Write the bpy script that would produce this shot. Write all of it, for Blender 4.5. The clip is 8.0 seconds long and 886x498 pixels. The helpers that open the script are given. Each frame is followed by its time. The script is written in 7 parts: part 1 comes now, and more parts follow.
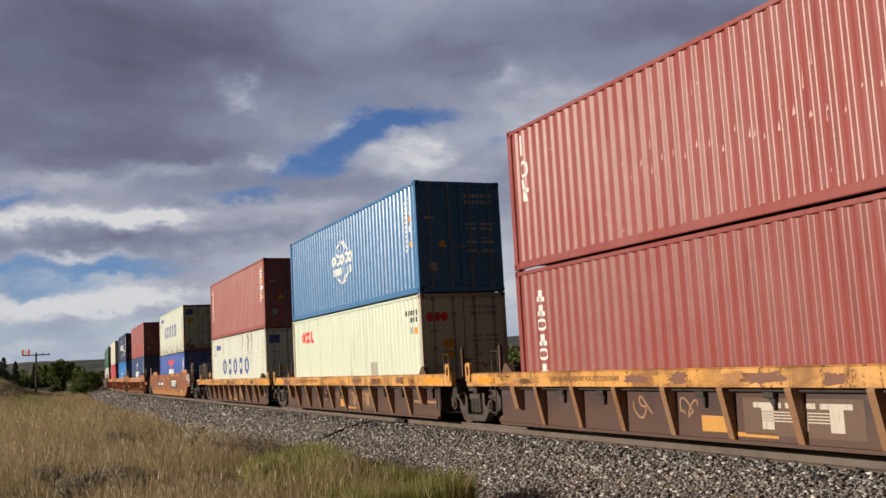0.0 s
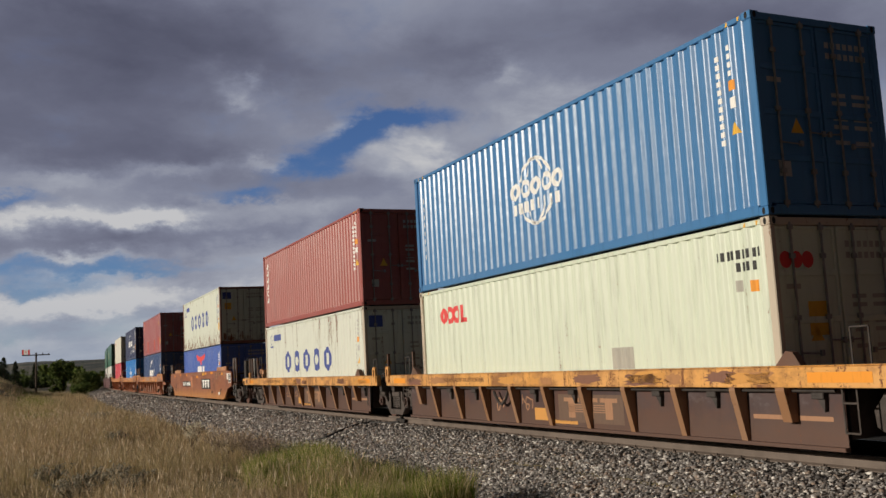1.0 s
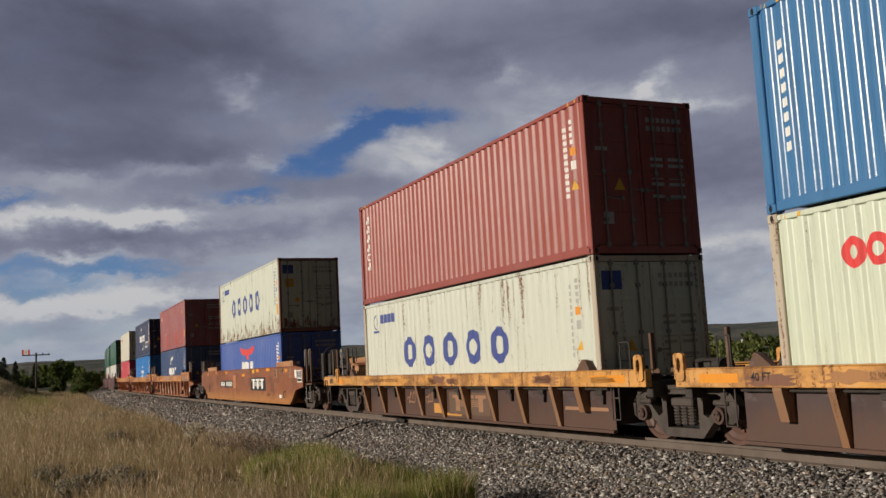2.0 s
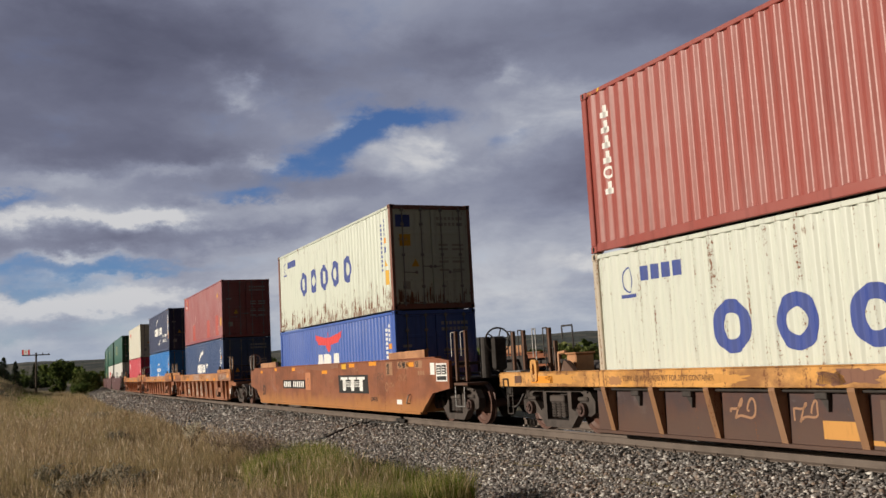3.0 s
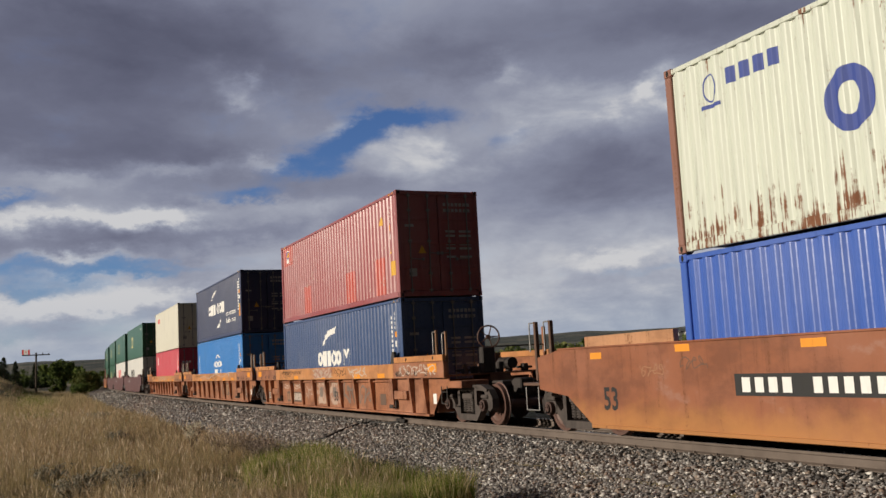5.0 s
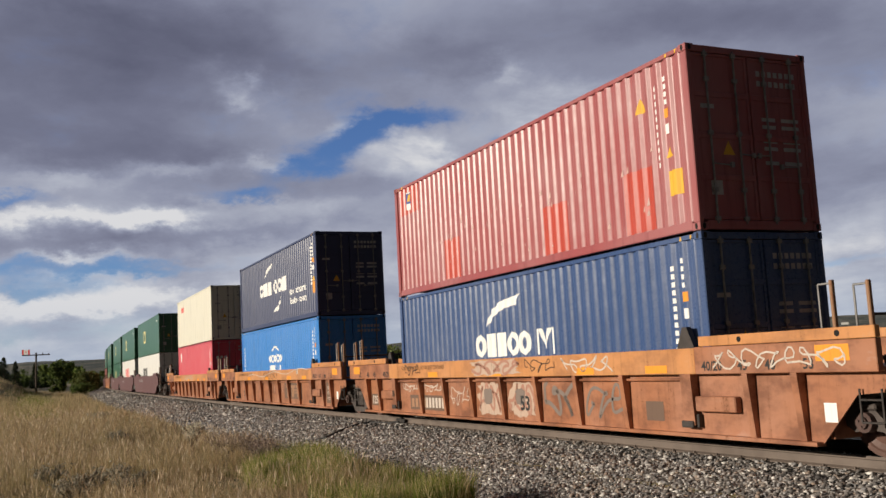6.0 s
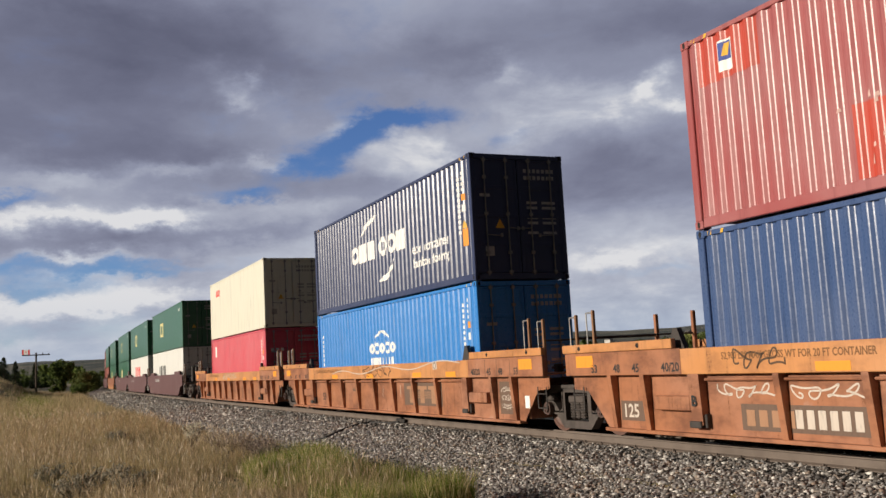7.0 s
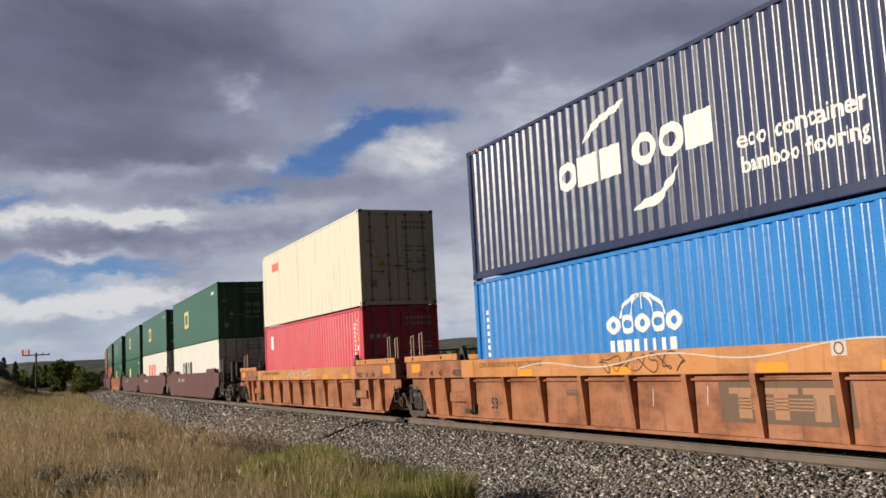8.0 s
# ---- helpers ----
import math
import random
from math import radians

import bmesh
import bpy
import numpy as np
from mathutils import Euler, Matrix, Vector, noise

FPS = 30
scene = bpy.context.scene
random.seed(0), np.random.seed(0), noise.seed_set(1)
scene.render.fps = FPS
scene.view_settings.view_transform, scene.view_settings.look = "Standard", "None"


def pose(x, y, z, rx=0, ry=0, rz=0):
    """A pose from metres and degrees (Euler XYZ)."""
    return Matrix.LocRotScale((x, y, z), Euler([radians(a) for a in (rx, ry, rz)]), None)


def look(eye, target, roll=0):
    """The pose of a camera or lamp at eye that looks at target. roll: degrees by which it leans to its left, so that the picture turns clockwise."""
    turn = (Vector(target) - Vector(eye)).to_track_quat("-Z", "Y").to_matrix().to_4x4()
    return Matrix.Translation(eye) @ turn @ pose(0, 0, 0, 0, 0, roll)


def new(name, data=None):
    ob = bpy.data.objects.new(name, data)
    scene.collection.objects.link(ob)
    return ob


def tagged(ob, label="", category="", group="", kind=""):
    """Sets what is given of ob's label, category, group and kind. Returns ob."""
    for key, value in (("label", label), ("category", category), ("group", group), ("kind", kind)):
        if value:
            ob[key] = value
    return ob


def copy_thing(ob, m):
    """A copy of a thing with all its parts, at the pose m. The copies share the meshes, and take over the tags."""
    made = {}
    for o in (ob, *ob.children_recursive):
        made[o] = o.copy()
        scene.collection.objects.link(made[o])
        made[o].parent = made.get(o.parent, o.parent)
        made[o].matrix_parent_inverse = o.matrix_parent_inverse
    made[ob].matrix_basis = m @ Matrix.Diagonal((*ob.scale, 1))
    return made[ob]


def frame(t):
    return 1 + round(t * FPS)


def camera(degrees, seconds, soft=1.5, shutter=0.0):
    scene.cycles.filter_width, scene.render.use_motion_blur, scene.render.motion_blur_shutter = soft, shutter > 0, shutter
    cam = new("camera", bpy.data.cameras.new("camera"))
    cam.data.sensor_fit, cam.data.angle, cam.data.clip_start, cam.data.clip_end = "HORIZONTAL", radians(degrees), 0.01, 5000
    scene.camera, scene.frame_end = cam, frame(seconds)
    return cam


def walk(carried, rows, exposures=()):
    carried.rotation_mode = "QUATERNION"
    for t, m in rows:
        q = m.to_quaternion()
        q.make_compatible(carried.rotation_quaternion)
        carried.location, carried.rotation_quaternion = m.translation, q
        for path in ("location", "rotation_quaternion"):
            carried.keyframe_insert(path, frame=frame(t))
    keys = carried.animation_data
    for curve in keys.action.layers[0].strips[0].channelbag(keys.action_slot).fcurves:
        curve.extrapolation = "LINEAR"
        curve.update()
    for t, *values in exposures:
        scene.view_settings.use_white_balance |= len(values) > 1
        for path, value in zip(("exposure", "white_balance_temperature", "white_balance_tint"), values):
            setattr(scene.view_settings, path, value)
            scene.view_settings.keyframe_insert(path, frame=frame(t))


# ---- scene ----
# ---------------------------------------------------------------- camera
EYE = Vector((0.0, -10.574, 1.468))
AIM = Vector((-0.90055, 0.41842, 0.11801))
cam = camera(50.43, 8.0, soft=1.5)
walk(cam, [(0.0, look(EYE, EYE + AIM, -3.0665)), (8.0, look(EYE, EYE + AIM, -3.0665))],
     exposures=[(0.0, -0.12), (0.5, -0.24), (1.0, -0.42), (1.7, -0.46), (2.8, -0.32), (3.5, -0.12), (4.5, -0.34), (6.0, -0.05), (7.0, 0.0), (8.0, -0.06)])

# ---------------------------------------------------------------- light
SUN_DIR = Vector((-0.17, -0.96, 0.262)).normalized()
SUN_ELEV = math.asin(SUN_DIR.z)
SUN_ROT = math.atan2(SUN_DIR.x, SUN_DIR.y)
sun_data = bpy.data.lights.new("sun", "SUN")
sun_data.energy, sun_data.angle, sun_data.color = 5.0, radians(0.6), (1.0, 0.90, 0.76)
sun = new("sun", sun_data)
sun.matrix_world = look(SUN_DIR * 50, (0, 0, 0))


class Nodes:
    """Short hand for building a node tree."""

    def __init__(self, tree):
        self.t = tree
        tree.nodes.clear()

    def n(self, kind, inputs=None, **props):
        node = self.t.nodes.new(kind)
        for key, value in props.items():
            setattr(node, key, value)
        for key, value in (inputs or {}).items():
            self.put(node, key, value)
        return node

    def put(self, node, key, value):
        sock = node.inputs[key]
        if isinstance(value, bpy.types.NodeSocket):
            self.t.links.new(value, sock)
        else:
            sock.default_value = value

    def math(self, op, a, b=0.0, c=0.0, clamp=False):
        m = self.n("ShaderNodeMath", {0: a, 1: b, 2: c}, operation=op)
        m.use_clamp = clamp
        return m.outputs[0]

    def dot(self, a, vec):
        return self.n("ShaderNodeVectorMath", {0: a, 1: vec}, operation="DOT_PRODUCT").outputs["Value"]

    def vec(self, op, a, b):
        return self.n("ShaderNodeVectorMath", {0: a, 1: b}, operation=op).outputs[0]

    def noise(self, vector, scale, detail=4.0, rough=0.55, distort=0.0):
        return self.n("ShaderNodeTexNoise", {"Vector": vector, "Scale": scale, "Detail": detail,
                                             "Roughness": rough, "Distortion": distort}).outputs["Fac"]

    def ramp(self, fac, lo, hi, a=0.0, b=1.0, smooth=True):
        r = self.n("ShaderNodeMapRange", {"Value": fac, "From Min": lo, "From Max": hi, "To Min": a, "To Max": b})
        if smooth:
            r.interpolation_type = "SMOOTHSTEP"
        return r.outputs[0]

    def mix(self, fac, a, b, mode="MIX"):
        m = self.n("ShaderNodeMix", data_type="RGBA", blend_type=mode)
        self.put(m, 0, fac)
        for i, v in ((6, a), (7, b)):
            self.put(m, i, (*v, 1.0) if isinstance(v, tuple) and len(v) == 3 else v)
        return m.outputs[2]


def build_world():
    world = bpy.data.worlds.new("sky")
    scene.world = world
    world.use_nodes = True
    N = Nodes(world.node_tree)
    d = N.n("ShaderNodeTexCoord").outputs["Generated"]
    d = N.n("ShaderNodeVectorMath", {0: d}, operation="NORMALIZE").outputs[0]
    sky = N.n("ShaderNodeTexSky", sky_type="NISHITA", sun_disc=False)
    sky.sun_elevation, sky.sun_rotation, sky.altitude = SUN_ELEV, SUN_ROT, 1000
    sky.air_density, sky.dust_density, sky.ozone_density = 1.0, 0.6, 1.5
    blue = N.n("ShaderNodeVectorMath", {0: sky.outputs[0], "Scale": 0.100}, operation="SCALE").outputs[0]
    blue = N.vec("MULTIPLY", blue, (0.56, 0.74, 1.16))
    sep = N.n("ShaderNodeSeparateXYZ", {0: d})
    z = N.math("MAXIMUM", sep.outputs[2], 0.0)
    # flat cloud layer seen from below
    inv = N.math("DIVIDE", 1.0, N.math("ADD", z, 0.13))
    px = N.math("MULTIPLY", sep.outputs[0], inv)
    py = N.math("MULTIPLY", sep.outputs[1], inv)
    plane = N.n("ShaderNodeCombineXYZ", {0: px, 1: py, 2: 3.7}).outputs[0]
    warp = N.n("ShaderNodeTexNoise", {"Vector": plane, "Scale": 1.1, "Detail": 3.0}).outputs["Color"]
    warp = N.vec("MULTIPLY", N.vec("SUBTRACT", warp, (0.5, 0.5, 0.5)), (0.55, 0.55, 0.0))
    plane = N.vec("ADD", plane, warp)
    big = N.noise(plane, 0.95, 9.0, 0.56)
    round_d = N.vec("MULTIPLY", d, (1.0, 1.0, 2.3))
    puffs = N.noise(round_d, 7.5, 8.0, 0.56, 0.25)
    fibre = N.noise(N.vec("ADD", round_d, (3.1, 1.7, 0.4)), 11.0, 8.0, 0.60, 0.3)
    body = N.math("ADD", N.math("MULTIPLY", big, 0.62), N.math("MULTIPLY", puffs, 0.38))
    # openings and banks of the cloud deck: direction, half width, half height, strength
    fw, rt, up = AIM, Vector((0.41504, 0.90825, -0.05312)), Vector((0.12941, -0.00114, 0.99159))

    # the banks have ragged borders
    rag = N.n("ShaderNodeTexNoise", {"Vector": N.vec("MULTIPLY", d, (1.0, 1.0, 1.8)), "Scale": 13.0, "Detail": 7.0, "Roughness": 0.62}).outputs["Color"]
    ragged = N.vec("ADD", d, N.vec("MULTIPLY", N.vec("SUBTRACT", rag, (0.5, 0.5, 0.5)), (0.10, 0.10, 0.062)))

    def bank(x, y, w, h, amount, tilt=0.0):
        c = (fw + rt * ((x - 784) / 1665) + up * ((441 - y) / 1665)).normalized()
        a = (rt * math.cos(tilt) + up * math.sin(tilt)).normalized()
        b = (up * math.cos(tilt) - rt * math.sin(tilt)).normalized()
        e = N.vec("SUBTRACT", ragged, tuple(c))
        q = [N.math("POWER", N.math("MULTIPLY", N.dot(e, tuple(v)), 1665.0 / s), 2.0)
             for v, s in ((a, w), (b, h))]
        q.append(N.math("POWER", N.math("MULTIPLY", N.dot(e, tuple(c)), 5.0), 2.0))
        s = N.math("ADD", N.math("ADD", q[0], q[1]), q[2])
        return N.math("MULTIPLY", N.math("EXPONENT", N.math("MULTIPLY", s, -1.0)), amount)

    def total(rows):
        out = bank(*rows[0])
        for args in rows[1:]:
            out = N.math("ADD", out, bank(*args))
        return out

    holes = total(((610, 255, 85, 34, 1.0, 0.42), (720, 205, 95, 22, 0.9, 0.16), (520, 305, 75, 22, 0.75, 0.15), (440, 347, 70, 13, 0.8, 0.05),
                   (10, 352, 70, 15, 0.8, 0.05), (50, 480, 120, 20, 0.8, 0.05), (240, 482, 140, 15, 0.8, 0.1), (40, 520, 110, 14, 0.7, 0.0), (300, 555, 260, 14, 0.45, 0.05), (60, 590, 160, 16, 0.5, 0.0),
                   (1450, 462, 110, 12, 0.6, 0.05), (1130, 480, 120, 12, 0.4, 0.0), (420, 590, 160, 10, 0.35, 0.0), (905, 245, 70, 18, 0.3, 0.4)))
    cover = N.math("ADD", N.math("MULTIPLY", body, 0.7), 0.30)
    cover = N.math("SUBTRACT", cover, N.math("MULTIPLY", holes, 0.34))
    cover = N.math("ADD", cover, N.math("MULTIPLY", N.math("SUBTRACT", fibre, 0.5), 0.34))
    dens = N.ramp(cover, 0.30, 0.62)
    # thick parts are grey, thin rims catch the sun
    shade = total(((170, 110, 420, 120, 1.15, -0.05), (330, 40, 260, 70, 0.55, 0.0), (180, 268, 330, 52, 0.75, -0.12), (560, 150, 170, 34, 0.25, -0.2), (1330, 40, 330, 70, 0.75, -0.1), (800, 105, 200, 45, 0.7, 0.05), (930, 40, 260, 50, 0.35, 0.0),
                   (170, 432, 230, 26, 0.75, 0.08), (460, 415, 100, 14, 0.35, 0.1), (1220, 300, 330, 62, 0.8, 0.0), (1480, 130, 150, 40, 0.4, 0.2), (1060, 130, 110, 30, 0.3, 0.0), (680, 330, 90, 18, 0.3, 0.2)))
    lit = total(((120, 385, 190, 17, 0.95, 0.03), (340, 380, 220, 16, 0.7, 0.08), (455, 180, 75, 22, 0.9, -0.45), (610, 216, 50, 16, 1.0, 0.25), (285, 302, 85, 17, 0.9, 0.15), (130, 330, 90, 16, 0.6, 0.0), (485, 295, 70, 17, 0.8, 0.1),
                 (740, 265, 120, 34, 0.75, 0.2), (900, 215, 150, 34, 0.55, 0.25), (1140, 150, 42, 18, 1.0, 0.6), (1200, 187, 70, 12, 0.7, 0.1), (1100, 200, 60, 18, 0.6, 0.2), (905, 120, 36, 16, 0.8, 0.4), (1010, 190, 230, 70, 0.45, 0.1), (700, 60, 200, 60, 0.3, 0.0),
                 (120, 462, 70, 9, 0.8, -0.05), (120, 495, 60, 9, 0.9, 0.0), (130, 540, 110, 17, 0.9, 0.06), (290, 525, 120, 15, 0.7, 0.1), (1120, 450, 120, 16, 0.7, 0.15), (1350, 430, 160, 14, 0.35, 0.0), (800, 300, 110, 30, 0.5, 0.2)))
    lit = N.math("MULTIPLY", lit, N.ramp(puffs, 0.36, 0.60, 0.15, 1.05))
    low = N.ramp(z, 0.02, 0.22, 1.0, 0.0)
    tone = N.math("ADD", 0.435, N.math("MULTIPLY", N.math("SUBTRACT", big, 0.5), 0.55))
    tone = N.math("ADD", tone, N.math("MULTIPLY", shade, 0.36))
    tone = N.math("SUBTRACT", tone, N.math("MULTIPLY", lit, 0.50))
    tone = N.math("SUBTRACT", tone, N.math("MULTIPLY", low, 0.24))
    tone = N.math("ADD", tone, N.math("MULTIPLY", N.math("SUBTRACT", puffs, 0.5), 0.42))
    tone = N.math("ADD", tone, N.math("MULTIPLY", N.math("SUBTRACT", fibre, 0.5), 0.16))
    tone = N.math("ADD", tone, N.math("MULTIPLY", N.math("MULTIPLY", N.math("SUBTRACT", fibre, 0.52), 0.9), low))
    ramp = N.n("ShaderNodeValToRGB", {0: tone})
    el = ramp.color_ramp.elements
    el[0].position, el[0].color = 0.0, (0.72, 0.72, 0.74, 1)
    el[1].position, el[1].color = 1.0, (0.112, 0.118, 0.178, 1)
    for pos, col in ((0.25, (0.45, 0.475, 0.56, 1)), (0.5, (0.285, 0.305, 0.405, 1)), (0.75, (0.178, 0.188, 0.268, 1))):
        e = el.new(pos)
        e.color = col
    col = N.mix(dens, blue, ramp.outputs[0])
    haze = N.ramp(z, 0.0, 0.09, 0.6, 0.0)
    col = N.mix(haze, col, (0.37, 0.45, 0.58))
    # sky outside the view is dimmed, an added control that keeps shaded sides dark
    rear_dim = N.ramp(N.dot(d, tuple(AIM)), 0.25, 0.82, 0.10, 1.0)
    col = N.n("ShaderNodeVectorMath", {0: col, "Scale": rear_dim}, operation="SCALE").outputs[0]
    bg = N.n("ShaderNodeBackground", {"Color": col, "Strength": 1.0})
    out = N.n("ShaderNodeOutputWorld")
    N.t.links.new(bg.outputs[0], out.inputs[0])


build_world()

# ---------------------------------------------------------------- materials
MATS = {}


def surface(name, make):
    """One material, made once."""
    if name not in MATS:
        m = bpy.data.materials.new(name)
        m.use_nodes = True
        N = Nodes(m.node_tree)
        bsdf = N.n("ShaderNodeBsdfPrincipled")
        out = N.n("ShaderNodeOutputMaterial")
        N.t.links.new(bsdf.outputs[0], out.inputs[0])
        make(N, bsdf)
        MATS[name] = m
    return MATS[name]


def bump(N, bsdf, height, strength, distance):
    b = N.n("ShaderNodeBump", {"Height": height, "Strength": strength, "Distance": distance})
    N.t.links.new(b.outputs[0], bsdf.inputs["Normal"])


def coords(N, scale=(1, 1, 1)):
    c = N.n("ShaderNodeTexCoord").outputs["Object"]
    return N.vec("MULTIPLY", c, scale) if scale != (1, 1, 1) else c


def paint(name, base, rust=0.15, fade=0.25, rough=0.42, low_rust=0.0, seed=0.0, dust=None, mottle=0.0):
    """Weathered paint on steel: fading, run-off streaks, chips and rust."""
    def make(N, bsdf):
        c = N.vec("ADD", coords(N), (seed * 7.3, seed * 3.1, seed * 1.7))
        z = N.n("ShaderNodeSeparateXYZ", {0: coords(N)}).outputs[2]
        wide = N.noise(c, 0.6, 4.0)
        streak = N.noise(N.vec("MULTIPLY", c, (5.0, 5.0, 0.35)), 1.6, 5.0, 0.6)
        fine = N.noise(c, 26.0, 6.0, 0.65)
        pale = tuple(min(1.0, b * 0.75 + 0.16) for b in base)
        dark = tuple(b * 0.62 for b in base)
        col = N.mix(N.ramp(wide, 0.35, 0.75, 0.0, fade), base, pale)
        col = N.mix(N.ramp(streak, 0.50, 0.72, 0.0, 0.55), col, dark)
        spots = N.math("ADD", N.math("MULTIPLY", fine, 0.45), N.math("MULTIPLY", streak, 0.55))
        lim = 0.70 - 0.16 * rust
        r = N.ramp(spots, lim, lim + 0.05)
        if low_rust:
            run = N.noise(N.vec("MULTIPLY", c, (14.0, 14.0, 0.45)), 1.3, 5.0, 0.62)
            blot = N.noise(c, 2.6, 6.0, 0.66)
            reach = N.ramp(z, 0.1, 1.4, 0.13 * low_rust, -0.03)
            top = N.ramp(z, 2.2, 2.85, -0.02, 0.05 * low_rust)
            run = N.math("ADD", N.math("ADD", N.math("MULTIPLY", run, 0.55), N.math("MULTIPLY", blot, 0.45)), N.math("ADD", reach, top))
            r = N.math("MAXIMUM", r, N.ramp(run, 0.585, 0.66))
        if mottle:
            blotch = N.noise(N.vec("MULTIPLY", c, (1.0, 1.0, 1.6)), 1.1, 7.0, 0.68)
            col = N.mix(N.ramp(blotch, 0.42, 0.66, 0.0, mottle), col, (0.13, 0.045, 0.022))
            col = N.mix(N.ramp(blotch, 0.30, 0.40, mottle * 0.6, 0.0), col, pale)
        if dust:
            film = N.math("ADD", z, N.math("MULTIPLY", N.math("SUBTRACT", N.noise(c, 1.4, 6.0, 0.65), 0.5), 0.9))
            col = N.mix(N.ramp(film, 0.25, 0.75, 0.75, 0.0), col, dust)
        rustcol = N.mix(fine, (0.10, 0.035, 0.018), (0.26, 0.105, 0.045))
        col = N.mix(r, col, rustcol)
        N.put(bsdf, "Base Color", col)
        N.put(bsdf, "Roughness", N.ramp(N.math("ADD", r, N.math("MULTIPLY", fine, 0.4)), 0.0, 1.2, rough - 0.06, 0.85))
        h = N.math("ADD", N.math("MULTIPLY", N.noise(c, 2.3, 3.0), 1.0), N.math("MULTIPLY", fine, 0.12))
        bump(N, bsdf, h, 0.5, 0.014)
    return surface(name, make)


def plain(name, base, rough=0.6, metal=0.0, vary=0.35, scale=6.0, relief=0.004):
    def make(N, bsdf):
        c = coords(N)
        f = N.noise(c, scale, 6.0, 0.6)
        g = N.noise(c, scale * 7, 4.0, 0.6)
        col = N.mix(N.ramp(f, 0.35, 0.7), base, tuple(b * (1 - vary) for b in base))
        col = N.mix(N.ramp(g, 0.6, 0.8, 0.0, 0.5), col, tuple(min(1, b * 1.25 + 0.01) for b in base))
        N.put(bsdf, "Base Color", col)
        N.put(bsdf, "Roughness", N.ramp(f, 0.3, 0.8, rough - 0.08, rough + 0.1))
        N.put(bsdf, "Metallic", metal)
        bump(N, bsdf, g, 0.4, relief)
    return surface(name, make)


def decal_paint(name, base, worn=0.3):
    def make(N, bsdf):
        c = coords(N)
        f = N.noise(N.vec("MULTIPLY", c, (6, 6, 1.2)), 3.0, 6.0, 0.65)
        N.put(bsdf, "Base Color", N.mix(N.ramp(f, 0.5, 0.72, 0.0, worn), base, tuple(b * 0.55 for b in base)))
        N.put(bsdf, "Roughness", 0.65)
    return surface(name, make)


def varied(name, stops, rough=0.8, patch=0.0, translucent=0.0, tint=None):
    """Colour by island, for stones, blades and leaves."""
    def make(N, bsdf):
        g = N.n("ShaderNodeNewGeometry")
        r = N.n("ShaderNodeValToRGB", {0: g.outputs["Random Per Island"]})
        el = r.color_ramp.elements
        while len(el) > 1:
            el.remove(el[0])
        el[0].position, el[0].color = stops[0][0], (*stops[0][1], 1)
        for p, c in stops[1:]:
            e = el.new(p)
            e.color = (*c, 1)
        col = r.outputs[0]
        if patch:
            f = N.noise(coords(N), 0.35, 4.0)
            col = N.mix(N.ramp(f, 0.35, 0.7, 0.0, patch), col, tint or tuple(c * 0.5 for c in stops[0][1]))
        fine = N.noise(coords(N), 30.0, 3.0)
        col = N.mix(N.ramp(fine, 0.4, 0.7, 0.0, 0.25), col, (0.02, 0.02, 0.018))
        N.put(bsdf, "Base Color", col)
        N.put(bsdf, "Roughness", rough)
        N.put(bsdf, "Specular IOR Level", 0.25)
        if translucent:
            tr = N.n("ShaderNodeBsdfTranslucent", {"Color": col})
            ms = N.n("ShaderNodeMixShader", {0: translucent})
            N.t.links.new(bsdf.outputs[0], ms.inputs[1])
            N.t.links.new(tr.outputs[0], ms.inputs[2])
            out = [x for x in N.t.nodes if x.bl_idname == "ShaderNodeOutputMaterial"][0]
            N.t.links.new(ms.outputs[0], out.inputs[0])
    return surface(name, make)


STEEL_DARK = plain("grimy steel", (0.045, 0.036, 0.032), 0.7, 0.0, 0.4, 5.0)
TRUCK = plain("dusty cast steel", (0.078, 0.061, 0.053), 0.75, 0.0, 0.45, 4.0)
CAP = plain("rusty bearing cap steel", (0.085, 0.045, 0.036), 0.7, 0.0, 0.4, 6.0)
WHEEL = plain("rusty wheel steel", (0.135, 0.066, 0.048), 0.6, 0.0, 0.35, 3.0)
RAIL_SIDE = plain("brown rail steel", (0.155, 0.120, 0.098), 0.75, 0.0, 0.25, 2.0)
RAIL_TOP = plain("polished rail head", (0.30, 0.29, 0.28), 0.35, 0.9, 0.2, 2.0)
TIE = plain("weathered wooden tie", (0.085, 0.068, 0.055), 0.9, 0.0, 0.4, 5.0)
LOCK_ROD = plain("galvanised rod", (0.30, 0.29, 0.28), 0.5, 0.3, 0.3, 8.0)
# near black: the shade inside openings is put into the colour
HOLE_SHADE = plain("painted shade of openings", (0.012, 0.011, 0.010), 0.9, 0.0, 0.2)
WHITE = decal_paint("white marking", (0.82, 0.81, 0.78), 0.25)
YELLOW_MARK = decal_paint("yellow marking", (0.72, 0.40, 0.03))
ORANGE_MARK = decal_paint("orange reflector", (0.80, 0.30, 0.02))
BLACK_MARK = decal_paint("black marking", (0.02, 0.02, 0.02))
BLUE_MARK = decal_paint("faded blue marking", (0.045, 0.075, 0.30), 0.45)
RED_MARK = decal_paint("red marking", (0.72, 0.05, 0.05), 0.2)
GREY_MARK = decal_paint("grey patch", (0.40, 0.38, 0.33), 0.4)
DIM_MARK = decal_paint("worn pale marking", (0.44, 0.43, 0.42), 0.5)


# ---------------------------------------------------------------- mesh helpers
def mesh_of(name, bm, material, smooth=False):
    me = bpy.data.meshes.new(name)
    bm.normal_update()
    bm.to_mesh(me)
    bm.free()
    me.materials.append(material)
    if smooth:
        me.polygons.foreach_set("use_smooth", [True] * len(me.polygons))
    return me


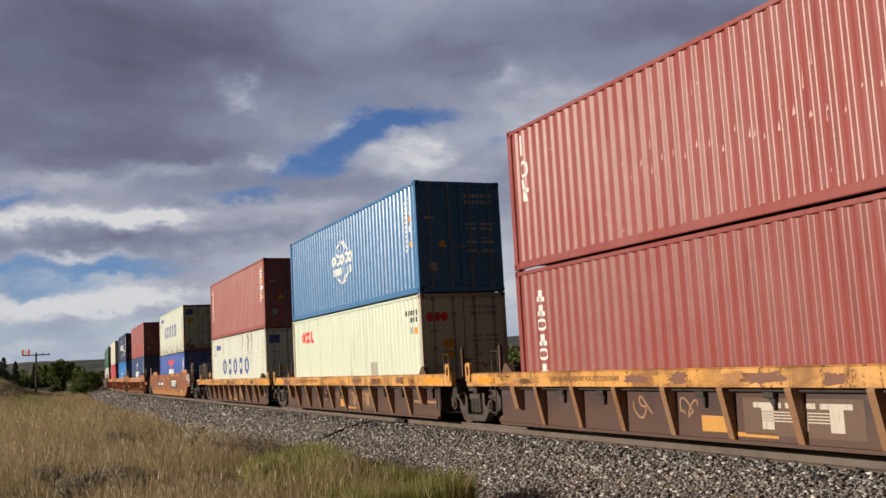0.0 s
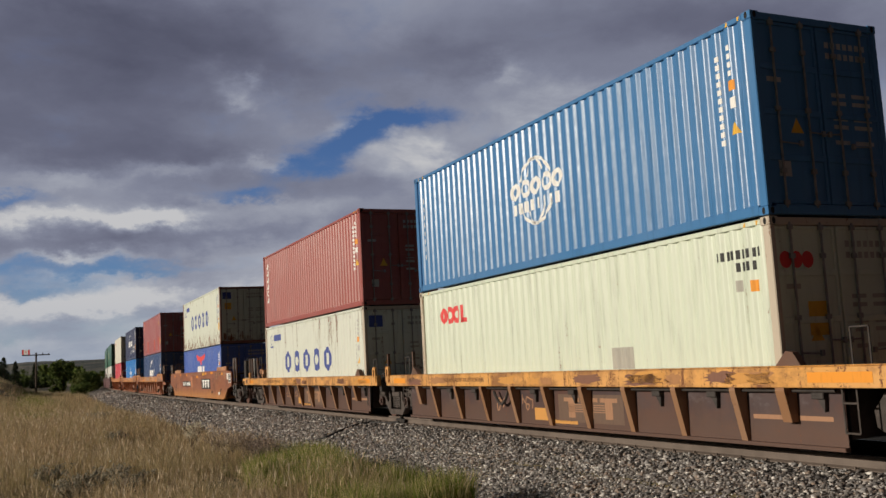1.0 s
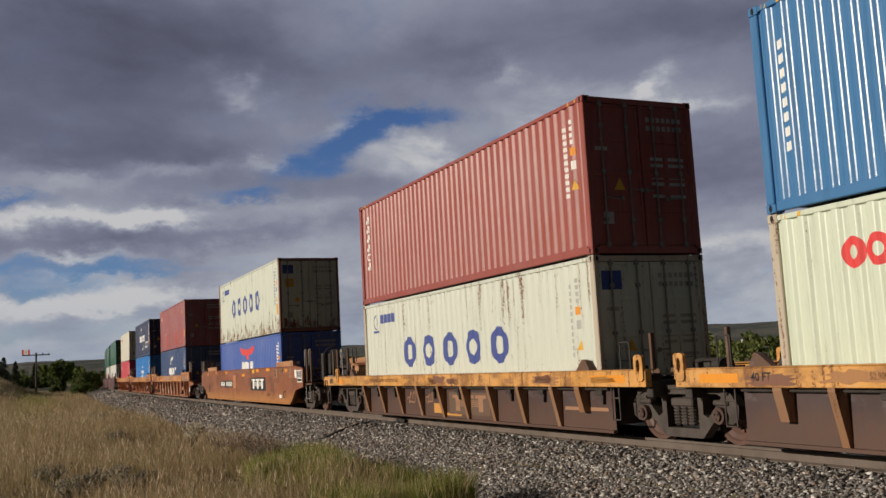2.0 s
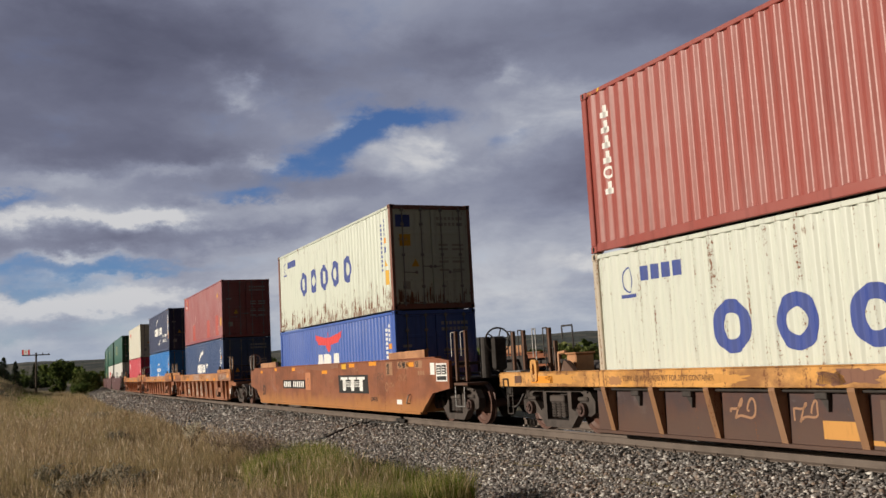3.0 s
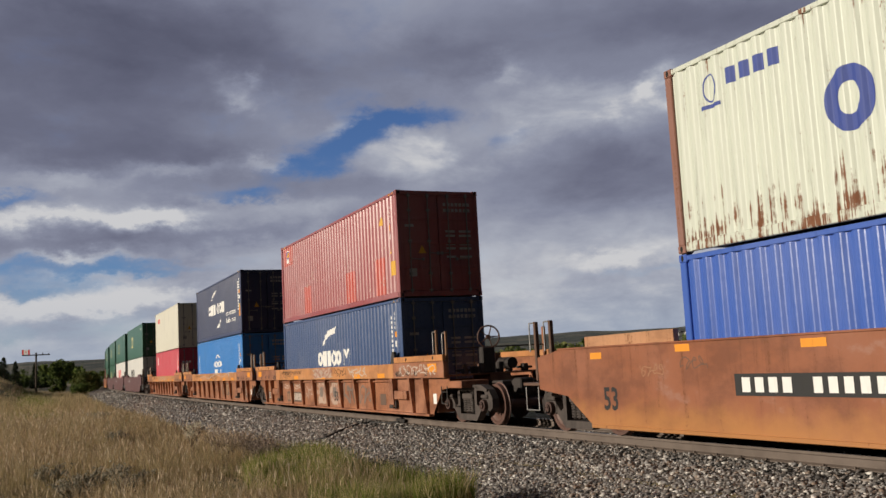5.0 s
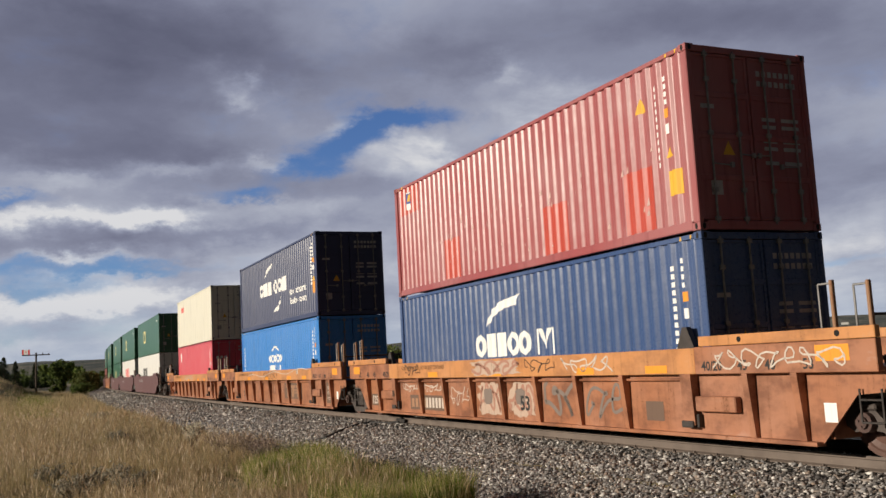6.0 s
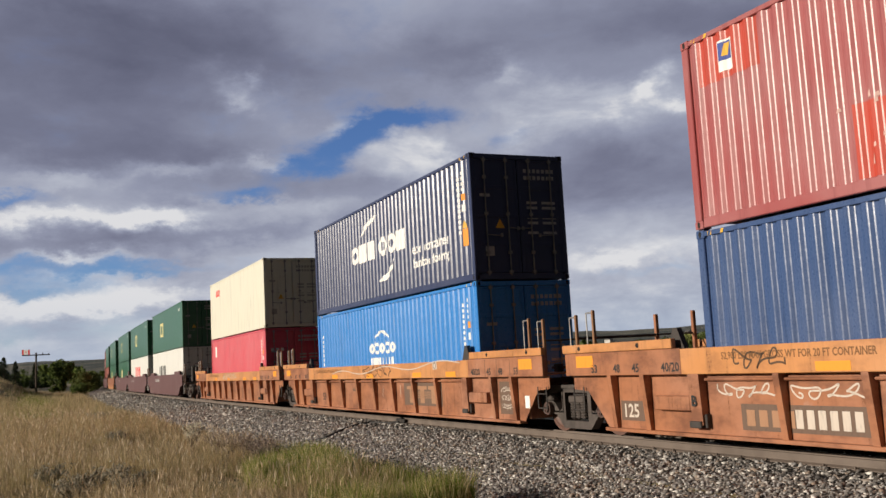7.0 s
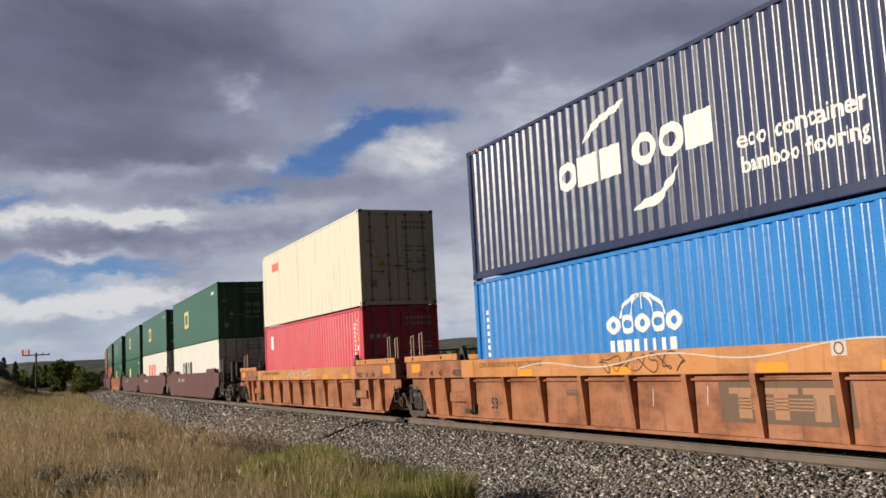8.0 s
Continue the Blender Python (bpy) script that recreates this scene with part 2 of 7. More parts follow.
def part(name, bm, material, parent, label="", smooth=False):
    """A bmesh (or a ready mesh) as one mesh object under a thing or part."""
    me = mesh_of(name, bm, material, smooth) if isinstance(bm, bmesh.types.BMesh) else bm
    ob = new(name, me)
    ob.parent = parent
    if label:
        ob["label"] = label
    return ob


def thing(name, label, category, group=""):
    ob = new(name)
    ob.empty_display_size = 0.2
    return tagged(ob, label, category, group)


def box(bm, x0, x1, y0, y1, z0, z1, bevel=0.0):
    vs = bmesh.ops.create_cube(bm, size=1.0)["verts"]
    for v in vs:
        v.co = Vector((x0 + (v.co.x + .5) * (x1 - x0), y0 + (v.co.y + .5) * (y1 - y0), z0 + (v.co.z + .5) * (z1 - z0)))
    if bevel:
        es = list({e for v in vs for e in v.link_edges})
        bmesh.ops.bevel(bm, geom=es, offset=bevel, segments=1, affect="EDGES", profile=0.5)
    return bm


def boxes(*rows, bevel=0.0):
    bm = bmesh.new()
    for r in rows:
        box(bm, *r, bevel=bevel)
    return bm


def rod(bm, a, b, r, seg=8):
    a, b = Vector(a), Vector(b)
    d = b - a
    m = Matrix.Translation((a + b) / 2) @ d.to_track_quat("Z", "Y").to_matrix().to_4x4()
    bmesh.ops.create_cone(bm, cap_ends=True, segments=seg, radius1=r, radius2=r, depth=d.length, matrix=m)
    return bm


def pipe(bm, pts, r, seg=6):
    for a, b in zip(pts, pts[1:]):
        rod(bm, a, b, r, seg)
    return bm


def prism(bm, outline, y0, y1):
    """A polygon in x and z, given thickness along y."""
    a = [bm.verts.new((x, y0, z)) for x, z in outline]
    b = [bm.verts.new((x, y1, z)) for x, z in outline]
    n = len(outline)
    bm.faces.new(a)
    bm.faces.new(b[::-1])
    for i in range(n):
        j = (i + 1) % n
        bm.faces.new((a[j], a[i], b[i], b[j]))
    bmesh.ops.recalc_face_normals(bm, faces=bm.faces)
    return bm


def ring_shape(cx, cz, rx, rz, w, a0=0.0, a1=360.0, n=28, slant=0.0):
    """Quads of a flat elliptic ring or arc."""
    out = []
    for i in range(n):
        q = []
        for a, k in ((i, 1), (i + 1, 1), (i + 1, 0), (i, 0)):
            t = radians(a0 + (a1 - a0) * a / n)
            ex, ez = (rx, rz) if k else (rx - w, rz - w)
            x, z = ex * math.cos(t), ez * math.sin(t)
            q.append((cx + x + slant * z, cz + z))
        out.append(q)
    return out


def bar(x0, x1, z0, z1, slant=0.0):
    return [[(x0 + slant * z0 - slant * z0, z0), (x1, z0), (x1 + slant * (z1 - z0), z1), (x0 + slant * (z1 - z0), z1)]]


def text_shape(words, x, z, size, squeeze=1.0, vertical=False):
    """Triangles of built-in lettering in x and z."""
    cu = bpy.data.curves.new("lettering", "FONT")
    cu.body, cu.size, cu.resolution_u, cu.offset = words, size, 2, size * .022
    ob = bpy.data.objects.new("lettering", cu)
    scene.collection.objects.link(ob)
    bpy.context.view_layer.update()
    me = bpy.data.meshes.new_from_object(ob.evaluated_get(bpy.context.evaluated_depsgraph_get()))
    polys = [[(x + me.vertices[i].co.x * squeeze, z + me.vertices[i].co.y) for i in p.vertices] for p in me.polygons]
    bpy.data.objects.remove(ob)
    bpy.data.curves.remove(cu)
    bpy.data.meshes.remove(me)
    return polys


# ---------------------------------------------------------------- the line of the track
def track_table():
    step, n = 0.5, 1400
    rows, x, y = [], 0.0, 0.0
    for i in range(n):
        u = i * step
        u = min(u, 330.0)
        th = 0.00021288 * u + 0.5 * 2.8427e-6 * u * u
        rows.append((x, y, th))
        um = min((i + .5) * step, 330.0)
        tm = 0.00021288 * um + 0.5 * 2.8427e-6 * um * um
        x -= step * math.cos(tm)
        y += step * math.sin(tm)
    return rows


TRACK = track_table()


def on_track(s):
    """Place and heading at s metres along the track; the track is straight for s > 0."""
    if s >= 0:
        return s, 0.0, 0.0
    f = min(-s / 0.5, len(TRACK) - 1.001)
    i = int(f)
    k = f - i
    return tuple(a + (b - a) * k for a, b in zip(TRACK[i], TRACK[i + 1]))


TX = np.array([r[0] for r in TRACK])[::-1]
TY = np.array([r[1] for r in TRACK])[::-1]


def track_y(x):
    return np.where(np.asarray(x) > 0, 0.0, np.interp(x, TX, TY))


def smooth01(v):
    v = np.clip(v, 0.0, 1.0)
    return v * v * (3 - 2 * v)


def wave(x, y, seed=0.0):
    return (np.sin(x * .9 + y * .37 + seed) + np.sin(x * .31 - y * .83 + 2 * seed) + np.sin(x * .17 + y * .23 + 3 * seed) * 1.5) / 3.5


def ground_z(x, y):
    """Height of the ground sheet: ballast bed, field, bank and valley."""
    x, y = np.asarray(x, float), np.asarray(y, float)
    d = y - track_y(x)
    a = np.abs(d)
    z = -0.27 - 0.50 * smooth01((a - 2.0) / 1.9)
    near = smooth01((-d - 3.6) / 3.0)
    z = z + near * (0.05 + 0.10 * wave(x * .8, y * .8, 1.0))
    far_left = smooth01((-d - 9.0) / 10.0) * smooth01((-x - 60.0) / 60.0)
    z = z + far_left * 0.9
    bank = np.exp(-(((x + 150.0) / 26.0) ** 2 + ((y + 13.5) / 4.5) ** 2))
    z = z + 2.3 * bank
    drop = smooth01((d - 4.0) / 40.0)
    z = z - 3.0 * drop
    r = np.hypot(x, y)
    z = z - 4.0 * smooth01((r - 500) / 900)
    return z

# ---------------------------------------------------------------- ground, ballast, rails
def grid_mesh(name, xs, ys, zf, material):
    X, Y = np.meshgrid(xs, ys, indexing="ij")
    Z = zf(X, Y)
    co = np.stack([X, Y, Z], -1).reshape(-1, 3)
    nx, ny = len(xs), len(ys)
    i = np.arange(nx * ny).reshape(nx, ny)
    f = np.stack([i[:-1, :-1], i[1:, :-1], i[1:, 1:], i[:-1, 1:]], -1).reshape(-1, 4)
    me = bpy.data.meshes.new(name)
    me.from_pydata(co.tolist(), [], f.tolist())
    me.materials.append(material)
    me.polygons.foreach_set("use_smooth", [True] * len(me.polygons))
    return me


def soil(N, bsdf):
    c = coords(N)
    a, b, e = N.noise(c, 0.25, 6.0), N.noise(c, 3.0, 6.0, 0.65), N.noise(c, 40.0, 4.0, 0.6)
    col = N.mix(N.ramp(a, 0.35, 0.65), (0.27, 0.205, 0.115), (0.17, 0.16, 0.07))
    col = N.mix(N.ramp(b, 0.4, 0.7, 0.0, 0.7), col, (0.10, 0.075, 0.045))
    col = N.mix(N.ramp(e, 0.4, 0.7, 0.0, 0.5), col, (0.22, 0.18, 0.10))
    N.put(bsdf, "Base Color", col)
    N.put(bsdf, "Roughness", 0.95)
    bump(N, bsdf, N.math("ADD", b, e), 0.8, 0.06)


def spread(edge, fine, coarse, grow):
    """Coordinates that lie close together inside edge and ever wider outside it."""
    out = list(np.arange(edge[0], edge[1] + fine / 2, fine))
    d, v, w = coarse, out[-1], out[0]
    while v < 4200:
        v += d
        out.append(v)
        d *= grow
    d = coarse
    while w > -4200:
        w -= d
        out.insert(0, w)
        d *= grow
    return np.array(out)


GROUND = surface("dry grassland soil", soil)
ground = new("ground", grid_mesh("ground", spread((-200, 10), 1.0, 1.2, 1.12), spread((-24, 30), 0.5, 0.6, 1.14), ground_z, GROUND))
tagged(ground, "dry grassland with pale soil beside the railway", "ground", kind="structure")


def gravel_bed(N, bsdf):
    c = coords(N)
    v = N.n("ShaderNodeTexVoronoi", {"Vector": c, "Scale": 17.0})
    w = N.n("ShaderNodeSeparateXYZ", {0: v.outputs["Color"]}).outputs[0]
    col = N.mix(w, (0.06, 0.05, 0.045), (0.26, 0.225, 0.20))
    col = N.mix(N.ramp(N.noise(c, 0.6, 5.0), 0.4, 0.7, 0.0, 0.6), col, (0.12, 0.095, 0.075))
    N.put(bsdf, "Base Color", col)
    N.put(bsdf, "Roughness", 0.9)
    bump(N, bsdf, v.outputs["Distance"], 1.0, 0.05)


BED = surface("ballast gravel bed", gravel_bed)


def along(offs, s0, s1, step):
    """Rows of points that follow the track; offs: (lateral, height)."""
    rows = []
    n = int(round((s1 - s0) / step))
    for i in range(n + 1):
        x, y, th = on_track(s0 + (s1 - s0) * i / n)
        rows.append([(x + o * math.sin(th), y + o * math.cos(th), z) for o, z in offs])
    return rows


def sweep(offs, s0, s1, step, closed=True):
    bm = bmesh.new()
    rows = [[bm.verts.new(p) for p in r] for r in along(offs, s0, s1, step)]
    n = len(offs)
    for a, b in zip(rows, rows[1:]):
        for j in range(n if closed else n - 1):
            k = (j + 1) % n
            bm.faces.new((a[j], b[j], b[k], a[k]))
    if closed:
        bm.faces.new(rows[0])
        bm.faces.new(rows[-1][::-1])
    bmesh.ops.recalc_face_normals(bm, faces=bm.faces)
    return bm


bed = new("ballast_bed", mesh_of("ballast_bed", sweep([(-4.3, -0.90), (-3.7, -0.72), (-2.1, -0.24), (-1.3, -0.20), (1.3, -0.20), (2.1, -0.24), (3.7, -0.72), (4.3, -0.90)], -420, 30, 2.0), BED))
tagged(bed, "raised bed of grey crushed stone under the rails", "ballast", kind="structure")


def rail(side):
    o = side * 0.755
    head = [(-.036, -.012), (-.030, 0.0), (.030, 0.0), (.036, -.012), (.036, -.040), (.010, -.052), (.010, -.150), (.075, -.172), (.075, -.186), (-.075, -.186), (-.075, -.172), (-.010, -.150), (-.010, -.052), (-.036, -.040)]
    ob = new("rail", mesh_of("rail", sweep([(o + a, b) for a, b in head], -420, 30, 2.0), RAIL_SIDE))
    ob.data.materials.append(RAIL_TOP)
    for p in ob.data.polygons:
        if p.normal.z > 0.9 and p.center.z > -0.006:
            p.material_index = 1
    return tagged(ob, "brown weathered steel rail with a polished head", "rail", "rails of the track", "structure")


rail(-1)
rail(1)

CABLE = plain("black cable rubber", (0.020, 0.018, 0.017), 0.7, 0.0, 0.3, 8.0)
joint = tagged(new("rail_joint"), "black insulated joint clamped on the rail", "joint")
joint.location = (-24.42, -.755, 0)
part("joint_bar", boxes((-.30, .30, -.052, -.012, -.150, -.045), (-.05, .05, -.045, .045, -.15, .004), bevel=.006), CABLE, joint)
for x in (-.22, -.08, .08, .22):
    part("bolt", rod(bmesh.new(), (x, -.075, -.10), (x, -.05, -.10), .017, 6), RAIL_SIDE, joint)
cable = new("track_cable", mesh_of("track_cable", pipe(bmesh.new(), [(-25.3, -3.0, -.50), (-25.0, -2.76, -.42), (-25.13, -2.26, -.27), (-25.6, -1.66, -.185), (-25.7, -1.2, -.165), (-25.0, -.95, -.165), (-24.5, -.82, -.13)], .03, 8), CABLE))
tagged(cable, "black cable lying on the ballast up to the rail joint", "cable")

tie_mesh = mesh_of("tie", boxes((-.115, .115, -1.3, 1.3, -.36, -.19), bevel=.012), TIE)
clip_mesh = mesh_of("rail_anchor", boxes((-.04, .04, -.10, .10, -.188, -.168), (-.012, .012, -.11, -.07, -.19, -.14), bevel=.005), RAIL_SIDE)
track_ties = tagged(new("railway_ties"), "row of weathered wooden ties carrying the rails", "ties", kind="structure")
k = 0
s = 2.0
while s > -150:
    x, y, th = on_track(s)
    m = Matrix.Translation((x, y, 0)) @ Matrix.Rotation(-th, 4, "Z")
    ob = new("tie", tie_mesh)
    ob.parent, ob.matrix_basis = track_ties, m
    if s > -75:
        a = new("rail_anchor", clip_mesh)
        a.parent, a.matrix_basis = track_ties, m @ Matrix.Translation((0, -.755, 0))
    s -= 0.52


def unit_stones(rng, kinds):
    """Angular pebble shapes: squashed, jittered twelve-corner solids."""
    g = (1 + 5 ** .5) / 2
    v = np.array([(-1, g, 0), (1, g, 0), (-1, -g, 0), (1, -g, 0), (0, -1, g), (0, 1, g), (0, -1, -g), (0, 1, -g), (g, 0, -1), (g, 0, 1), (-g, 0, -1), (-g, 0, 1)], float)
    v /= np.linalg.norm(v[0])
    f = np.array([(0, 11, 5), (0, 5, 1), (0, 1, 7), (0, 7, 10), (0, 10, 11), (1, 5, 9), (5, 11, 4), (11, 10, 2), (10, 7, 6), (7, 1, 8), (3, 9, 4), (3, 4, 2), (3, 2, 6), (3, 6, 8), (3, 8, 9), (4, 9, 5), (2, 4, 11), (6, 2, 10), (8, 6, 7), (9, 8, 1)])
    out = [v * rng.uniform(.45, 1.3, (12, 1)) * rng.uniform([.8, .6, .45], [1.6, 1.2, 1.0]) for _ in range(kinds)]
    return out, f


def scatter_solid(name, places, sizes, rng, material):
    shapes, f = unit_stones(rng, 24)
    n = len(places)
    a = rng.uniform(0, 6.28, n)
    b = rng.uniform(-.6, .6, n)
    base = np.array(shapes)[rng.integers(0, 24, n)] * sizes[:, None, None]
    x, y, z = base[..., 0], base[..., 1], base[..., 2]
    ca, sa, cb, sb = np.cos(a)[:, None], np.sin(a)[:, None], np.cos(b)[:, None], np.sin(b)[:, None]
    y, z = y * cb - z * sb, y * sb + z * cb
    x, y = x * ca - y * sa, x * sa + y * ca
    co = np.stack([x, y, z], -1) + places[:, None, :]
    faces = (f[None] + (np.arange(n) * 12)[:, None, None]).reshape(-1, 3)
    me = bpy.data.meshes.new(name)
    me.vertices.add(n * 12)
    me.vertices.foreach_set("co", co.reshape(-1).astype(np.float32))
    me.loops.add(len(faces) * 3)
    me.loops.foreach_set("vertex_index", faces.reshape(-1).astype(np.int32))
    me.polygons.add(len(faces))
    me.polygons.foreach_set("loop_start", np.arange(0, len(faces) * 3, 3, dtype=np.int32))
    me.update()
    me.validate()
    me.materials.append(material)
    return new(name, me)


STONE = varied("crushed stone", [(0.0, (0.075, 0.068, 0.066)), (0.22, (0.155, 0.140, 0.130)), (0.45, (0.28, 0.258, 0.240)), (0.62, (0.30, 0.225, 0.175)), (0.72, (0.25, 0.24, 0.24)), (0.88, (0.48, 0.445, 0.415)), (1.0, (0.82, 0.78, 0.72))], 0.7)


def bed_z(d):
    d = np.abs(d)
    return np.interp(d, [0, 1.3, 2.1, 3.7, 4.3], [-.20, -.20, -.24, -.72, -.90])


def ballast_stones():
    rng = np.random.default_rng(5)
    P, Z = [], []
    for s0, s1, per, size in ((-6, -22, 780, .026), (-22, -40, 440, .032), (-40, -75, 130, .046), (-75, -135, 40, .075)):
        n = int((s0 - s1) * 3.7 * per * 0.62)
        s = rng.uniform(s1, s0, n)
        o = -rng.uniform(.86, 4.35, n)
        pts = np.array([on_track(v) for v in s])
        x = pts[:, 0] + o * np.sin(pts[:, 2])
        y = pts[:, 1] + o * np.cos(pts[:, 2])
        sz = size * rng.uniform(.55, 1.15, n) * np.where(rng.uniform(0, 1, n) < .15, 1.6, 1.0)
        P.append(np.stack([x, y, bed_z(o) + rng.uniform(-.3, .75, n) * sz], -1))
        Z.append(sz)
        m = n // 8
        s = rng.uniform(s1, s0, m)
        o = rng.uniform(-.66, 1.4, m)
        P.append(np.stack([s, o + track_y(s), np.full(m, -.2) + rng.uniform(0, .02, m)], -1))
        Z.append(size * rng.uniform(.6, 1.3, m))
    ob = scatter_solid("ballast_stones", np.concatenate(P), np.concatenate(Z), rng, STONE)
    tagged(ob, "loose grey and brown crushed stones of the track bed", "ballast", kind="stuff")


ballast_stones()


# ---------------------------------------------------------------- shipping containers
PITCH, DEEP = 0.278, 0.036


def fold(x):
    """How far the folded side sheet lies behind its outer face at x."""
    u = (x / PITCH) % 1.0
    if u < .26:
        return 0.0
    if u < .50:
        return DEEP * (u - .26) / .24
    if u < .76:
        return DEEP
    return DEEP * (1.0 - (u - .76) / .24)


def folds(x0, x1, rounding=False):
    """The break lines of the folded sheet between x0 and x1."""
    marks = (0.0, .26, .50, .76)
    if rounding:
        marks = tuple(sorted((m + e) % 1.0 for m in marks for e in (-.035, .035)))
    out = []
    for i in range(int(math.floor(x0 / PITCH)) - 1, int(math.ceil(x1 / PITCH)) + 1):
        out += [(i + u) * PITCH for u in marks]
    return [x0] + [x for x in out if x0 + .002 < x < x1 - .002] + [x1]


CACHE = {}


def cached(key, make, material, smooth=False):
    key = (*key, material.name)
    if key not in CACHE:
        CACHE[key] = mesh_of(key[0], make(), material, smooth)
    return CACHE[key]


SIDE_Y = 1.209


def side_sheet(L, H, sign, flat=False):
    bm = bmesh.new()
    x0, x1 = -L / 2 + .10, L / 2 - .10
    xs = [x0, x1] if flat else folds(x0, x1, True)
    zs = (.15, H - .085)
    rows = []
    for x in xs:
        y = SIDE_Y - (0.004 if flat else fold(x))
        rows.append([bm.verts.new((x, sign * y, z)) for z in zs])
    for a, b in zip(rows, rows[1:]):
        bm.faces.new((a[0], b[0], b[1], a[1]) if sign < 0 else (b[0], a[0], a[1], b[1]))
    ex = bmesh.ops.extrude_face_region(bm, geom=bm.faces[:])
    for v in ex["geom"]:
        if isinstance(v, bmesh.types.BMVert):
            v.co.y -= sign * .004
    bmesh.ops.recalc_face_normals(bm, faces=bm.faces)
    return bm


def casting(L, H, sx, sy, top):
    bm = bmesh.new()
    x1, y1 = sx * L / 2, sy * 1.219
    z0, z1 = (H - .118, H) if top else (0, .118)
    xa, ya = x1 - sx * .178, y1 - sy * .162
    box(bm, min(xa, x1), max(xa, x1), min(ya, y1), max(ya, y1), z0, z1, bevel=.008)
    return bm


def casting_hole_shade(L, H, sx, sy, top, end):
    """Near-black disc painting the shade of a corner casting's oval hole, on its long side or on its end."""
    zc = H - .06 if top else .06
    bm = bmesh.new()
    if end:
        m = Matrix.Translation((sx * (L / 2 + .0005), sy * (1.219 - .08), zc)) @ Matrix.Rotation(math.pi / 2, 4, "Y") @ Matrix.Diagonal((1, .6, 1, 1))
    else:
        m = Matrix.Translation((sx * (L / 2 - .085), sy * 1.2195, zc)) @ Matrix.Rotation(math.pi / 2, 4, "X") @ Matrix.Diagonal((.55, 1, 1, 1))
    bmesh.ops.create_cone(bm, cap_ends=True, segments=12, radius1=.05, radius2=.05, depth=.006, matrix=m)
    return bm


def door_leaf(L, H, side):
    """A door leaf with three pressed fields between its stiffeners."""
    bm = bmesh.new()
    x = L / 2 - .045
    y0, y1 = (-1.13, -.012) if side < 0 else (.012, 1.13)
    z0, z1 = .16, H - .13
    box(bm, x - .04, x, y0, y1, z0, z1, bevel=.004)
    n = 4
    h = (z1 - z0) / n
    for i in range(n + 1):
        zc = z0 + i * h
        box(bm, x, x + .022, y0 + .02, y1 - .02, max(z0, zc - .045), min(z1, zc + .045), bevel=.008)
    for y in (y0 + .03, y1 - .03):
        box(bm, x, x + .018, y - .028, y + .028, z0, z1, bevel=.006)
    return bm


def lock_rod(L, H, y):
    bm = bmesh.new()
    x = L / 2 - .004
    rod(bm, (x, y, .10), (x, y, H - .08), .017, 8)
    for z in (.17, .62, 1.5, H - .55, H - .15):
        box(bm, x - .022, x + .022, y - .045, y + .045, z - .035, z + .035, bevel=.006)
    return bm


def door_handle(L, y, z):
    s = 1 if y < 0 else -1
    bm = bmesh.new()
    x = L / 2 + .012
    rod(bm, (x, y, z), (x, y + s * .40, z - .02), .012, 6)
    box(bm, x - .02, x + .02, y + s * .36 - .03, y + s * .36 + .03, z - .05, z + .03, bevel=.005)
    return bm


def cover(polys, y_of, cuts):
    """Flat shapes laid over a folded sheet: cut at its break lines and pressed on."""
    bm = bmesh.new()
    for q in polys:
        vs = [bm.verts.new((x, 0, z)) for x, z in q]
        try:
            bm.faces.new(vs)
        except ValueError:
            pass
    if cuts and bm.verts:
        lo = min(v.co.x for v in bm.verts)
        hi = max(v.co.x for v in bm.verts)
        for x in folds(lo, hi, True)[1:-1]:
            bmesh.ops.bisect_plane(bm, geom=bm.verts[:] + bm.edges[:] + bm.faces[:], dist=1e-4, plane_co=(x, 0, 0), plane_no=(1, 0, 0))
    for v in bm.verts:
        v.co.y = y_of(v.co.x)
    bmesh.ops.remove_doubles(bm, verts=bm.verts, dist=1e-5)
    for f in bm.faces:
        f.normal_update()
        if f.normal.y > 0:
            f.normal_flip()
    return bm


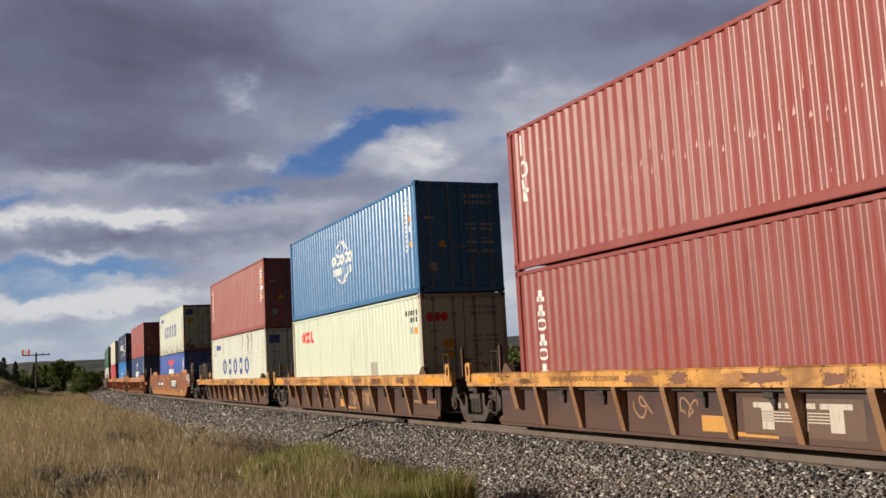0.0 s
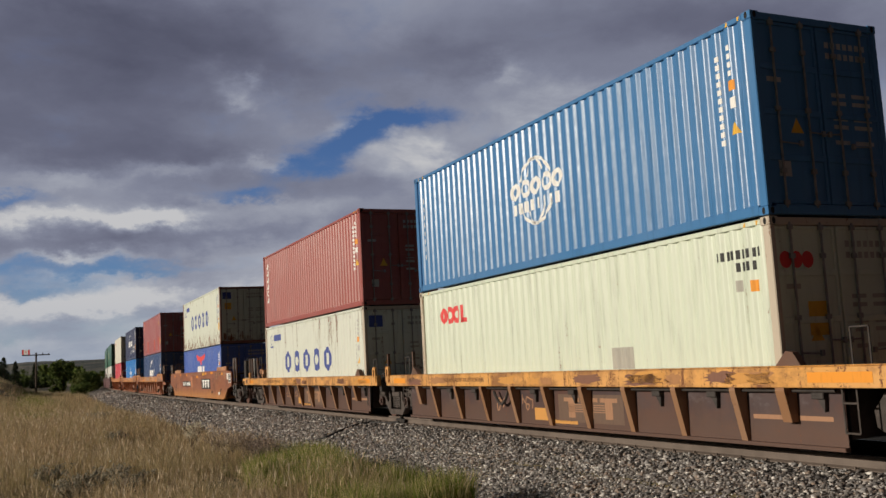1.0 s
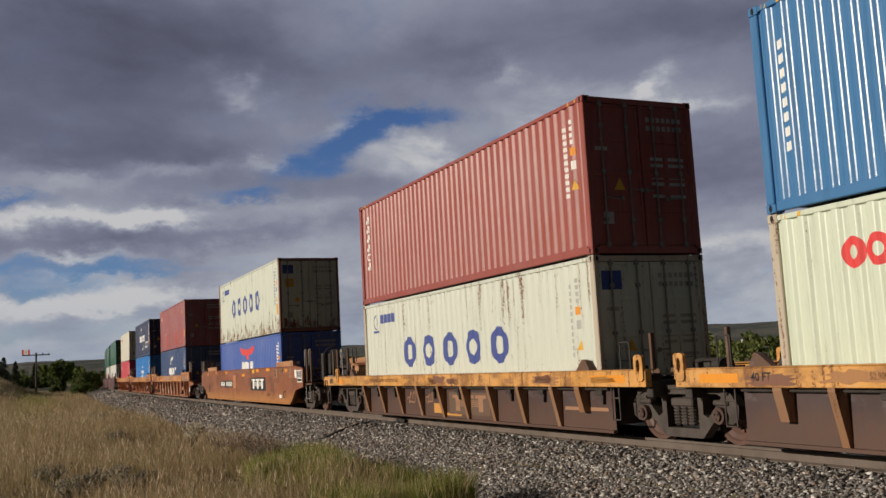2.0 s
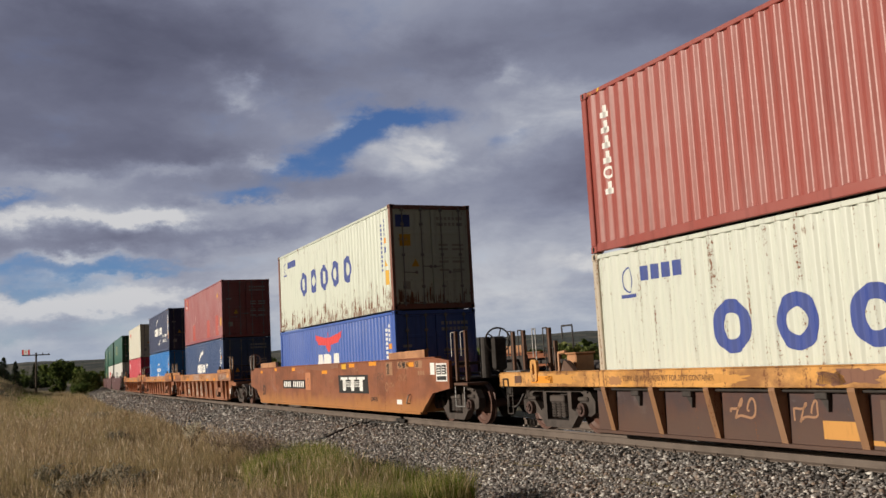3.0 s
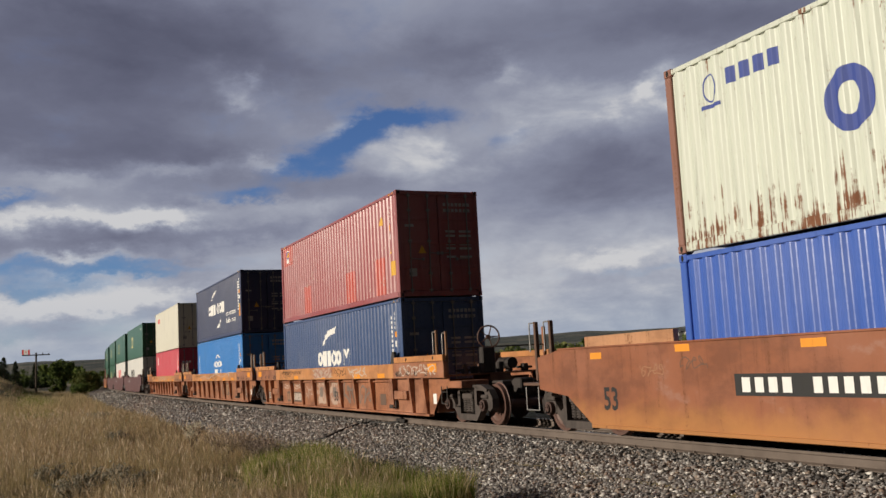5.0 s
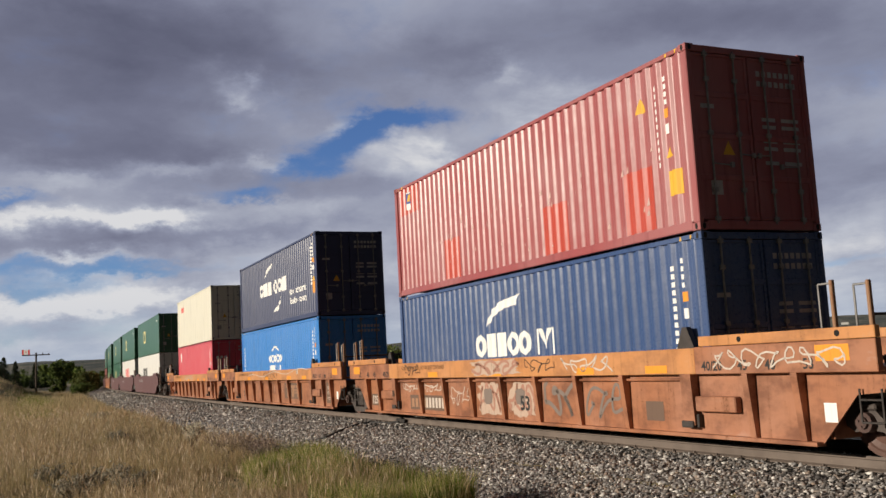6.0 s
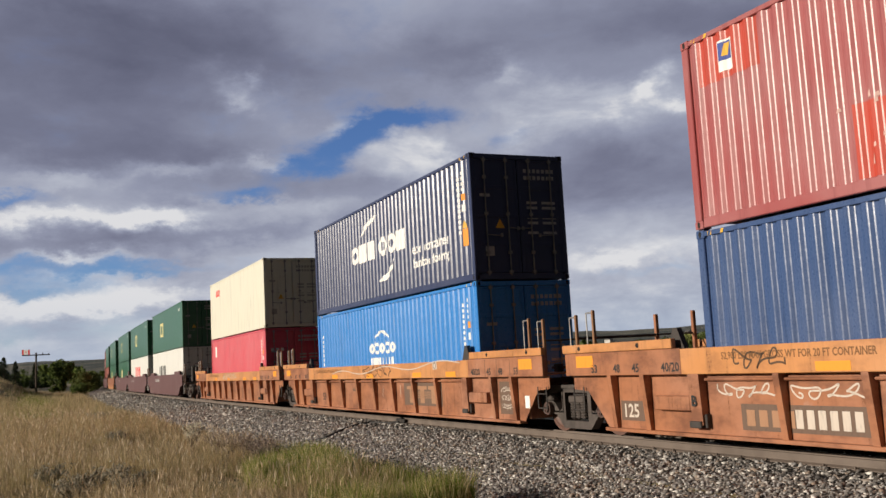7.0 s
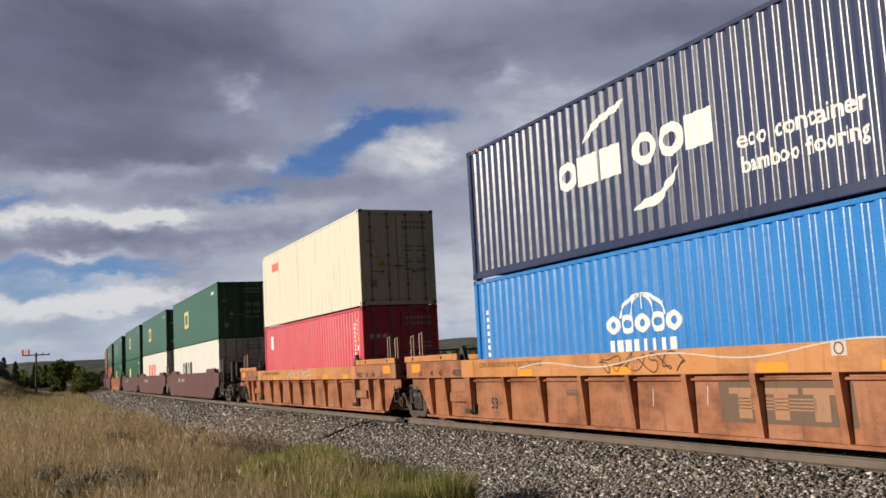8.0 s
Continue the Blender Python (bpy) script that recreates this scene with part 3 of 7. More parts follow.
def container(label, mat, H=2.896, L=12.192, flat=False, frame_mat=None, group="containers of the train"):
    """A shipping container with its base at z = 0, its doors towards +x."""
    c = thing("shipping_container", label, "container", group)
    fm = frame_mat or mat
    for s in (-1, 1):
        part("side_wall", cached(("side_wall", L, H, s, flat), lambda: side_sheet(L, H, s, flat), mat), None, c)
        part("bottom_rail", cached(("bottom_rail", L, H, s), lambda: boxes((-L / 2 + .178, L / 2 - .178, s * 1.165 - .045, s * 1.165 + .045, .012, .162), bevel=.012), mat), None, c)
        part("top_rail", cached(("top_rail", L, H, s), lambda: boxes((-L / 2 + .178, L / 2 - .178, s * 1.19 - .03, s * 1.19 + .026, H - .095, H - .02), bevel=.008), mat), None, c)
        for e in (-1, 1):
            part("corner_post", cached(("corner_post", L, H, s, e), lambda: boxes((min(e * L / 2 - e * .15, e * L / 2 - e * .006), max(e * L / 2 - e * .15, e * L / 2 - e * .006), min(s * 1.12, s * 1.214), max(s * 1.12, s * 1.214), .118, H - .118), bevel=.012), fm), None, c)
            for top in (False, True):
                k = part("corner_casting", cached(("corner_casting", L, H, s, e, top), lambda: casting(L, H, e, s, top), fm), None, c)
                for end in (False, True):
                    part("casting_hole_shade", cached(("casting_hole_shade", L, H, s, e, top, end), lambda: casting_hole_shade(L, H, e, s, top, end), HOLE_SHADE), None, k)
        d = part("door", cached(("door", L, H, s), lambda: door_leaf(L, H, s), mat), None, c)
        for y in (.30, .86):
            part("lock_rod", cached(("lock_rod", L, H, s, y), lambda: lock_rod(L, H, s * y), LOCK_ROD), None, d)
            part("door_handle", cached(("door_handle", L, H, s, y), lambda: door_handle(L, s * y, 1.18 if y < .5 else 1.02), LOCK_ROD), None, d)
    part("roof", cached(("roof", L, H), lambda: boxes((-L / 2 + .1, L / 2 - .1, -1.17, 1.17, H - .045, H - .03)), mat), None, c)
    part("floor", cached(("floor", L, H), lambda: boxes((-L / 2 + .1, L / 2 - .1, -1.13, 1.13, .11, .15)), STEEL_DARK), None, c)
    part("front_wall", cached(("front_wall", L, H), lambda: boxes((-L / 2 + .03, -L / 2 + .07, -1.13, 1.13, .1, H - .1)), mat), None, c)
    part("door_header", cached(("door_header", L, H), lambda: boxes((L / 2 - .09, L / 2 - .01, -1.06, 1.06, H - .12, H - .012), bevel=.008), fm), None, c)
    part("door_sill", cached(("door_sill", L, H), lambda: boxes((L / 2 - .09, L / 2 - .01, -1.06, 1.06, .01, .15), bevel=.008), fm), None, c)
    return c


def marking(c, polys, mat, name="marking", label="", flat=False, lift=.0025):
    """Painted shapes on the lit long side."""
    return part(name, cover(polys, (lambda x: -SIDE_Y + .004 - lift) if flat else (lambda x: -SIDE_Y + fold(x) - lift), not flat), mat, c, label)


def door_marking(c, L, shapes, mat, name="door_marking", label=""):
    """Painted shapes on the doors: y and z given as if seen from outside."""
    bm = bmesh.new()
    for q in shapes:
        vs = [bm.verts.new((L / 2 - .042, u, z)) for u, z in q]
        bm.faces.new(vs)
    for f in bm.faces:
        f.normal_update()
        if f.normal.x < 0:
            f.normal_flip()
    return part(name, bm, mat, c, label)


# ---------------------------------------------------------------- well cars
AXLE_R = 0.455
KEYED, SPUN = [], []


def lathe_y(profile, seg=28):
    """A solid turned round the y axis; profile: (y, radius)."""
    bm = bmesh.new()
    rings = []
    for y, r in profile:
        rings.append([bm.verts.new((r * math.cos(2 * math.pi * i / seg), y, r * math.sin(2 * math.pi * i / seg))) for i in range(seg)])
    for a, b in zip(rings, rings[1:]):
        for i in range(seg):
            j = (i + 1) % seg
            bm.faces.new((a[i], a[j], b[j], b[i]))
    bm.faces.new(rings[0])
    bm.faces.new(rings[-1][::-1])
    bmesh.ops.recalc_face_normals(bm, faces=bm.faces)
    return bm


def wheel_pair():
    bm = lathe_y([(-1.10, .07), (-1.0, .08), (-.86, .09), (-.83, .13), (-.80, .15), (-.775, .30), (-.80, .37), (-.82, .39), (-.82, AXLE_R - .004), (-.735, AXLE_R), (-.725, AXLE_R + .028), (-.70, AXLE_R + .026), (-.69, .39), (-.71, .30), (-.70, .14), (-.60, .09),
                  (.60, .09), (.70, .14), (.71, .30), (.69, .39), (.70, AXLE_R + .026), (.725, AXLE_R + .028), (.735, AXLE_R), (.82, AXLE_R - .004), (.82, .39), (.80, .37), (.775, .30), (.80, .15), (.83, .13), (.86, .09), (1.0, .08), (1.10, .07)])
    for s in (-1, 1):
        for k in range(4):
            a = k * math.pi / 2 + .4
            box(bm, .24 * math.cos(a) - .03, .24 * math.cos(a) + .03, min(s * .79, s * .812), max(s * .79, s * .812), .24 * math.sin(a) - .03, .24 * math.sin(a) + .03)
    return bm


def truck_frame(sy, half):
    """Cast side frame: one plate with an arched top, pedestals, spring opening and side windows."""
    k = half / .915
    outer = [(-1.25, .40), (-1.27, .60), (-1.10, .80), (-.80, .90), (.80, .90), (1.10, .80), (1.27, .60), (1.25, .40), (1.12, .33), (.84, .36), (.70, .34), (.45, .10), (-.45, .10), (-.70, .34), (-.84, .36), (-1.12, .33)]
    holes = [[(-.38, .24), (.38, .24), (.38, .76), (-.38, .76)]]
    for s in (-1, 1):
        holes.append([(s * .92, .72), (s * .82, .77), (s * .50, .77), (s * .49, .46), (s * .60, .41)])
    bm = bmesh.new()
    edges = []
    for loop in [outer] + holes:
        vs = [bm.verts.new((x * k, sy * 1.09, z)) for x, z in loop]
        edges += [bm.edges.new((p, q)) for p, q in zip(vs, vs[1:] + vs[:1])]
    bmesh.ops.triangle_fill(bm, use_beauty=True, use_dissolve=False, edges=edges)
    ex = bmesh.ops.extrude_face_region(bm, geom=bm.faces[:])
    for v in ex["geom"]:
        if isinstance(v, bmesh.types.BMVert):
            v.co.y -= sy * .16
    for s in (-1, 1):
        box(bm, s * half - .16, s * half + .16, min(sy * 1.0, sy * 1.13), max(sy * 1.0, sy * 1.13), .60, .68, bevel=.02)
    prism(bm, [(-1.10 * k, .80), (-.80 * k, .90), (.80 * k, .90), (1.10 * k, .80), (1.06 * k, .75), (.78 * k, .84), (-.78 * k, .84), (-1.06 * k, .75)], *sorted((sy * 1.08, sy * 1.125)))
    bmesh.ops.recalc_face_normals(bm, faces=bm.faces)
    return bm


def truck_spring(sy, x):
    """One coil spring, as a turned body with a bulge for each coil."""
    profile = [(.28, .05)]
    for i in range(6):
        profile += [(.295 + i * .048, .058), (.305 + i * .048, .080), (.325 + i * .048, .080), (.335 + i * .048, .058)]
    bm = lathe_y(profile + [(.58, .05)], 10)
    bmesh.ops.rotate(bm, verts=bm.verts, cent=(0, 0, 0), matrix=Matrix.Rotation(math.pi / 2, 3, "X"))
    bmesh.ops.translate(bm, verts=bm.verts, vec=(x, sy * 1.02, 0))
    return bm


def truck_bolster():
    return boxes((-.26, .26, -1.10, 1.10, .57, .70), (-.22, .22, -.9, .9, .66, .84), (-.35, .35, -.35, .35, .82, .95), bevel=.02)


def bearing_cap(sx, sy, half):
    bm = bmesh.new()
    m = Matrix.Translation((sx * half, sy * 1.12, AXLE_R)) @ Matrix.Rotation(math.pi / 2, 4, "X")
    bmesh.ops.create_cone(bm, cap_ends=True, segments=14, radius1=.125, radius2=.125, depth=.11, matrix=m)
    m = Matrix.Translation((sx * half, sy * 1.185, AXLE_R)) @ Matrix.Rotation(math.pi / 2, 4, "X")
    bmesh.ops.create_cone(bm, cap_ends=True, segments=10, radius1=.075, radius2=.075, depth=.05, matrix=m)
    for k in range(3):
        a = k * 2.094 + .5
        rod(bm, (sx * half + .045 * math.cos(a), sy * 1.20, AXLE_R + .045 * math.sin(a)), (sx * half + .045 * math.cos(a), sy * 1.225, AXLE_R + .045 * math.sin(a)), .014, 6)
    return bm


def truck(car, x, half=.915, spin=True):
    t = part("truck", cached(("bolster",), truck_bolster, TRUCK), None, car)
    t.location = (x, 0, 0)
    for sy in (-1, 1):
        part("side_frame", cached(("side_frame", sy, half), lambda: truck_frame(sy, half), TRUCK), None, t)
        for x in (-.17, 0.0, .17):
            part("spring", cached(("spring", sy, x), lambda: truck_spring(sy, x), TRUCK), None, t)
        for sx in (-1, 1):
            part("bearing_cap", cached(("bearing_cap", sx, sy, half), lambda: bearing_cap(sx, sy, half), CAP), None, t)
    for sx in (-1, 1):
        w = part("wheelset", cached(("wheelset",), wheel_pair, WHEEL), None, t)
        w.location = (sx * half, 0, AXLE_R)
        if spin:
            SPUN.append((w, sx * half))
    return t


def tapered_post(x, w, top, bottom, y_sheet, y_top, y_bot, sign=-1):
    """A gusset that stands out from the side sheet and tapers downwards."""
    bm = bmesh.new()
    pts = [(y_sheet, top), (y_top, top), (y_top, top - .05), (y_bot, bottom), (y_sheet, bottom)]
    a = [bm.verts.new((x - w / 2, sign * y, z)) for y, z in pts]
    b = [bm.verts.new((x + w / 2, sign * y, z)) for y, z in pts]
    bm.faces.new(a)
    bm.faces.new(b[::-1])
    for i in range(len(pts)):
        j = (i + 1) % len(pts)
        bm.faces.new((a[j], a[i], b[i], b[j]))
    bmesh.ops.recalc_face_normals(bm, faces=bm.faces)
    return bm


def u_rail(x0, x1, y, z0, z1, r=.014):
    return pipe(bmesh.new(), [(x0, y, z0), (x0, y, z1), (x1, y, z1), (x1, y, z1 - .55)], r)


def eye_plate(x, y):
    """Upright plate with an oval hole, on the end of the top chord."""
    bm = bmesh.new()
    n = 16
    outer, inner = [], []
    for i in range(n):
        a = 2 * math.pi * i / n
        ca, sa = math.cos(a), math.sin(a)
        outer.append((x + .115 * max(-1, min(1, ca * 1.35)), 1.19 + .21 * max(-1, min(1, sa * 1.2))))
        inner.append((x + .045 * ca, 1.22 + .11 * sa))
    for y0 in (y - .03, y + .03):
        vo = [bm.verts.new((px, y0, pz)) for px, pz in outer]
        vi = [bm.verts.new((px, y0, pz)) for px, pz in inner]
        for i in range(n):
            j = (i + 1) % n
            bm.faces.new((vo[i], vo[j], vi[j], vi[i]))
        if y0 < y:
            fo, fi = vo, vi
        else:
            for i in range(n):
                j = (i + 1) % n
                bm.faces.new((fo[i], fo[j], vo[j], vo[i]))
                bm.faces.new((fi[j], fi[i], vi[i], vi[j]))
    bmesh.ops.recalc_face_normals(bm, faces=bm.faces)
    return bm


def brake_wheel(x, y, z, r=.28):
    bm = bmesh.new()
    n = 20
    for i in range(n):
        a, b = 2 * math.pi * i / n, 2 * math.pi * (i + 1) / n
        rod(bm, (x, y + r * math.cos(a), z + r * math.sin(a)), (x, y + r * math.cos(b), z + r * math.sin(b)), .02, 6)
    for i in range(5):
        a = 2 * math.pi * i / 5
        rod(bm, (x, y, z), (x, y + r * math.cos(a), z + r * math.sin(a)), .014, 6)
    rod(bm, (x - .12, y, z), (x + .03, y, z), .05, 10)
    bmesh.ops.rotate(bm, verts=bm.verts, cent=(x, y, z), matrix=Matrix.Rotation(-0.25, 3, "Z"))
    return bm


def ladder(x0, x1, y, z0, z1, n=2):
    bm = bmesh.new()
    for x in (x0, x1):
        rod(bm, (x, y, z0), (x, y, z1), .014, 6)
    for i in range(n):
        z = z0 + (z1 - z0) * i / max(1, n - .5) 
        rod(bm, (x0, y, z), (x1, y, z), .014, 6)
    return bm


def coupler(car, x, sx):
    bm = boxes((min(x, x + sx * .75), max(x, x + sx * .75), -.11, .11, .72, .95), (min(x + sx * .62, x + sx * .98), max(x + sx * .62, x + sx * .98), -.19, .17, .66, 1.0), bevel=.03)
    part("coupler", bm, STEEL_DARK, car)
    hose = bmesh.new()
    pts = [(x + sx * (.2 + .7 * k / 7), -.45 + .25 * k / 7, .78 - .42 * math.sin(math.pi * k / 7)) for k in range(8)]
    part("brake_hose", pipe(hose, pts, .025), STEEL_DARK, car, "black rubber brake hose")


def well_body(car, half, mat, y=1.20, floor_z=.245):
    """Floor, cross beams and end walls of the well between the sides."""
    part("well_floor", boxes((-half, half, -y, y, floor_z, floor_z + .05)), STEEL_DARK, car)
    for s in (-1, 1):
        x = s * half
        part("end_wall", boxes((min(x, x + s * .08), max(x, x + s * .08), -y, y, floor_z, 1.02), bevel=.01), mat, car)


def deck_gear(car, x0, x1, z, mat, rnd):
    """Air tank, valves, pipes and braces on an end platform."""
    lo, hi = sorted((x0, x1))
    bm = bmesh.new()
    for y in (-.75, .1, .9):
        rod(bm, (lo + .1, y, z + .08), (hi - .1, y, z + .08), .03, 8)
    for k in range(5):
        x, y = rnd.uniform(lo + .15, hi - .15), rnd.uniform(-1.0, 1.0)
        box(bm, x - .08, x + .08, y - .07, y + .07, z, z + rnd.uniform(.12, .3), bevel=.015)
    rod(bm, (lo + .15, .45, z + .2), (hi - .2, .45, z + .2), .14, 12)
    part("brake_gear", bm, STEEL_DARK, car, "grimy black brake pipes and air tank")
    for k in range(3):
        x, y = rnd.uniform(lo + .2, hi - .2), rnd.uniform(-1.05, -.2)
        part("bracket", prism(bmesh.new(), [(x - .12, z), (x + .12, z), (x + .06, z + .22), (x - .06, z + .22)], y - .01, y + .01), mat, car)


DIM_BROWN = decal_paint("worn brown stencil", (0.20, 0.09, 0.03), 0.5)
DECK = paint("grimed brown deck paint", (0.115, 0.062, 0.040), rust=0.8, fade=0.1, rough=0.7, seed=8, mottle=0.5)
PEACH_DECK = paint("faded peach deck paint", (0.50, 0.25, 0.12), rust=0.8, fade=0.2, rough=0.6, seed=9, mottle=0.4)
YELLOW = paint("faded yellow car paint", (0.70, 0.345, 0.085), rust=1.0, fade=0.30, rough=0.5, mottle=0.7)
BROWN_SHEET = paint("brown grimed side sheet", (0.058, 0.032, 0.032), rust=0.6, fade=0.10, rough=0.65, seed=2, dust=(0.105, 0.056, 0.038), mottle=0.5)
POST_TAN = paint("tan grimed post", (0.27, 0.135, 0.063), rust=0.8, fade=0.2, rough=0.6, seed=3)
OCHRE = paint("faded ochre car paint", (0.37, 0.145, 0.066), rust=0.7, fade=0.3, rough=0.55, seed=4, mottle=0.75)
OCHRE_TOP = paint("yellow ochre chord paint", (0.56, 0.245, 0.085), rust=0.6, fade=0.25, rough=0.5, seed=5, mottle=0.4)
RUST_ORANGE = paint("rusty orange car paint", (0.29, 0.098, 0.042), rust=0.7, fade=0.15, rough=0.55, seed=6, dust=(0.46, 0.205, 0.06), mottle=0.6)
MAROON = paint("maroon car paint", (0.115, 0.048, 0.048), rust=0.3, fade=0.15, rough=0.55, seed=7)


def car_label_plate(car, polys, y, mat, name="stencil", label=""):
    """Flat painted shapes on a plane side of a car."""
    return part(name, cover(polys, lambda x: -y - .003, False), mat, car, label)


def yellow_car(label, far_end=8.15, near_truck=True, end_truck=None, seed=1, well_from=-6.95):
    """Forty foot well unit: yellow top chords on tapered posts over brown sheets."""
    rnd = random.Random(seed)
    car = thing("well_car", label, "railcar", "cars of the train")
    for s in (-1, 1):
        y = s * 1.5
        part("top_chord", boxes((-far_end, 8.15, min(y, y - s * .13), max(y, y - s * .13), .89, 1.15), (-far_end, 8.15, min(y - s * .012, y - s * .24), max(y - s * .012, y - s * .24), 1.152, 1.168), bevel=.008), YELLOW, car)
        part("side_sheet", boxes((well_from, 6.95, min(s * 1.28, s * 1.265), max(s * 1.28, s * 1.265), .14, .90)), BROWN_SHEET, car)
        part("bottom_sill", boxes((well_from, 6.95, min(s * 1.345, s * 1.25), max(s * 1.345, s * 1.25), .10, .155), bevel=.006), BROWN_SHEET, car)
        part("conduit", rod(bmesh.new(), (well_from + .05, s * 1.36, .845), (6.9, s * 1.36, .845), .022, 8), STEEL_DARK, car)
        for k, x in enumerate((-6.1, -5.2, -3.9, -2.6, -1.3, 0.0, 1.3, 2.6, 3.9, 5.2, 6.1)):
            if x < well_from + .3:
                continue
            if abs(abs(x) - 6.1) < .01:
                part("post", tapered_post(x, .16, .895, .44, 1.27, 1.495, 1.40, s), POST_TAN, car)
            else:
                part("post", tapered_post(x, .115, .895, .155, 1.27, 1.495, 1.335, s), POST_TAN, car)
        for x in (-4.5, -3.2, -.6, .8, 3.3, 4.6, 6.6):
            bm = boxes((x - .10, x + .10, min(s * 1.28, s * 1.37), max(s * 1.28, s * 1.37), .74, .83), bevel=.01)
            prism(bm, [(x - .04, .76), (x + .10, .76), (x + .08, .58)], *sorted((s * 1.28, s * 1.34)))
            part("latch", bm, STEEL_DARK, car)
        for e in (-1, 1):
            xe = 8.15 if e > 0 else -far_end
            part("eye_plate", eye_plate(-7.45 if end_truck is not None and e < 0 else xe - e * .13, y), YELLOW, car)
            x = e * 6.33 - .18
            bm = bmesh.new()
            prism(bm, [(x - .22, 1.168), (x + .22, 1.168), (x + (.10 if e > 0 else -.02), 1.34), (x - (.02 if e > 0 else .10), 1.36)], *sorted((s * 1.25, s * 1.36)))
            part("container_guide", bm, DECK, car, "dark rusty guide")
    part("well_floor", boxes((well_from + .05, 6.9, -1.2, 1.2, .245, .295)), STEEL_DARK, car)
    for xw in (well_from + .05, 6.9):
        part("end_wall", boxes((xw - .04, xw + .04, -1.2, 1.2, .245, 1.02), bevel=.01), STEEL_DARK, car)
    for e in (-1, 1):
        xe = 8.05 if e > 0 else -far_end + .1
        lo, hi = sorted((6.95 if e > 0 else well_from, xe))
        part("end_platform", boxes((lo, hi, -1.36, 1.36, .90, .94), (lo, hi, -.25, .25, .66, .90), bevel=.008), DECK, car)
        part("end_sill", boxes((xe - .08, xe + .08, -1.36, 1.36, .72, .98), bevel=.01), STEEL_DARK, car)
        deck_gear(car, lo, hi, .94, DECK, rnd)
        part("grab_rail", u_rail(e * 7.3, e * 7.3 - .28, -1.15, .94, 1.62), STEEL_DARK, car)
        sx = -8.6 if end_truck is not None and e < 0 else e * 7.02
        part("step", ladder(sx, sx + e * .22, -1.38, .34, .88, 2), TRUCK, car)
        bm = boxes((e * 7.6 - .03, e * 7.6 + .03, -.95, -.87, .94, 1.75), bevel=.008)
        part("stanchion", bm, DECK, car)
    if near_truck:
        truck(car, 8.48)
    if end_truck is not None:
        truck(car, end_truck, .94)
        coupler(car, -far_end, -1)
        stand = part("valve_box", boxes((-6.84, -6.52, -1.15, -.75, .94, 1.46), (-6.87, -6.49, -1.18, -.72, 1.46, 1.50), bevel=.02), PEACH_DECK, car, "pale orange valve box")
        # black discs stand for the shade in a row of bolt holes
        for x in (-6.79, -6.72, -6.64, -6.57):
            part("bolt_hole_shade", rod(bmesh.new(), (x, -1.156, 1.30), (x, -1.148, 1.30), .020, 8), HOLE_SHADE, stand)
        part("handrail", pipe(bmesh.new(), [(-6.86, -1.2, 1.75), (-6.86, -1.2, 2.0), (-6.50, -1.2, 2.0), (-6.50, -1.2, 1.58)], .016), STEEL_DARK, car)
        part("lever", pipe(bmesh.new(), [(-7.25, -1.25, 1.05), (-7.15, -1.25, 1.14), (-6.95, -1.22, 1.12)], .035), PEACH_DECK, car)
        part("lever", pipe(bmesh.new(), [(-7.20, -1.1, 1.0), (-7.20, -1.1, 1.5), (-6.95, -1.1, 1.52)], .03), PEACH_DECK, car)
        part("crossover", boxes((-8.85, -7.1, -.6, -.5, 1.30, 1.38), (-8.85, -7.1, .5, .6, 1.22, 1.32), bevel=.01), STEEL_DARK, car)
        part("running_board", boxes((-8.75, -8.15, -1.42, -1.0, 1.172, 1.20), bevel=.006), LOCK_ROD, car, "grey grating step")
        part("end_plate", boxes((-8.24, -7.98, -1.512, -1.503, .96, 1.10)), DECK, car, "dark plate on the end beam")
        for x in (-8.86, -8.42, -7.42):
            part("stanchion", boxes((x, x + .07, -1.2, -1.13, .94, 2.0), bevel=.01), DECK, car)
            part("grab_rail", u_rail(x, x - .14, -1.2, .94, 2.0), STEEL_DARK, car)
        part("grab_rail", u_rail(-7.86, -7.98, -1.2, .94, 2.0), LOCK_ROD, car)
        part("grab_rail", u_rail(-8.72, -8.52, -1.515, .86, 1.04), STEEL_DARK, car)
    for x0, x1 in ((6.6, 7.6), (-7.6, -6.8)):
        car_label_plate(car, bar(x0, x1, .955, 1.085), 1.5, ORANGE_MARK, "reflector", "orange painted rectangle")
    if end_truck is None:
        car_label_plate(car, text_shape("40 FT", -6.55, .98, .16), 1.5, BLACK_MARK, "stencil")
    car_label_plate(car, text_shape("52,900 LBS MAX GROSS WT FOR 20 FT CONTAINER", -4.6, .99, .12, .8), 1.5, DIM_BROWN, "stencil")
    return car


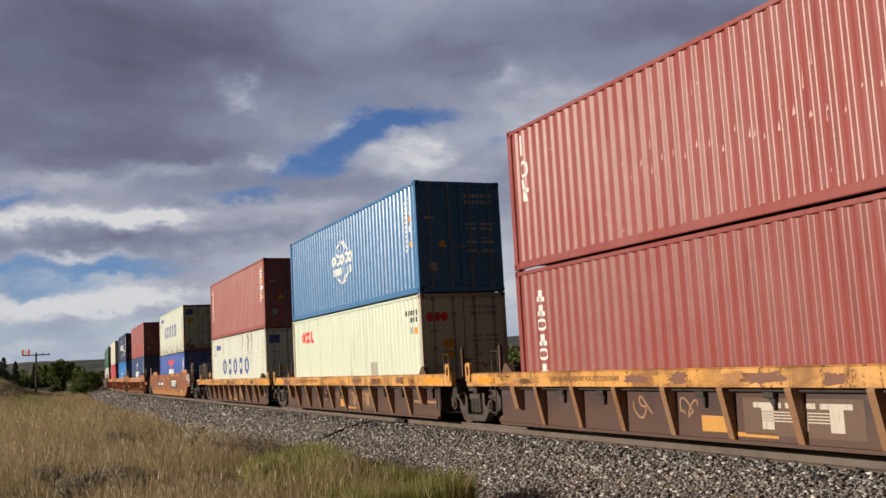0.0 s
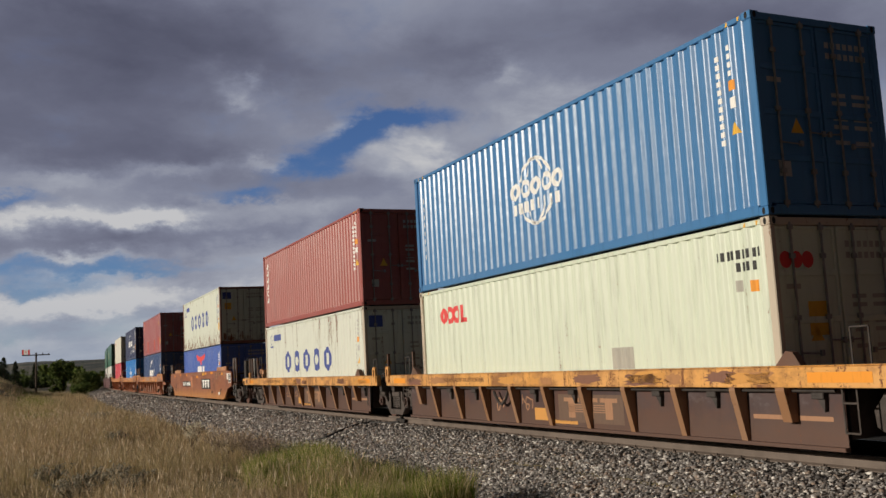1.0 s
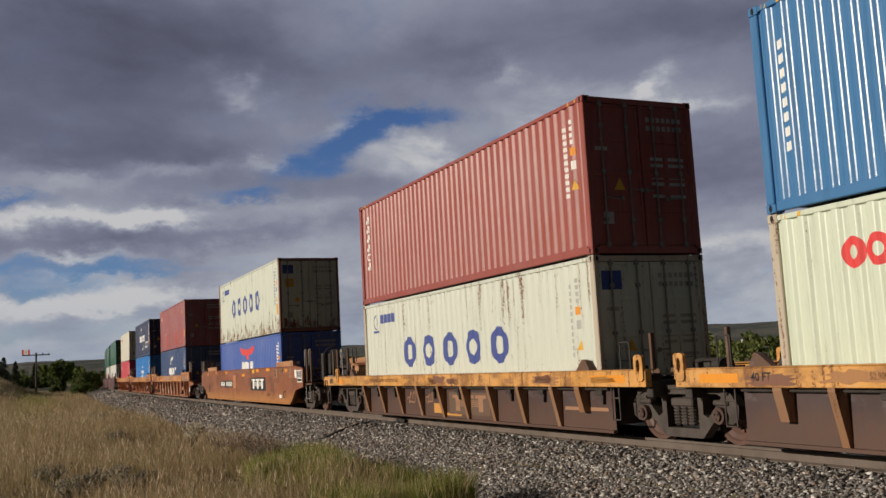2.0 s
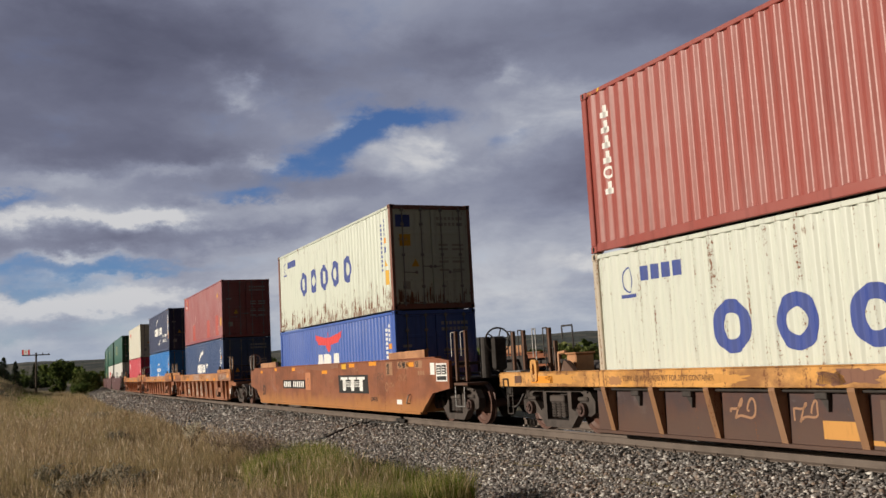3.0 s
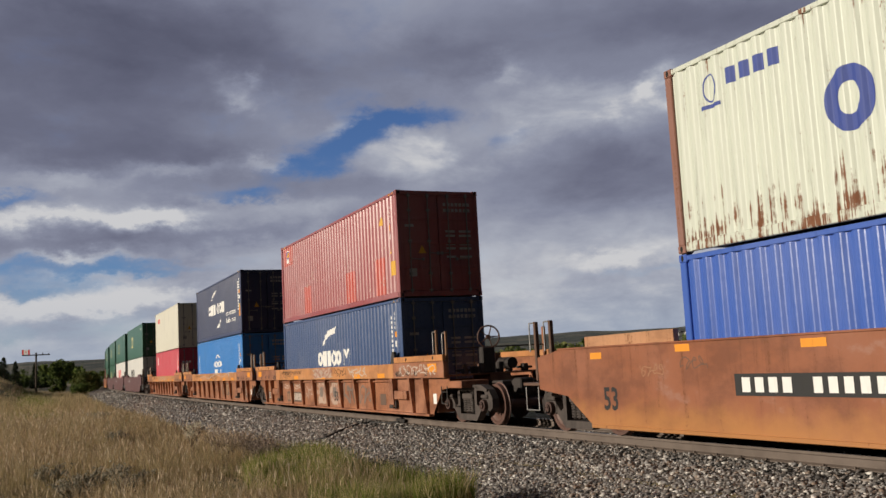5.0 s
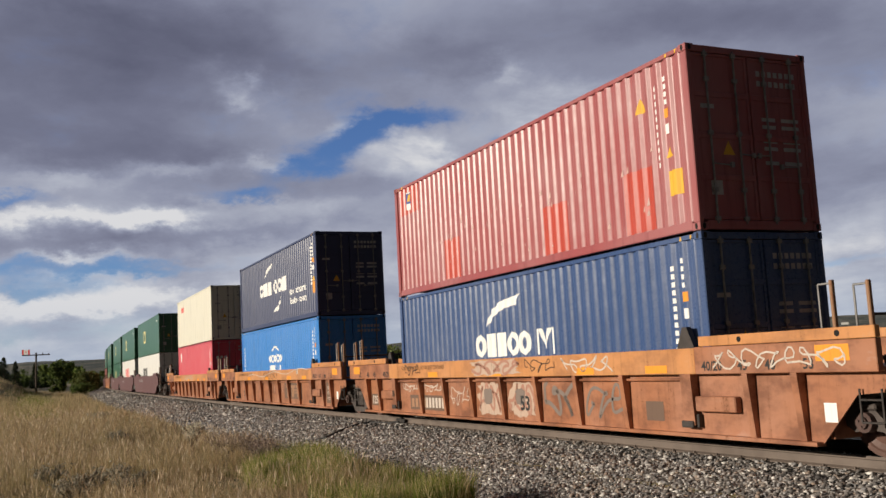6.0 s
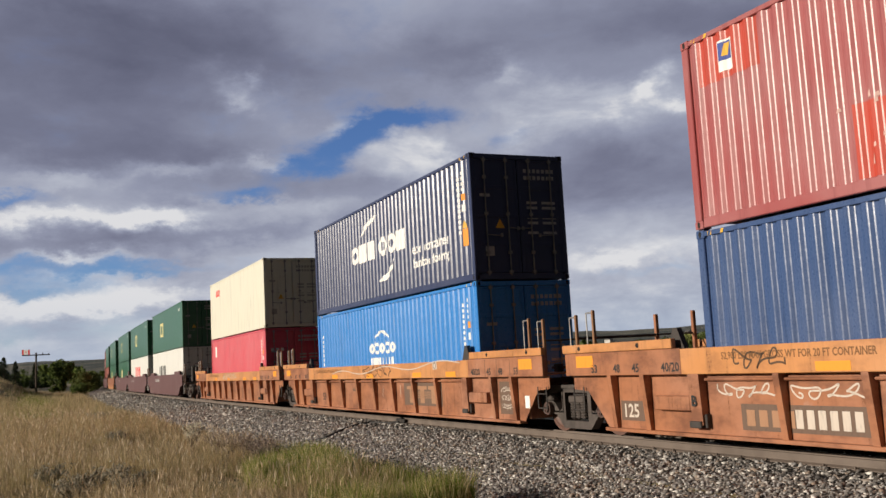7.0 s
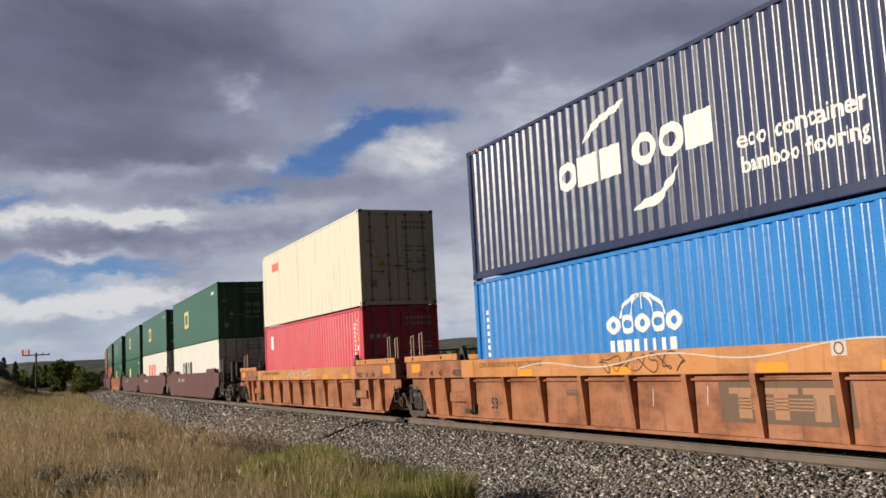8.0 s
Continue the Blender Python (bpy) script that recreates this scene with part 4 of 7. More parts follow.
def ochre_car(label, trucks, seed=1, ends=(False, False)):
    """Fifty-three foot well unit in faded ochre with tapered posts and raised end flanges."""
    rnd = random.Random(seed)
    car = thing("well_car", label, "railcar", "cars of the train")
    for s in (-1, 1):
        y = s * 1.5
        part("top_chord", boxes((-6.2, 6.2, min(y, y - s * .12), max(y, y - s * .12), 1.08, 1.46), bevel=.008), OCHRE_TOP, car)
        for e in (-1, 1):
            lo, hi = sorted((e * 6.2, e * 9.42))
            part("end_chord", boxes((lo, hi, min(y, y - s * .10), max(y, y - s * .10), 1.08, 1.47), bevel=.008), OCHRE, car)
            lo, hi = sorted((e * 6.35, e * 9.45))
            part("end_flange", boxes((lo, hi, min(y + s * .03, y - s * .06), max(y + s * .03, y - s * .06), 1.475, 1.62), bevel=.008), OCHRE_TOP, car, "raised yellow flange")
            # each bolt hole is a disc with its shade painted black
            for x in (7.2, 8.9):
                bm = bmesh.new()
                m = Matrix.Translation((e * x, s * 1.532, 1.55)) @ Matrix.Rotation(math.pi / 2, 4, "X")
                bmesh.ops.create_cone(bm, cap_ends=True, segments=12, radius1=.04, radius2=.04, depth=.006, matrix=m)
                part("bolt_hole_shade", bm, HOLE_SHADE, car)
        outline = [(-8.35, .18), (8.35, .18), (8.95, .80), (9.4, .84), (9.4, 1.09), (-9.4, 1.09), (-9.4, .84), (-8.95, .80)]
        part("side_sheet", prism(bmesh.new(), outline, *sorted((s * 1.335, s * 1.35))), OCHRE, car)
        part("bottom_sill", boxes((-8.35, 8.35, min(s * 1.46, s * 1.30), max(s * 1.46, s * 1.30), .16, .215), bevel=.006), OCHRE, car)
        for x in (-8.1, -7.2, -4.3, -2.87, -1.43, 0.0, 1.43, 2.87, 4.3, 7.2, 8.1):
            part("post", tapered_post(x, .11, 1.085, .215, 1.34, 1.497, 1.42, s), OCHRE, car)
        for x in (-5.95, 5.95):
            part("wide_post", tapered_post(x, .24, 1.085, .34, 1.34, 1.498, 1.47, s), OCHRE, car)
            e = 1 if x > 0 else -1
            part("bracket", boxes((x - .16, x + .10, min(s * 1.35, s * 1.50), max(s * 1.35, s * 1.50), .30, .40), (x + .12, x + .17, min(s * 1.35, s * 1.44), max(s * 1.35, s * 1.44), .30, .5), bevel=.01), STEEL_DARK, car)
            lo, hi = sorted((e * 6.1, e * 6.95))
            part("equipment_box", boxes((lo, hi, min(s * 1.35, s * 1.47), max(s * 1.35, s * 1.47), .54, .76), bevel=.015), OCHRE, car)
        part("conduit", rod(bmesh.new(), (-5.8, s * 1.40, 1.0), (5.8, s * 1.40, 1.0), .022, 8), OCHRE, car)
    well_body(car, 8.4, OCHRE, 1.28)
    for e in (-1, 1):
        lo, hi = sorted((e * 8.45, e * 9.38))
        part("end_platform", boxes((lo, hi, -1.38, 1.38, 1.10, 1.14), (lo, hi, -.28, .28, .78, 1.10), bevel=.008), OCHRE, car)
        deck_gear(car, lo, hi, 1.14, DECK, rnd)
        x = e * 9.25
        for k, px in enumerate((x, x - e * .55)):
            part("stanchion", boxes((px - .026, px + .026, -1.35, -1.29, 1.14, 2.16 + .05 * k), bevel=.01), POST_TAN, car)
            part("grab_rail", u_rail(px, px - .22, -1.32, 1.3, 2.12 + .05 * k), LOCK_ROD, car)
        part("stanchion", boxes((x - .035, x + .035, 1.28, 1.36, 1.14, 2.18), bevel=.01), OCHRE, car)
        part("handrail", pipe(bmesh.new(), [(x, -1.3, 1.75), (x, 1.3, 1.75)], .018), STEEL_DARK, car)
        part("step", ladder(e * 9.35, e * 9.35 - e * .32, -1.40, .48, .88, 2), STEEL_DARK, car)
        bm = bmesh.new()
        xg = e * 6.15 - .3
        prism(bm, [(xg - .2, 1.46), (xg + .2, 1.46), (xg + .05, 1.78), (xg - .05, 1.78)], -1.36, -1.27)
        part("container_guide", bm, STEEL_DARK, car)
        car_label_plate(car, bar(e * 8.78 - .28, e * 8.78 + .25, 1.22, 1.42), 1.5, ORANGE_MARK, "reflector", "orange painted rectangle")
        for txt, xx in (("40/20", 6.35), ("45", 7.1), ("48", 7.62), ("53", 8.28)):
            px = xx if e > 0 else -xx - .32
            car_label_plate(car, text_shape(txt, px, 1.13, .19), 1.5, BLACK_MARK, "stencil", "black stencilled number")
    for x in (-3.6, -.4, 3.0, 5.0):
        car_label_plate(car, bar(x, x + .55, 1.10, 1.22), 1.5, ORANGE_MARK, "reflector", "orange painted rectangle")
    car_label_plate(car, text_shape("52,900 LBS MAX GROSS WT FOR 20 FT CONTAINER", -5.3, 1.285, .14, .82), 1.5, DIM_BROWN, "stencil")
    for x in trucks:
        truck(car, x)
    for e, on in zip((-1, 1), ends):
        if on:
            coupler(car, e * 9.7, e)
            part("brake_wheel", brake_wheel(e * 9.55, -.35, 1.98, .26), WHEEL, car)
            part("brake_stand", boxes((e * 9.45 - .12, e * 9.45 + .12, -.55, -.2, 1.14, 1.75), bevel=.03), STEEL_DARK, car)
            part("end_step", boxes((e * 9.75 - .35, e * 9.75 + .35, -1.38, -.7, .84, 1.0), bevel=.01), OCHRE, car)
    return car


def smooth_car(label, mat, half=10.1, top=1.55, truck_at=9.47, seed=3, plate=True, spin=True, trucks=(-1, 1), ends=True):
    """Well car with plain plate sides and cut-away ends over the trucks."""
    rnd = random.Random(seed)
    car = thing("well_car", label, "railcar", "cars of the train")
    h = half
    for s in (-1, 1):
        outline = [(-h + 1.75, .24), (h - 1.75, .24), (h - 1.0, .72), (h - .02, .84), (h, top - .08), (h - .75, top), (-h + .75, top), (-h, top - .12), (-h + .02, .84), (-h + 1.0, .72)]
        part("side_plate", prism(bmesh.new(), outline, *sorted((s * 1.42, s * 1.5))), mat, car)
        part("bottom_sill", boxes((-h + 1.75, h - 1.75, min(s * 1.53, s * 1.35), max(s * 1.53, s * 1.35), .20, .26), bevel=.006), mat, car)
        part("top_rail", boxes((-h + .75, h - .75, min(s * 1.52, s * 1.34), max(s * 1.52, s * 1.34), top, top + .03), bevel=.006), mat, car)
        for e in (-1, 1):
            lo, hi = sorted((e * (h - 1.55), e * (h - 4.0)))
            bm = bmesh.new()
            prism(bm, [(lo, top + .03), (hi, top + .03), (hi, top + .22), (lo, top + .20)], *sorted((s * 1.33, s * 1.43)))
            part("end_flange", bm, PEACH_DECK if plate else mat, car, "raised guide flange" if plate else "")
    well_body(car, h - 1.9, mat, 1.34)
    for e in (-1, 1):
        lo, hi = sorted((e * (h - 1.8), e * (h + .35)))
        part("end_platform", boxes((lo, hi, -1.3, 1.3, 1.02, 1.07), (lo, hi, -.28, .28, .74, 1.02), (lo, hi, .3, .38, 1.07, 1.5), bevel=.01), STEEL_DARK, car)
        deck_gear(car, lo, hi, 1.07, DECK, rnd)
        for k, x in enumerate((h + .2, h + .72) if e > 0 else (-h - .2, -h + .35)):
            part("stanchion", boxes((x - .035, x + .035, -1.42, -1.34, 1.0, 2.12), bevel=.01), DECK, car)
            part("grab_rail", u_rail(x, x - .22, -1.40, 1.0, 2.10), LOCK_ROD, car)
        part("end_step", boxes((min(e * (h + .05), e * (h + .75)), max(e * (h + .05), e * (h + .75)), -1.42, -.9, .90, .96), bevel=.01), DECK, car)
        part("step", ladder(e * (h + .15), e * (h + .62), -1.43, .44, .88, 1), LOCK_ROD, car)
        part("crossover", boxes((e * h - .06, e * h + .06, -1.3, 1.3, 1.35, 1.42), bevel=.01), STEEL_DARK, car)
    for e in trucks:
        truck(car, e * truck_at, .9, spin)
    if ends:
        for e in (-1, 1):
            coupler(car, e * (h + .3), e)
        part("brake_wheel", brake_wheel(h + .95, -.7, 1.86), STEEL_DARK, car)
        part("brake_stand", rod(bmesh.new(), (h + .78, -.95, 1.05), (h + .78, -.95, 1.95), .12, 12), STEEL_DARK, car)
        part("brake_housing", boxes((h + .75, h + 1.0, -.85, -.5, 1.2, 1.95), bevel=.05), STEEL_DARK, car)
    return car


# ---------------------------------------------------------------- the train
SPEED, SLOW = 12.1737, -0.01533
BASE = 0.295


def put_on(ob, centre, z):
    """Remember where a thing rides: its centre along the track at the start, and its height."""
    KEYED.append((ob, centre, z))
    x, y, th = on_track(centre)
    ob.matrix_basis = Matrix.Translation((x, y, z)) @ Matrix.Rotation(-th, 4, "Z")
    return ob


def lock_cones(c, L=12.192):
    for sx in (-1, 1):
        for sy in (-1, 1):
            x, y = sx * (L / 2 - .09), sy * 1.13
            part("lock_cone", boxes((x - .06, x + .06, y - .05, y + .05, -.0195, .004)), STEEL_DARK, c)


def stack(lower, upper, s_near, H=2.896, L=12.192):
    put_on(lower, s_near - L / 2, BASE)
    lock_cones(upper, L)
    put_on(upper, s_near - L / 2, BASE + H + .02)


def letter_blocks(x0, z0, w, h, gap, kinds, stroke, slant=0.0):
    """A row of plain rings (o), open rings (c) and blocks (b) in place of a name."""
    out = []
    for i, k in enumerate(kinds):
        cx = x0 + i * (w + gap) + w / 2
        if k == "o":
            out += ring_shape(cx, z0 + h / 2, w / 2, h / 2, stroke, n=40, slant=slant)
        elif k == "c":
            out += ring_shape(cx, z0 + h / 2, w / 2, h / 2, stroke, 40, 320, 20, slant)
        elif k == "s":
            out += ring_shape(cx, z0 + h * .72, w / 2, h * .28, stroke * .8, 20, 270, 14, slant)
            out += ring_shape(cx, z0 + h * .28, w / 2, h * .28, stroke * .8, -160, 90, 14, slant)
        elif k == "b":
            out += bar(cx - w / 2, cx + w / 2, z0, z0 + h, slant)
        elif k == "i":
            out += bar(cx - stroke / 2, cx + stroke / 2, z0, z0 + h, slant)
    return out


def rows_of_bars(x, z, w, h, n, step, vertical=True, fill=.72):
    """Unreadable writing as small bars, in a column or a row."""
    out = []
    for i in range(n):
        if vertical:
            out += bar(x, x + w, z - i * step - h * fill, z - i * step)
        else:
            out += bar(x + i * step, x + i * step + w * fill, z, z + h)
    return out


def triangle(x, z, w):
    return [[(x - w / 2, z), (x + w / 2, z), (x, z + w * .9)]]


def globe(cx, cz, r, w):
    out = ring_shape(cx, cz, r, r, w, 25, 155, 20) + ring_shape(cx, cz, r, r, w, 205, 335, 20)
    out += ring_shape(cx, cz, r * .55, r, w * .8, 35, 150, 14) + ring_shape(cx, cz, r * .55, r, w * .8, 215, 330, 14)
    return out


def side_codes(c, x, H, mark=None):
    """Columns of code bars, a warning triangle and a label near the door end."""
    m = mark or WHITE
    marking(c, rows_of_bars(x, H - .45, .075, .11, 11, .125), m, "code_panel")
    marking(c, rows_of_bars(x + .24, H - .35, .075, .11, 4, .125), m, "code_panel")
    marking(c, bar(x + .22, x + .36, H - 1.02, H - .87) , ORANGE_MARK, "warning_label")
    marking(c, bar(x + .23, x + .35, H - 1.28, H - 1.12), m, "data_label")
    marking(c, triangle(x + .30, H - 1.66, .20), YELLOW_MARK, "warning_triangle")


def hazard_tabs(c, L, H):
    for x in (-L / 2 + .2, L / 2 - .62):
        marking(c, [q for k in range(4) for q in bar(x + k * .11, x + k * .11 + .055, H - .09, H - .03, .4)], YELLOW_MARK, "height_stripe_band", lift=.014)


def door_marks(c, L, H, mark, patch=None):
    out = []
    for z in (H - .42, H - .58):
        for k in range(7):
            out.append([(.18 + k * .12, z), (.26 + k * .12, z), (.26 + k * .12, z + .09), (.18 + k * .12, z + .09)])
    for z in (H - 1.15, H - 1.27, H - 1.5, H - 1.62, H - 1.85):
        out.append([(.22, z), (.5, z), (.5, z + .06), (.22, z + .06)])
        out.append([(.62, z), (.98, z), (.98, z + .06), (.62, z + .06)])
    door_marking(c, L, out, mark)
    door_marking(c, L, [[(-.62, H - 1.72), (-.38, H - 1.72), (-.5, H - 1.50)]], YELLOW_MARK, "warning_triangle")
    door_marking(c, L, [[(-.98, H - 1.0), (-.72, H - 1.0), (-.72, H - .93), (-.98, H - .93)], [(-.9, H - 2.35), (-.68, H - 2.35), (-.68, H - 2.05), (-.9, H - 2.05)]], mark, "door_label")
    if patch:
        door_marking(c, L, [[(-1.05, H - .62), (-.62, H - .62), (-.62, H - .28), (-1.05, H - .28)]], patch, "door_emblem")


H1, H0 = 2.896, 2.591
RED_OXIDE = paint("oxide red container paint", (0.305, 0.070, 0.062), rust=0.12, fade=0.28, rough=0.44, seed=11)
RED_DULL = paint("dull oxide red container paint", (0.275, 0.058, 0.051), rust=0.15, fade=0.22, rough=0.48, seed=12)
RED_SALMON = paint("salmon oxide red container paint", (0.325, 0.074, 0.058), rust=0.18, fade=0.28, rough=0.46, seed=30)
RED_FADED = paint("sun-faded red container paint", (0.335, 0.080, 0.082), rust=0.25, fade=0.42, rough=0.38, seed=13)
RED_FRESH = paint("fresh red touch-up paint", (0.46, 0.055, 0.032), rust=0.05, fade=0.1, rough=0.4, seed=14)
BLUE_SEA = paint("sea blue container paint", (0.055, 0.185, 0.40), rust=0.08, fade=0.2, rough=0.33, seed=15)
CREAM = paint("cream container paint", (0.63, 0.69, 0.56), rust=0.5, fade=0.15, rough=0.42, seed=16)
CREAM_RUSTY = paint("rust-streaked off-white container paint", (0.60, 0.64, 0.55), rust=0.55, fade=0.15, rough=0.5, low_rust=1.0, seed=17)
CREAM_SPOT = paint("rust-spotted off-white container paint", (0.62, 0.65, 0.57), rust=0.75, fade=0.15, rough=0.5, low_rust=0.75, seed=18)
BLUE_ROYAL = paint("royal blue container paint", (0.055, 0.125, 0.46), rust=0.12, fade=0.25, rough=0.34, seed=19)
NAVY = paint("navy blue container paint", (0.045, 0.085, 0.205), rust=0.08, fade=0.22, rough=0.30, seed=20)
NAVY_GLOSS = paint("dark navy container paint", (0.030, 0.042, 0.105), rust=0.05, fade=0.12, rough=0.35, seed=21)
BLUE_BRIGHT = paint("bright blue container paint", (0.030, 0.215, 0.60), rust=0.06, fade=0.12, rough=0.30, seed=22)
RASPBERRY = paint("raspberry red container paint", (0.58, 0.055, 0.085), rust=0.1, fade=0.25, rough=0.4, seed=23)
GREEN = paint("dark green container paint", (0.022, 0.115, 0.055), rust=0.1, fade=0.12, rough=0.35, seed=24)
WHITE_BOX = paint("white container paint", (0.78, 0.77, 0.72), rust=0.15, fade=0.1, rough=0.4, seed=25)
CREAM_WARM = paint("warm cream container paint", (0.74, 0.71, 0.58), rust=0.35, fade=0.15, rough=0.42, seed=29)
RUST_FRAME = paint("rusted red frame", (0.24, 0.105, 0.075), rust=0.9, fade=0.2, rough=0.6, seed=26)
SALMON_FRAME = paint("rust-stained pale frame", (0.50, 0.43, 0.34), rust=0.9, fade=0.2, rough=0.6, seed=27)

S = dict(A=-4.59, B=-21.77, C=-38.21, D=-60.05, E=-83.77, F=-103.41, G=-123.08, H=-145.31, I=-165.20, J=-184.20, K=-206.69, L=-228.9, M=-250.5, N=-272.0)

# first stack: two oxide red boxes
lo = container("oxide red corrugated container resting in a yellow well car", RED_DULL)
marking(lo, [q for k in range(6) for q in ring_shape(-5.19, 2.34 - k * .285, .17, .115, .055, n=16) if k in (2, 4)] + [q for k in range(6) if k not in (2, 4) for q in bar(-5.33, -5.05, 2.22 - k * .285, 2.44 - k * .285 - .13) + bar(-5.23, -5.14, 2.22 - k * .285, 2.44 - k * .285)], WHITE, "name_sign", "white painted shapes in a column")
door_marks(lo, 12.192, H1, DIM_MARK)
up = container("oxide red corrugated container with a row of dents", RED_OXIDE)
marking(up, bar(-5.62, -5.50, 2.28, 2.70) + ring_shape(-5.50, 2.0, .13, .17, .06, n=16) + bar(-5.60, -5.38, 1.52, 1.60) + bar(-5.55, -5.42, 1.34, 1.80, -.2), WHITE, "name_sign", "white painted shapes in a column")
SCUFF = decal_paint("bare scuffed paint", (0.62, 0.40, 0.36), 0.5)
rs = random.Random(4)
scuffs = []
for k in range(26):
    x, z = -2.0 + k * .278 + .07, 1.18 + rs.uniform(-.12, .12)
    w = rs.uniform(.015, .04)
    scuffs.append([(x - w, z - rs.uniform(.02, .06)), (x + w, z - rs.uniform(.0, .03)), (x + w * .4, z + rs.uniform(.03, .14)), (x - w * .5, z + rs.uniform(.0, .05))])
for k in range(22):
    x, z, w = rs.uniform(-4.5, 5.5), rs.uniform(.25, 2.5), rs.uniform(.008, .02)
    scuffs.append([(x - w, z), (x + w, z + .01), (x + w * .5, z + rs.uniform(.05, .35)), (x - w * .5, z + .04)])
marking(up, scuffs, SCUFF, "scuff_band", "pale scuffed dents")
marking(lo, [[(x, z), (x + .03, z), (x + .05, z + h), (x + .02, z + h)] for x, z, h in ((-3.2, .25, .12), (-2.9, .3, .2), (-2.6, .22, .15), (-2.2, .4, .1), (-4.2, .8, .06), (1.5, .5, .12), (3.2, .9, .15))], SCUFF, "scuff_band", "pale scuffs")
door_marks(up, 12.192, H1, DIM_MARK)
stack(lo, up, S["A"])

# second stack: blue over cream
lo = container("cream corrugated container with red rings and rusty corners", CREAM, frame_mat=SALMON_FRAME)
marking(lo, letter_blocks(-4.92, 2.03, .36, .40, 0.0, "ooo", .11) + bar(-3.80, -3.70, 2.03, 2.43) + bar(-3.80, -3.50, 2.03, 2.13), RED_MARK, "name_sign", "red painted rings and blocks")
marking(lo, rows_of_bars(4.95, 2.38, .085, .13, 9, .105, False) + rows_of_bars(5.36, 2.20, .085, .13, 4, .105, False), BLACK_MARK, "code_panel")
marking(lo, bar(5.33, 5.44, 1.92, 2.08) , GREY_MARK, "data_label")
marking(lo, bar(5.62, 5.75, 1.90, 2.06), ORANGE_MARK, "warning_label")
marking(lo, bar(2.10, 2.76, .88, 1.24), GREY_MARK, "repair_patch", "grey square patch")
hazard_tabs(lo, 12.192, H1)
door_marks(lo, 12.192, H1, GREY_MARK)
door_marking(lo, 12.192, [[(y + .22 * math.cos(a) * .5, 2.3 + .12 * math.sin(a)) for a in [i * .5236 for i in range(12)]] for y in (-.95, -.75, -.55)], RED_MARK, "door_emblem", "red round marks")
door_marking(lo, 12.192, [[(-.62, 1.25), (-.28, 1.25), (-.28, 1.72), (-.62, 1.72)]], YELLOW_MARK, "door_label", "yellow square label")
up = container("sea blue corrugated container with white globe emblem", BLUE_SEA)
marking(up, globe(-.10, 1.50, .68, .065), WHITE, "emblem", "white globe of thin arcs")
marking(up, letter_blocks(-1.08, 1.42, .38, .36, .03, "ooooo", .095, .10), WHITE, "name_sign", "white painted rings")
marking(up, rows_of_bars(-1.0, 1.12, .17, .22, 8, .235, False), WHITE, "name_sign", "white painted blocks")
marking(up, rows_of_bars(-5.66, 2.30, .12, .17, 8, .20), WHITE, "code_panel")
side_codes(up, 5.30, H1)
hazard_tabs(up, 12.192, H1)
door_marks(up, 12.192, H1, DIM_MARK)
stack(lo, up, S["B"])

# third stack: oxide red over rust-spotted off-white
lo = container("off-white corrugated container with faded blue rings and rust spots", CREAM_SPOT, frame_mat=SALMON_FRAME)
marking(lo, letter_blocks(-3.08, 1.06, .76, .78, .49, "ooooo", .20), BLUE_MARK, "name_sign", "faded blue painted rings")
marking(lo, ring_shape(-5.1, 2.35, .14, .22, .025, n=16) + bar(-5.32, -4.9, 2.05, 2.11) + rows_of_bars(-4.75, 2.30, .25, .24, 4, .28, False), BLUE_MARK, "code_panel", "small faded blue marks")
side_codes(lo, 5.15, H1, DIM_MARK)
door_marks(lo, 12.192, H1, GREY_MARK, BLUE_MARK)
up = container("oxide red corrugated container stacked on a rust-spotted off-white one", RED_SALMON)
marking(up, [q for k in range(6) for q in (ring_shape(-5.42, 2.42 - k * .27, .13, .11, .05, n=16) if k == 4 else bar(-5.53, -5.31, 2.31 - k * .27, 2.53 - k * .27 - .12) + bar(-5.46, -5.38, 2.31 - k * .27, 2.53 - k * .27))], WHITE, "name_sign", "white painted shapes in a column")
side_codes(up, 5.35, H1)
hazard_tabs(up, 12.192, H1)
door_marks(up, 12.192, H1, DIM_MARK)
stack(lo, up, S["C"])

# fourth stack: rusty off-white over royal blue
lo = container("royal blue corrugated container with a red winged emblem", BLUE_ROYAL, H=H0)
marking(lo, [[(-1.55, 2.28), (-.25, 2.13), (-.25, 1.88), (-1.15, 1.93)], [(.2, 2.13), (1.50, 2.28), (1.10, 1.95), (.2, 1.88)], [(-.25, 2.13), (-.10, 2.13), (-.05, 2.30), (.06, 2.30), (.06, 2.13), (.2, 2.13), (.2, 1.88), (.10, 1.66), (-.12, 1.66), (-.25, 1.88)]], RED_MARK, "emblem", "red winged emblem")
marking(lo, [[(-1.35, 1.15), (-.62, 1.15), (-.72, 1.60), (-1.15, 1.60)], [(-.50, 1.15), (.15, 1.15), (.30, 1.45), (.05, 1.60), (-.50, 1.60)], [(.42, 1.15), (1.10, 1.15), (1.10, 1.60), (.62, 1.60)]], WHITE, "name_sign", "white painted blocks")
side_codes(lo, 5.35, H0)
door_marks(lo, 12.192, H0, DIM_MARK)
door_marking(lo, 12.192, [[(-.98 + k * .18, 1.28), (-.84 + k * .18, 1.28), (-.84 + k * .18, 1.46), (-.98 + k * .18, 1.46)] for k in range(3)], WHITE, "door_emblem")
up = container("off-white corrugated container streaked with rust, with faded blue rings", CREAM_RUSTY, frame_mat=RUST_FRAME)
marking(up, letter_blocks(-3.02, 1.10, .76, .84, .46, "ooooo", .21), BLUE_MARK, "name_sign", "faded blue painted rings")
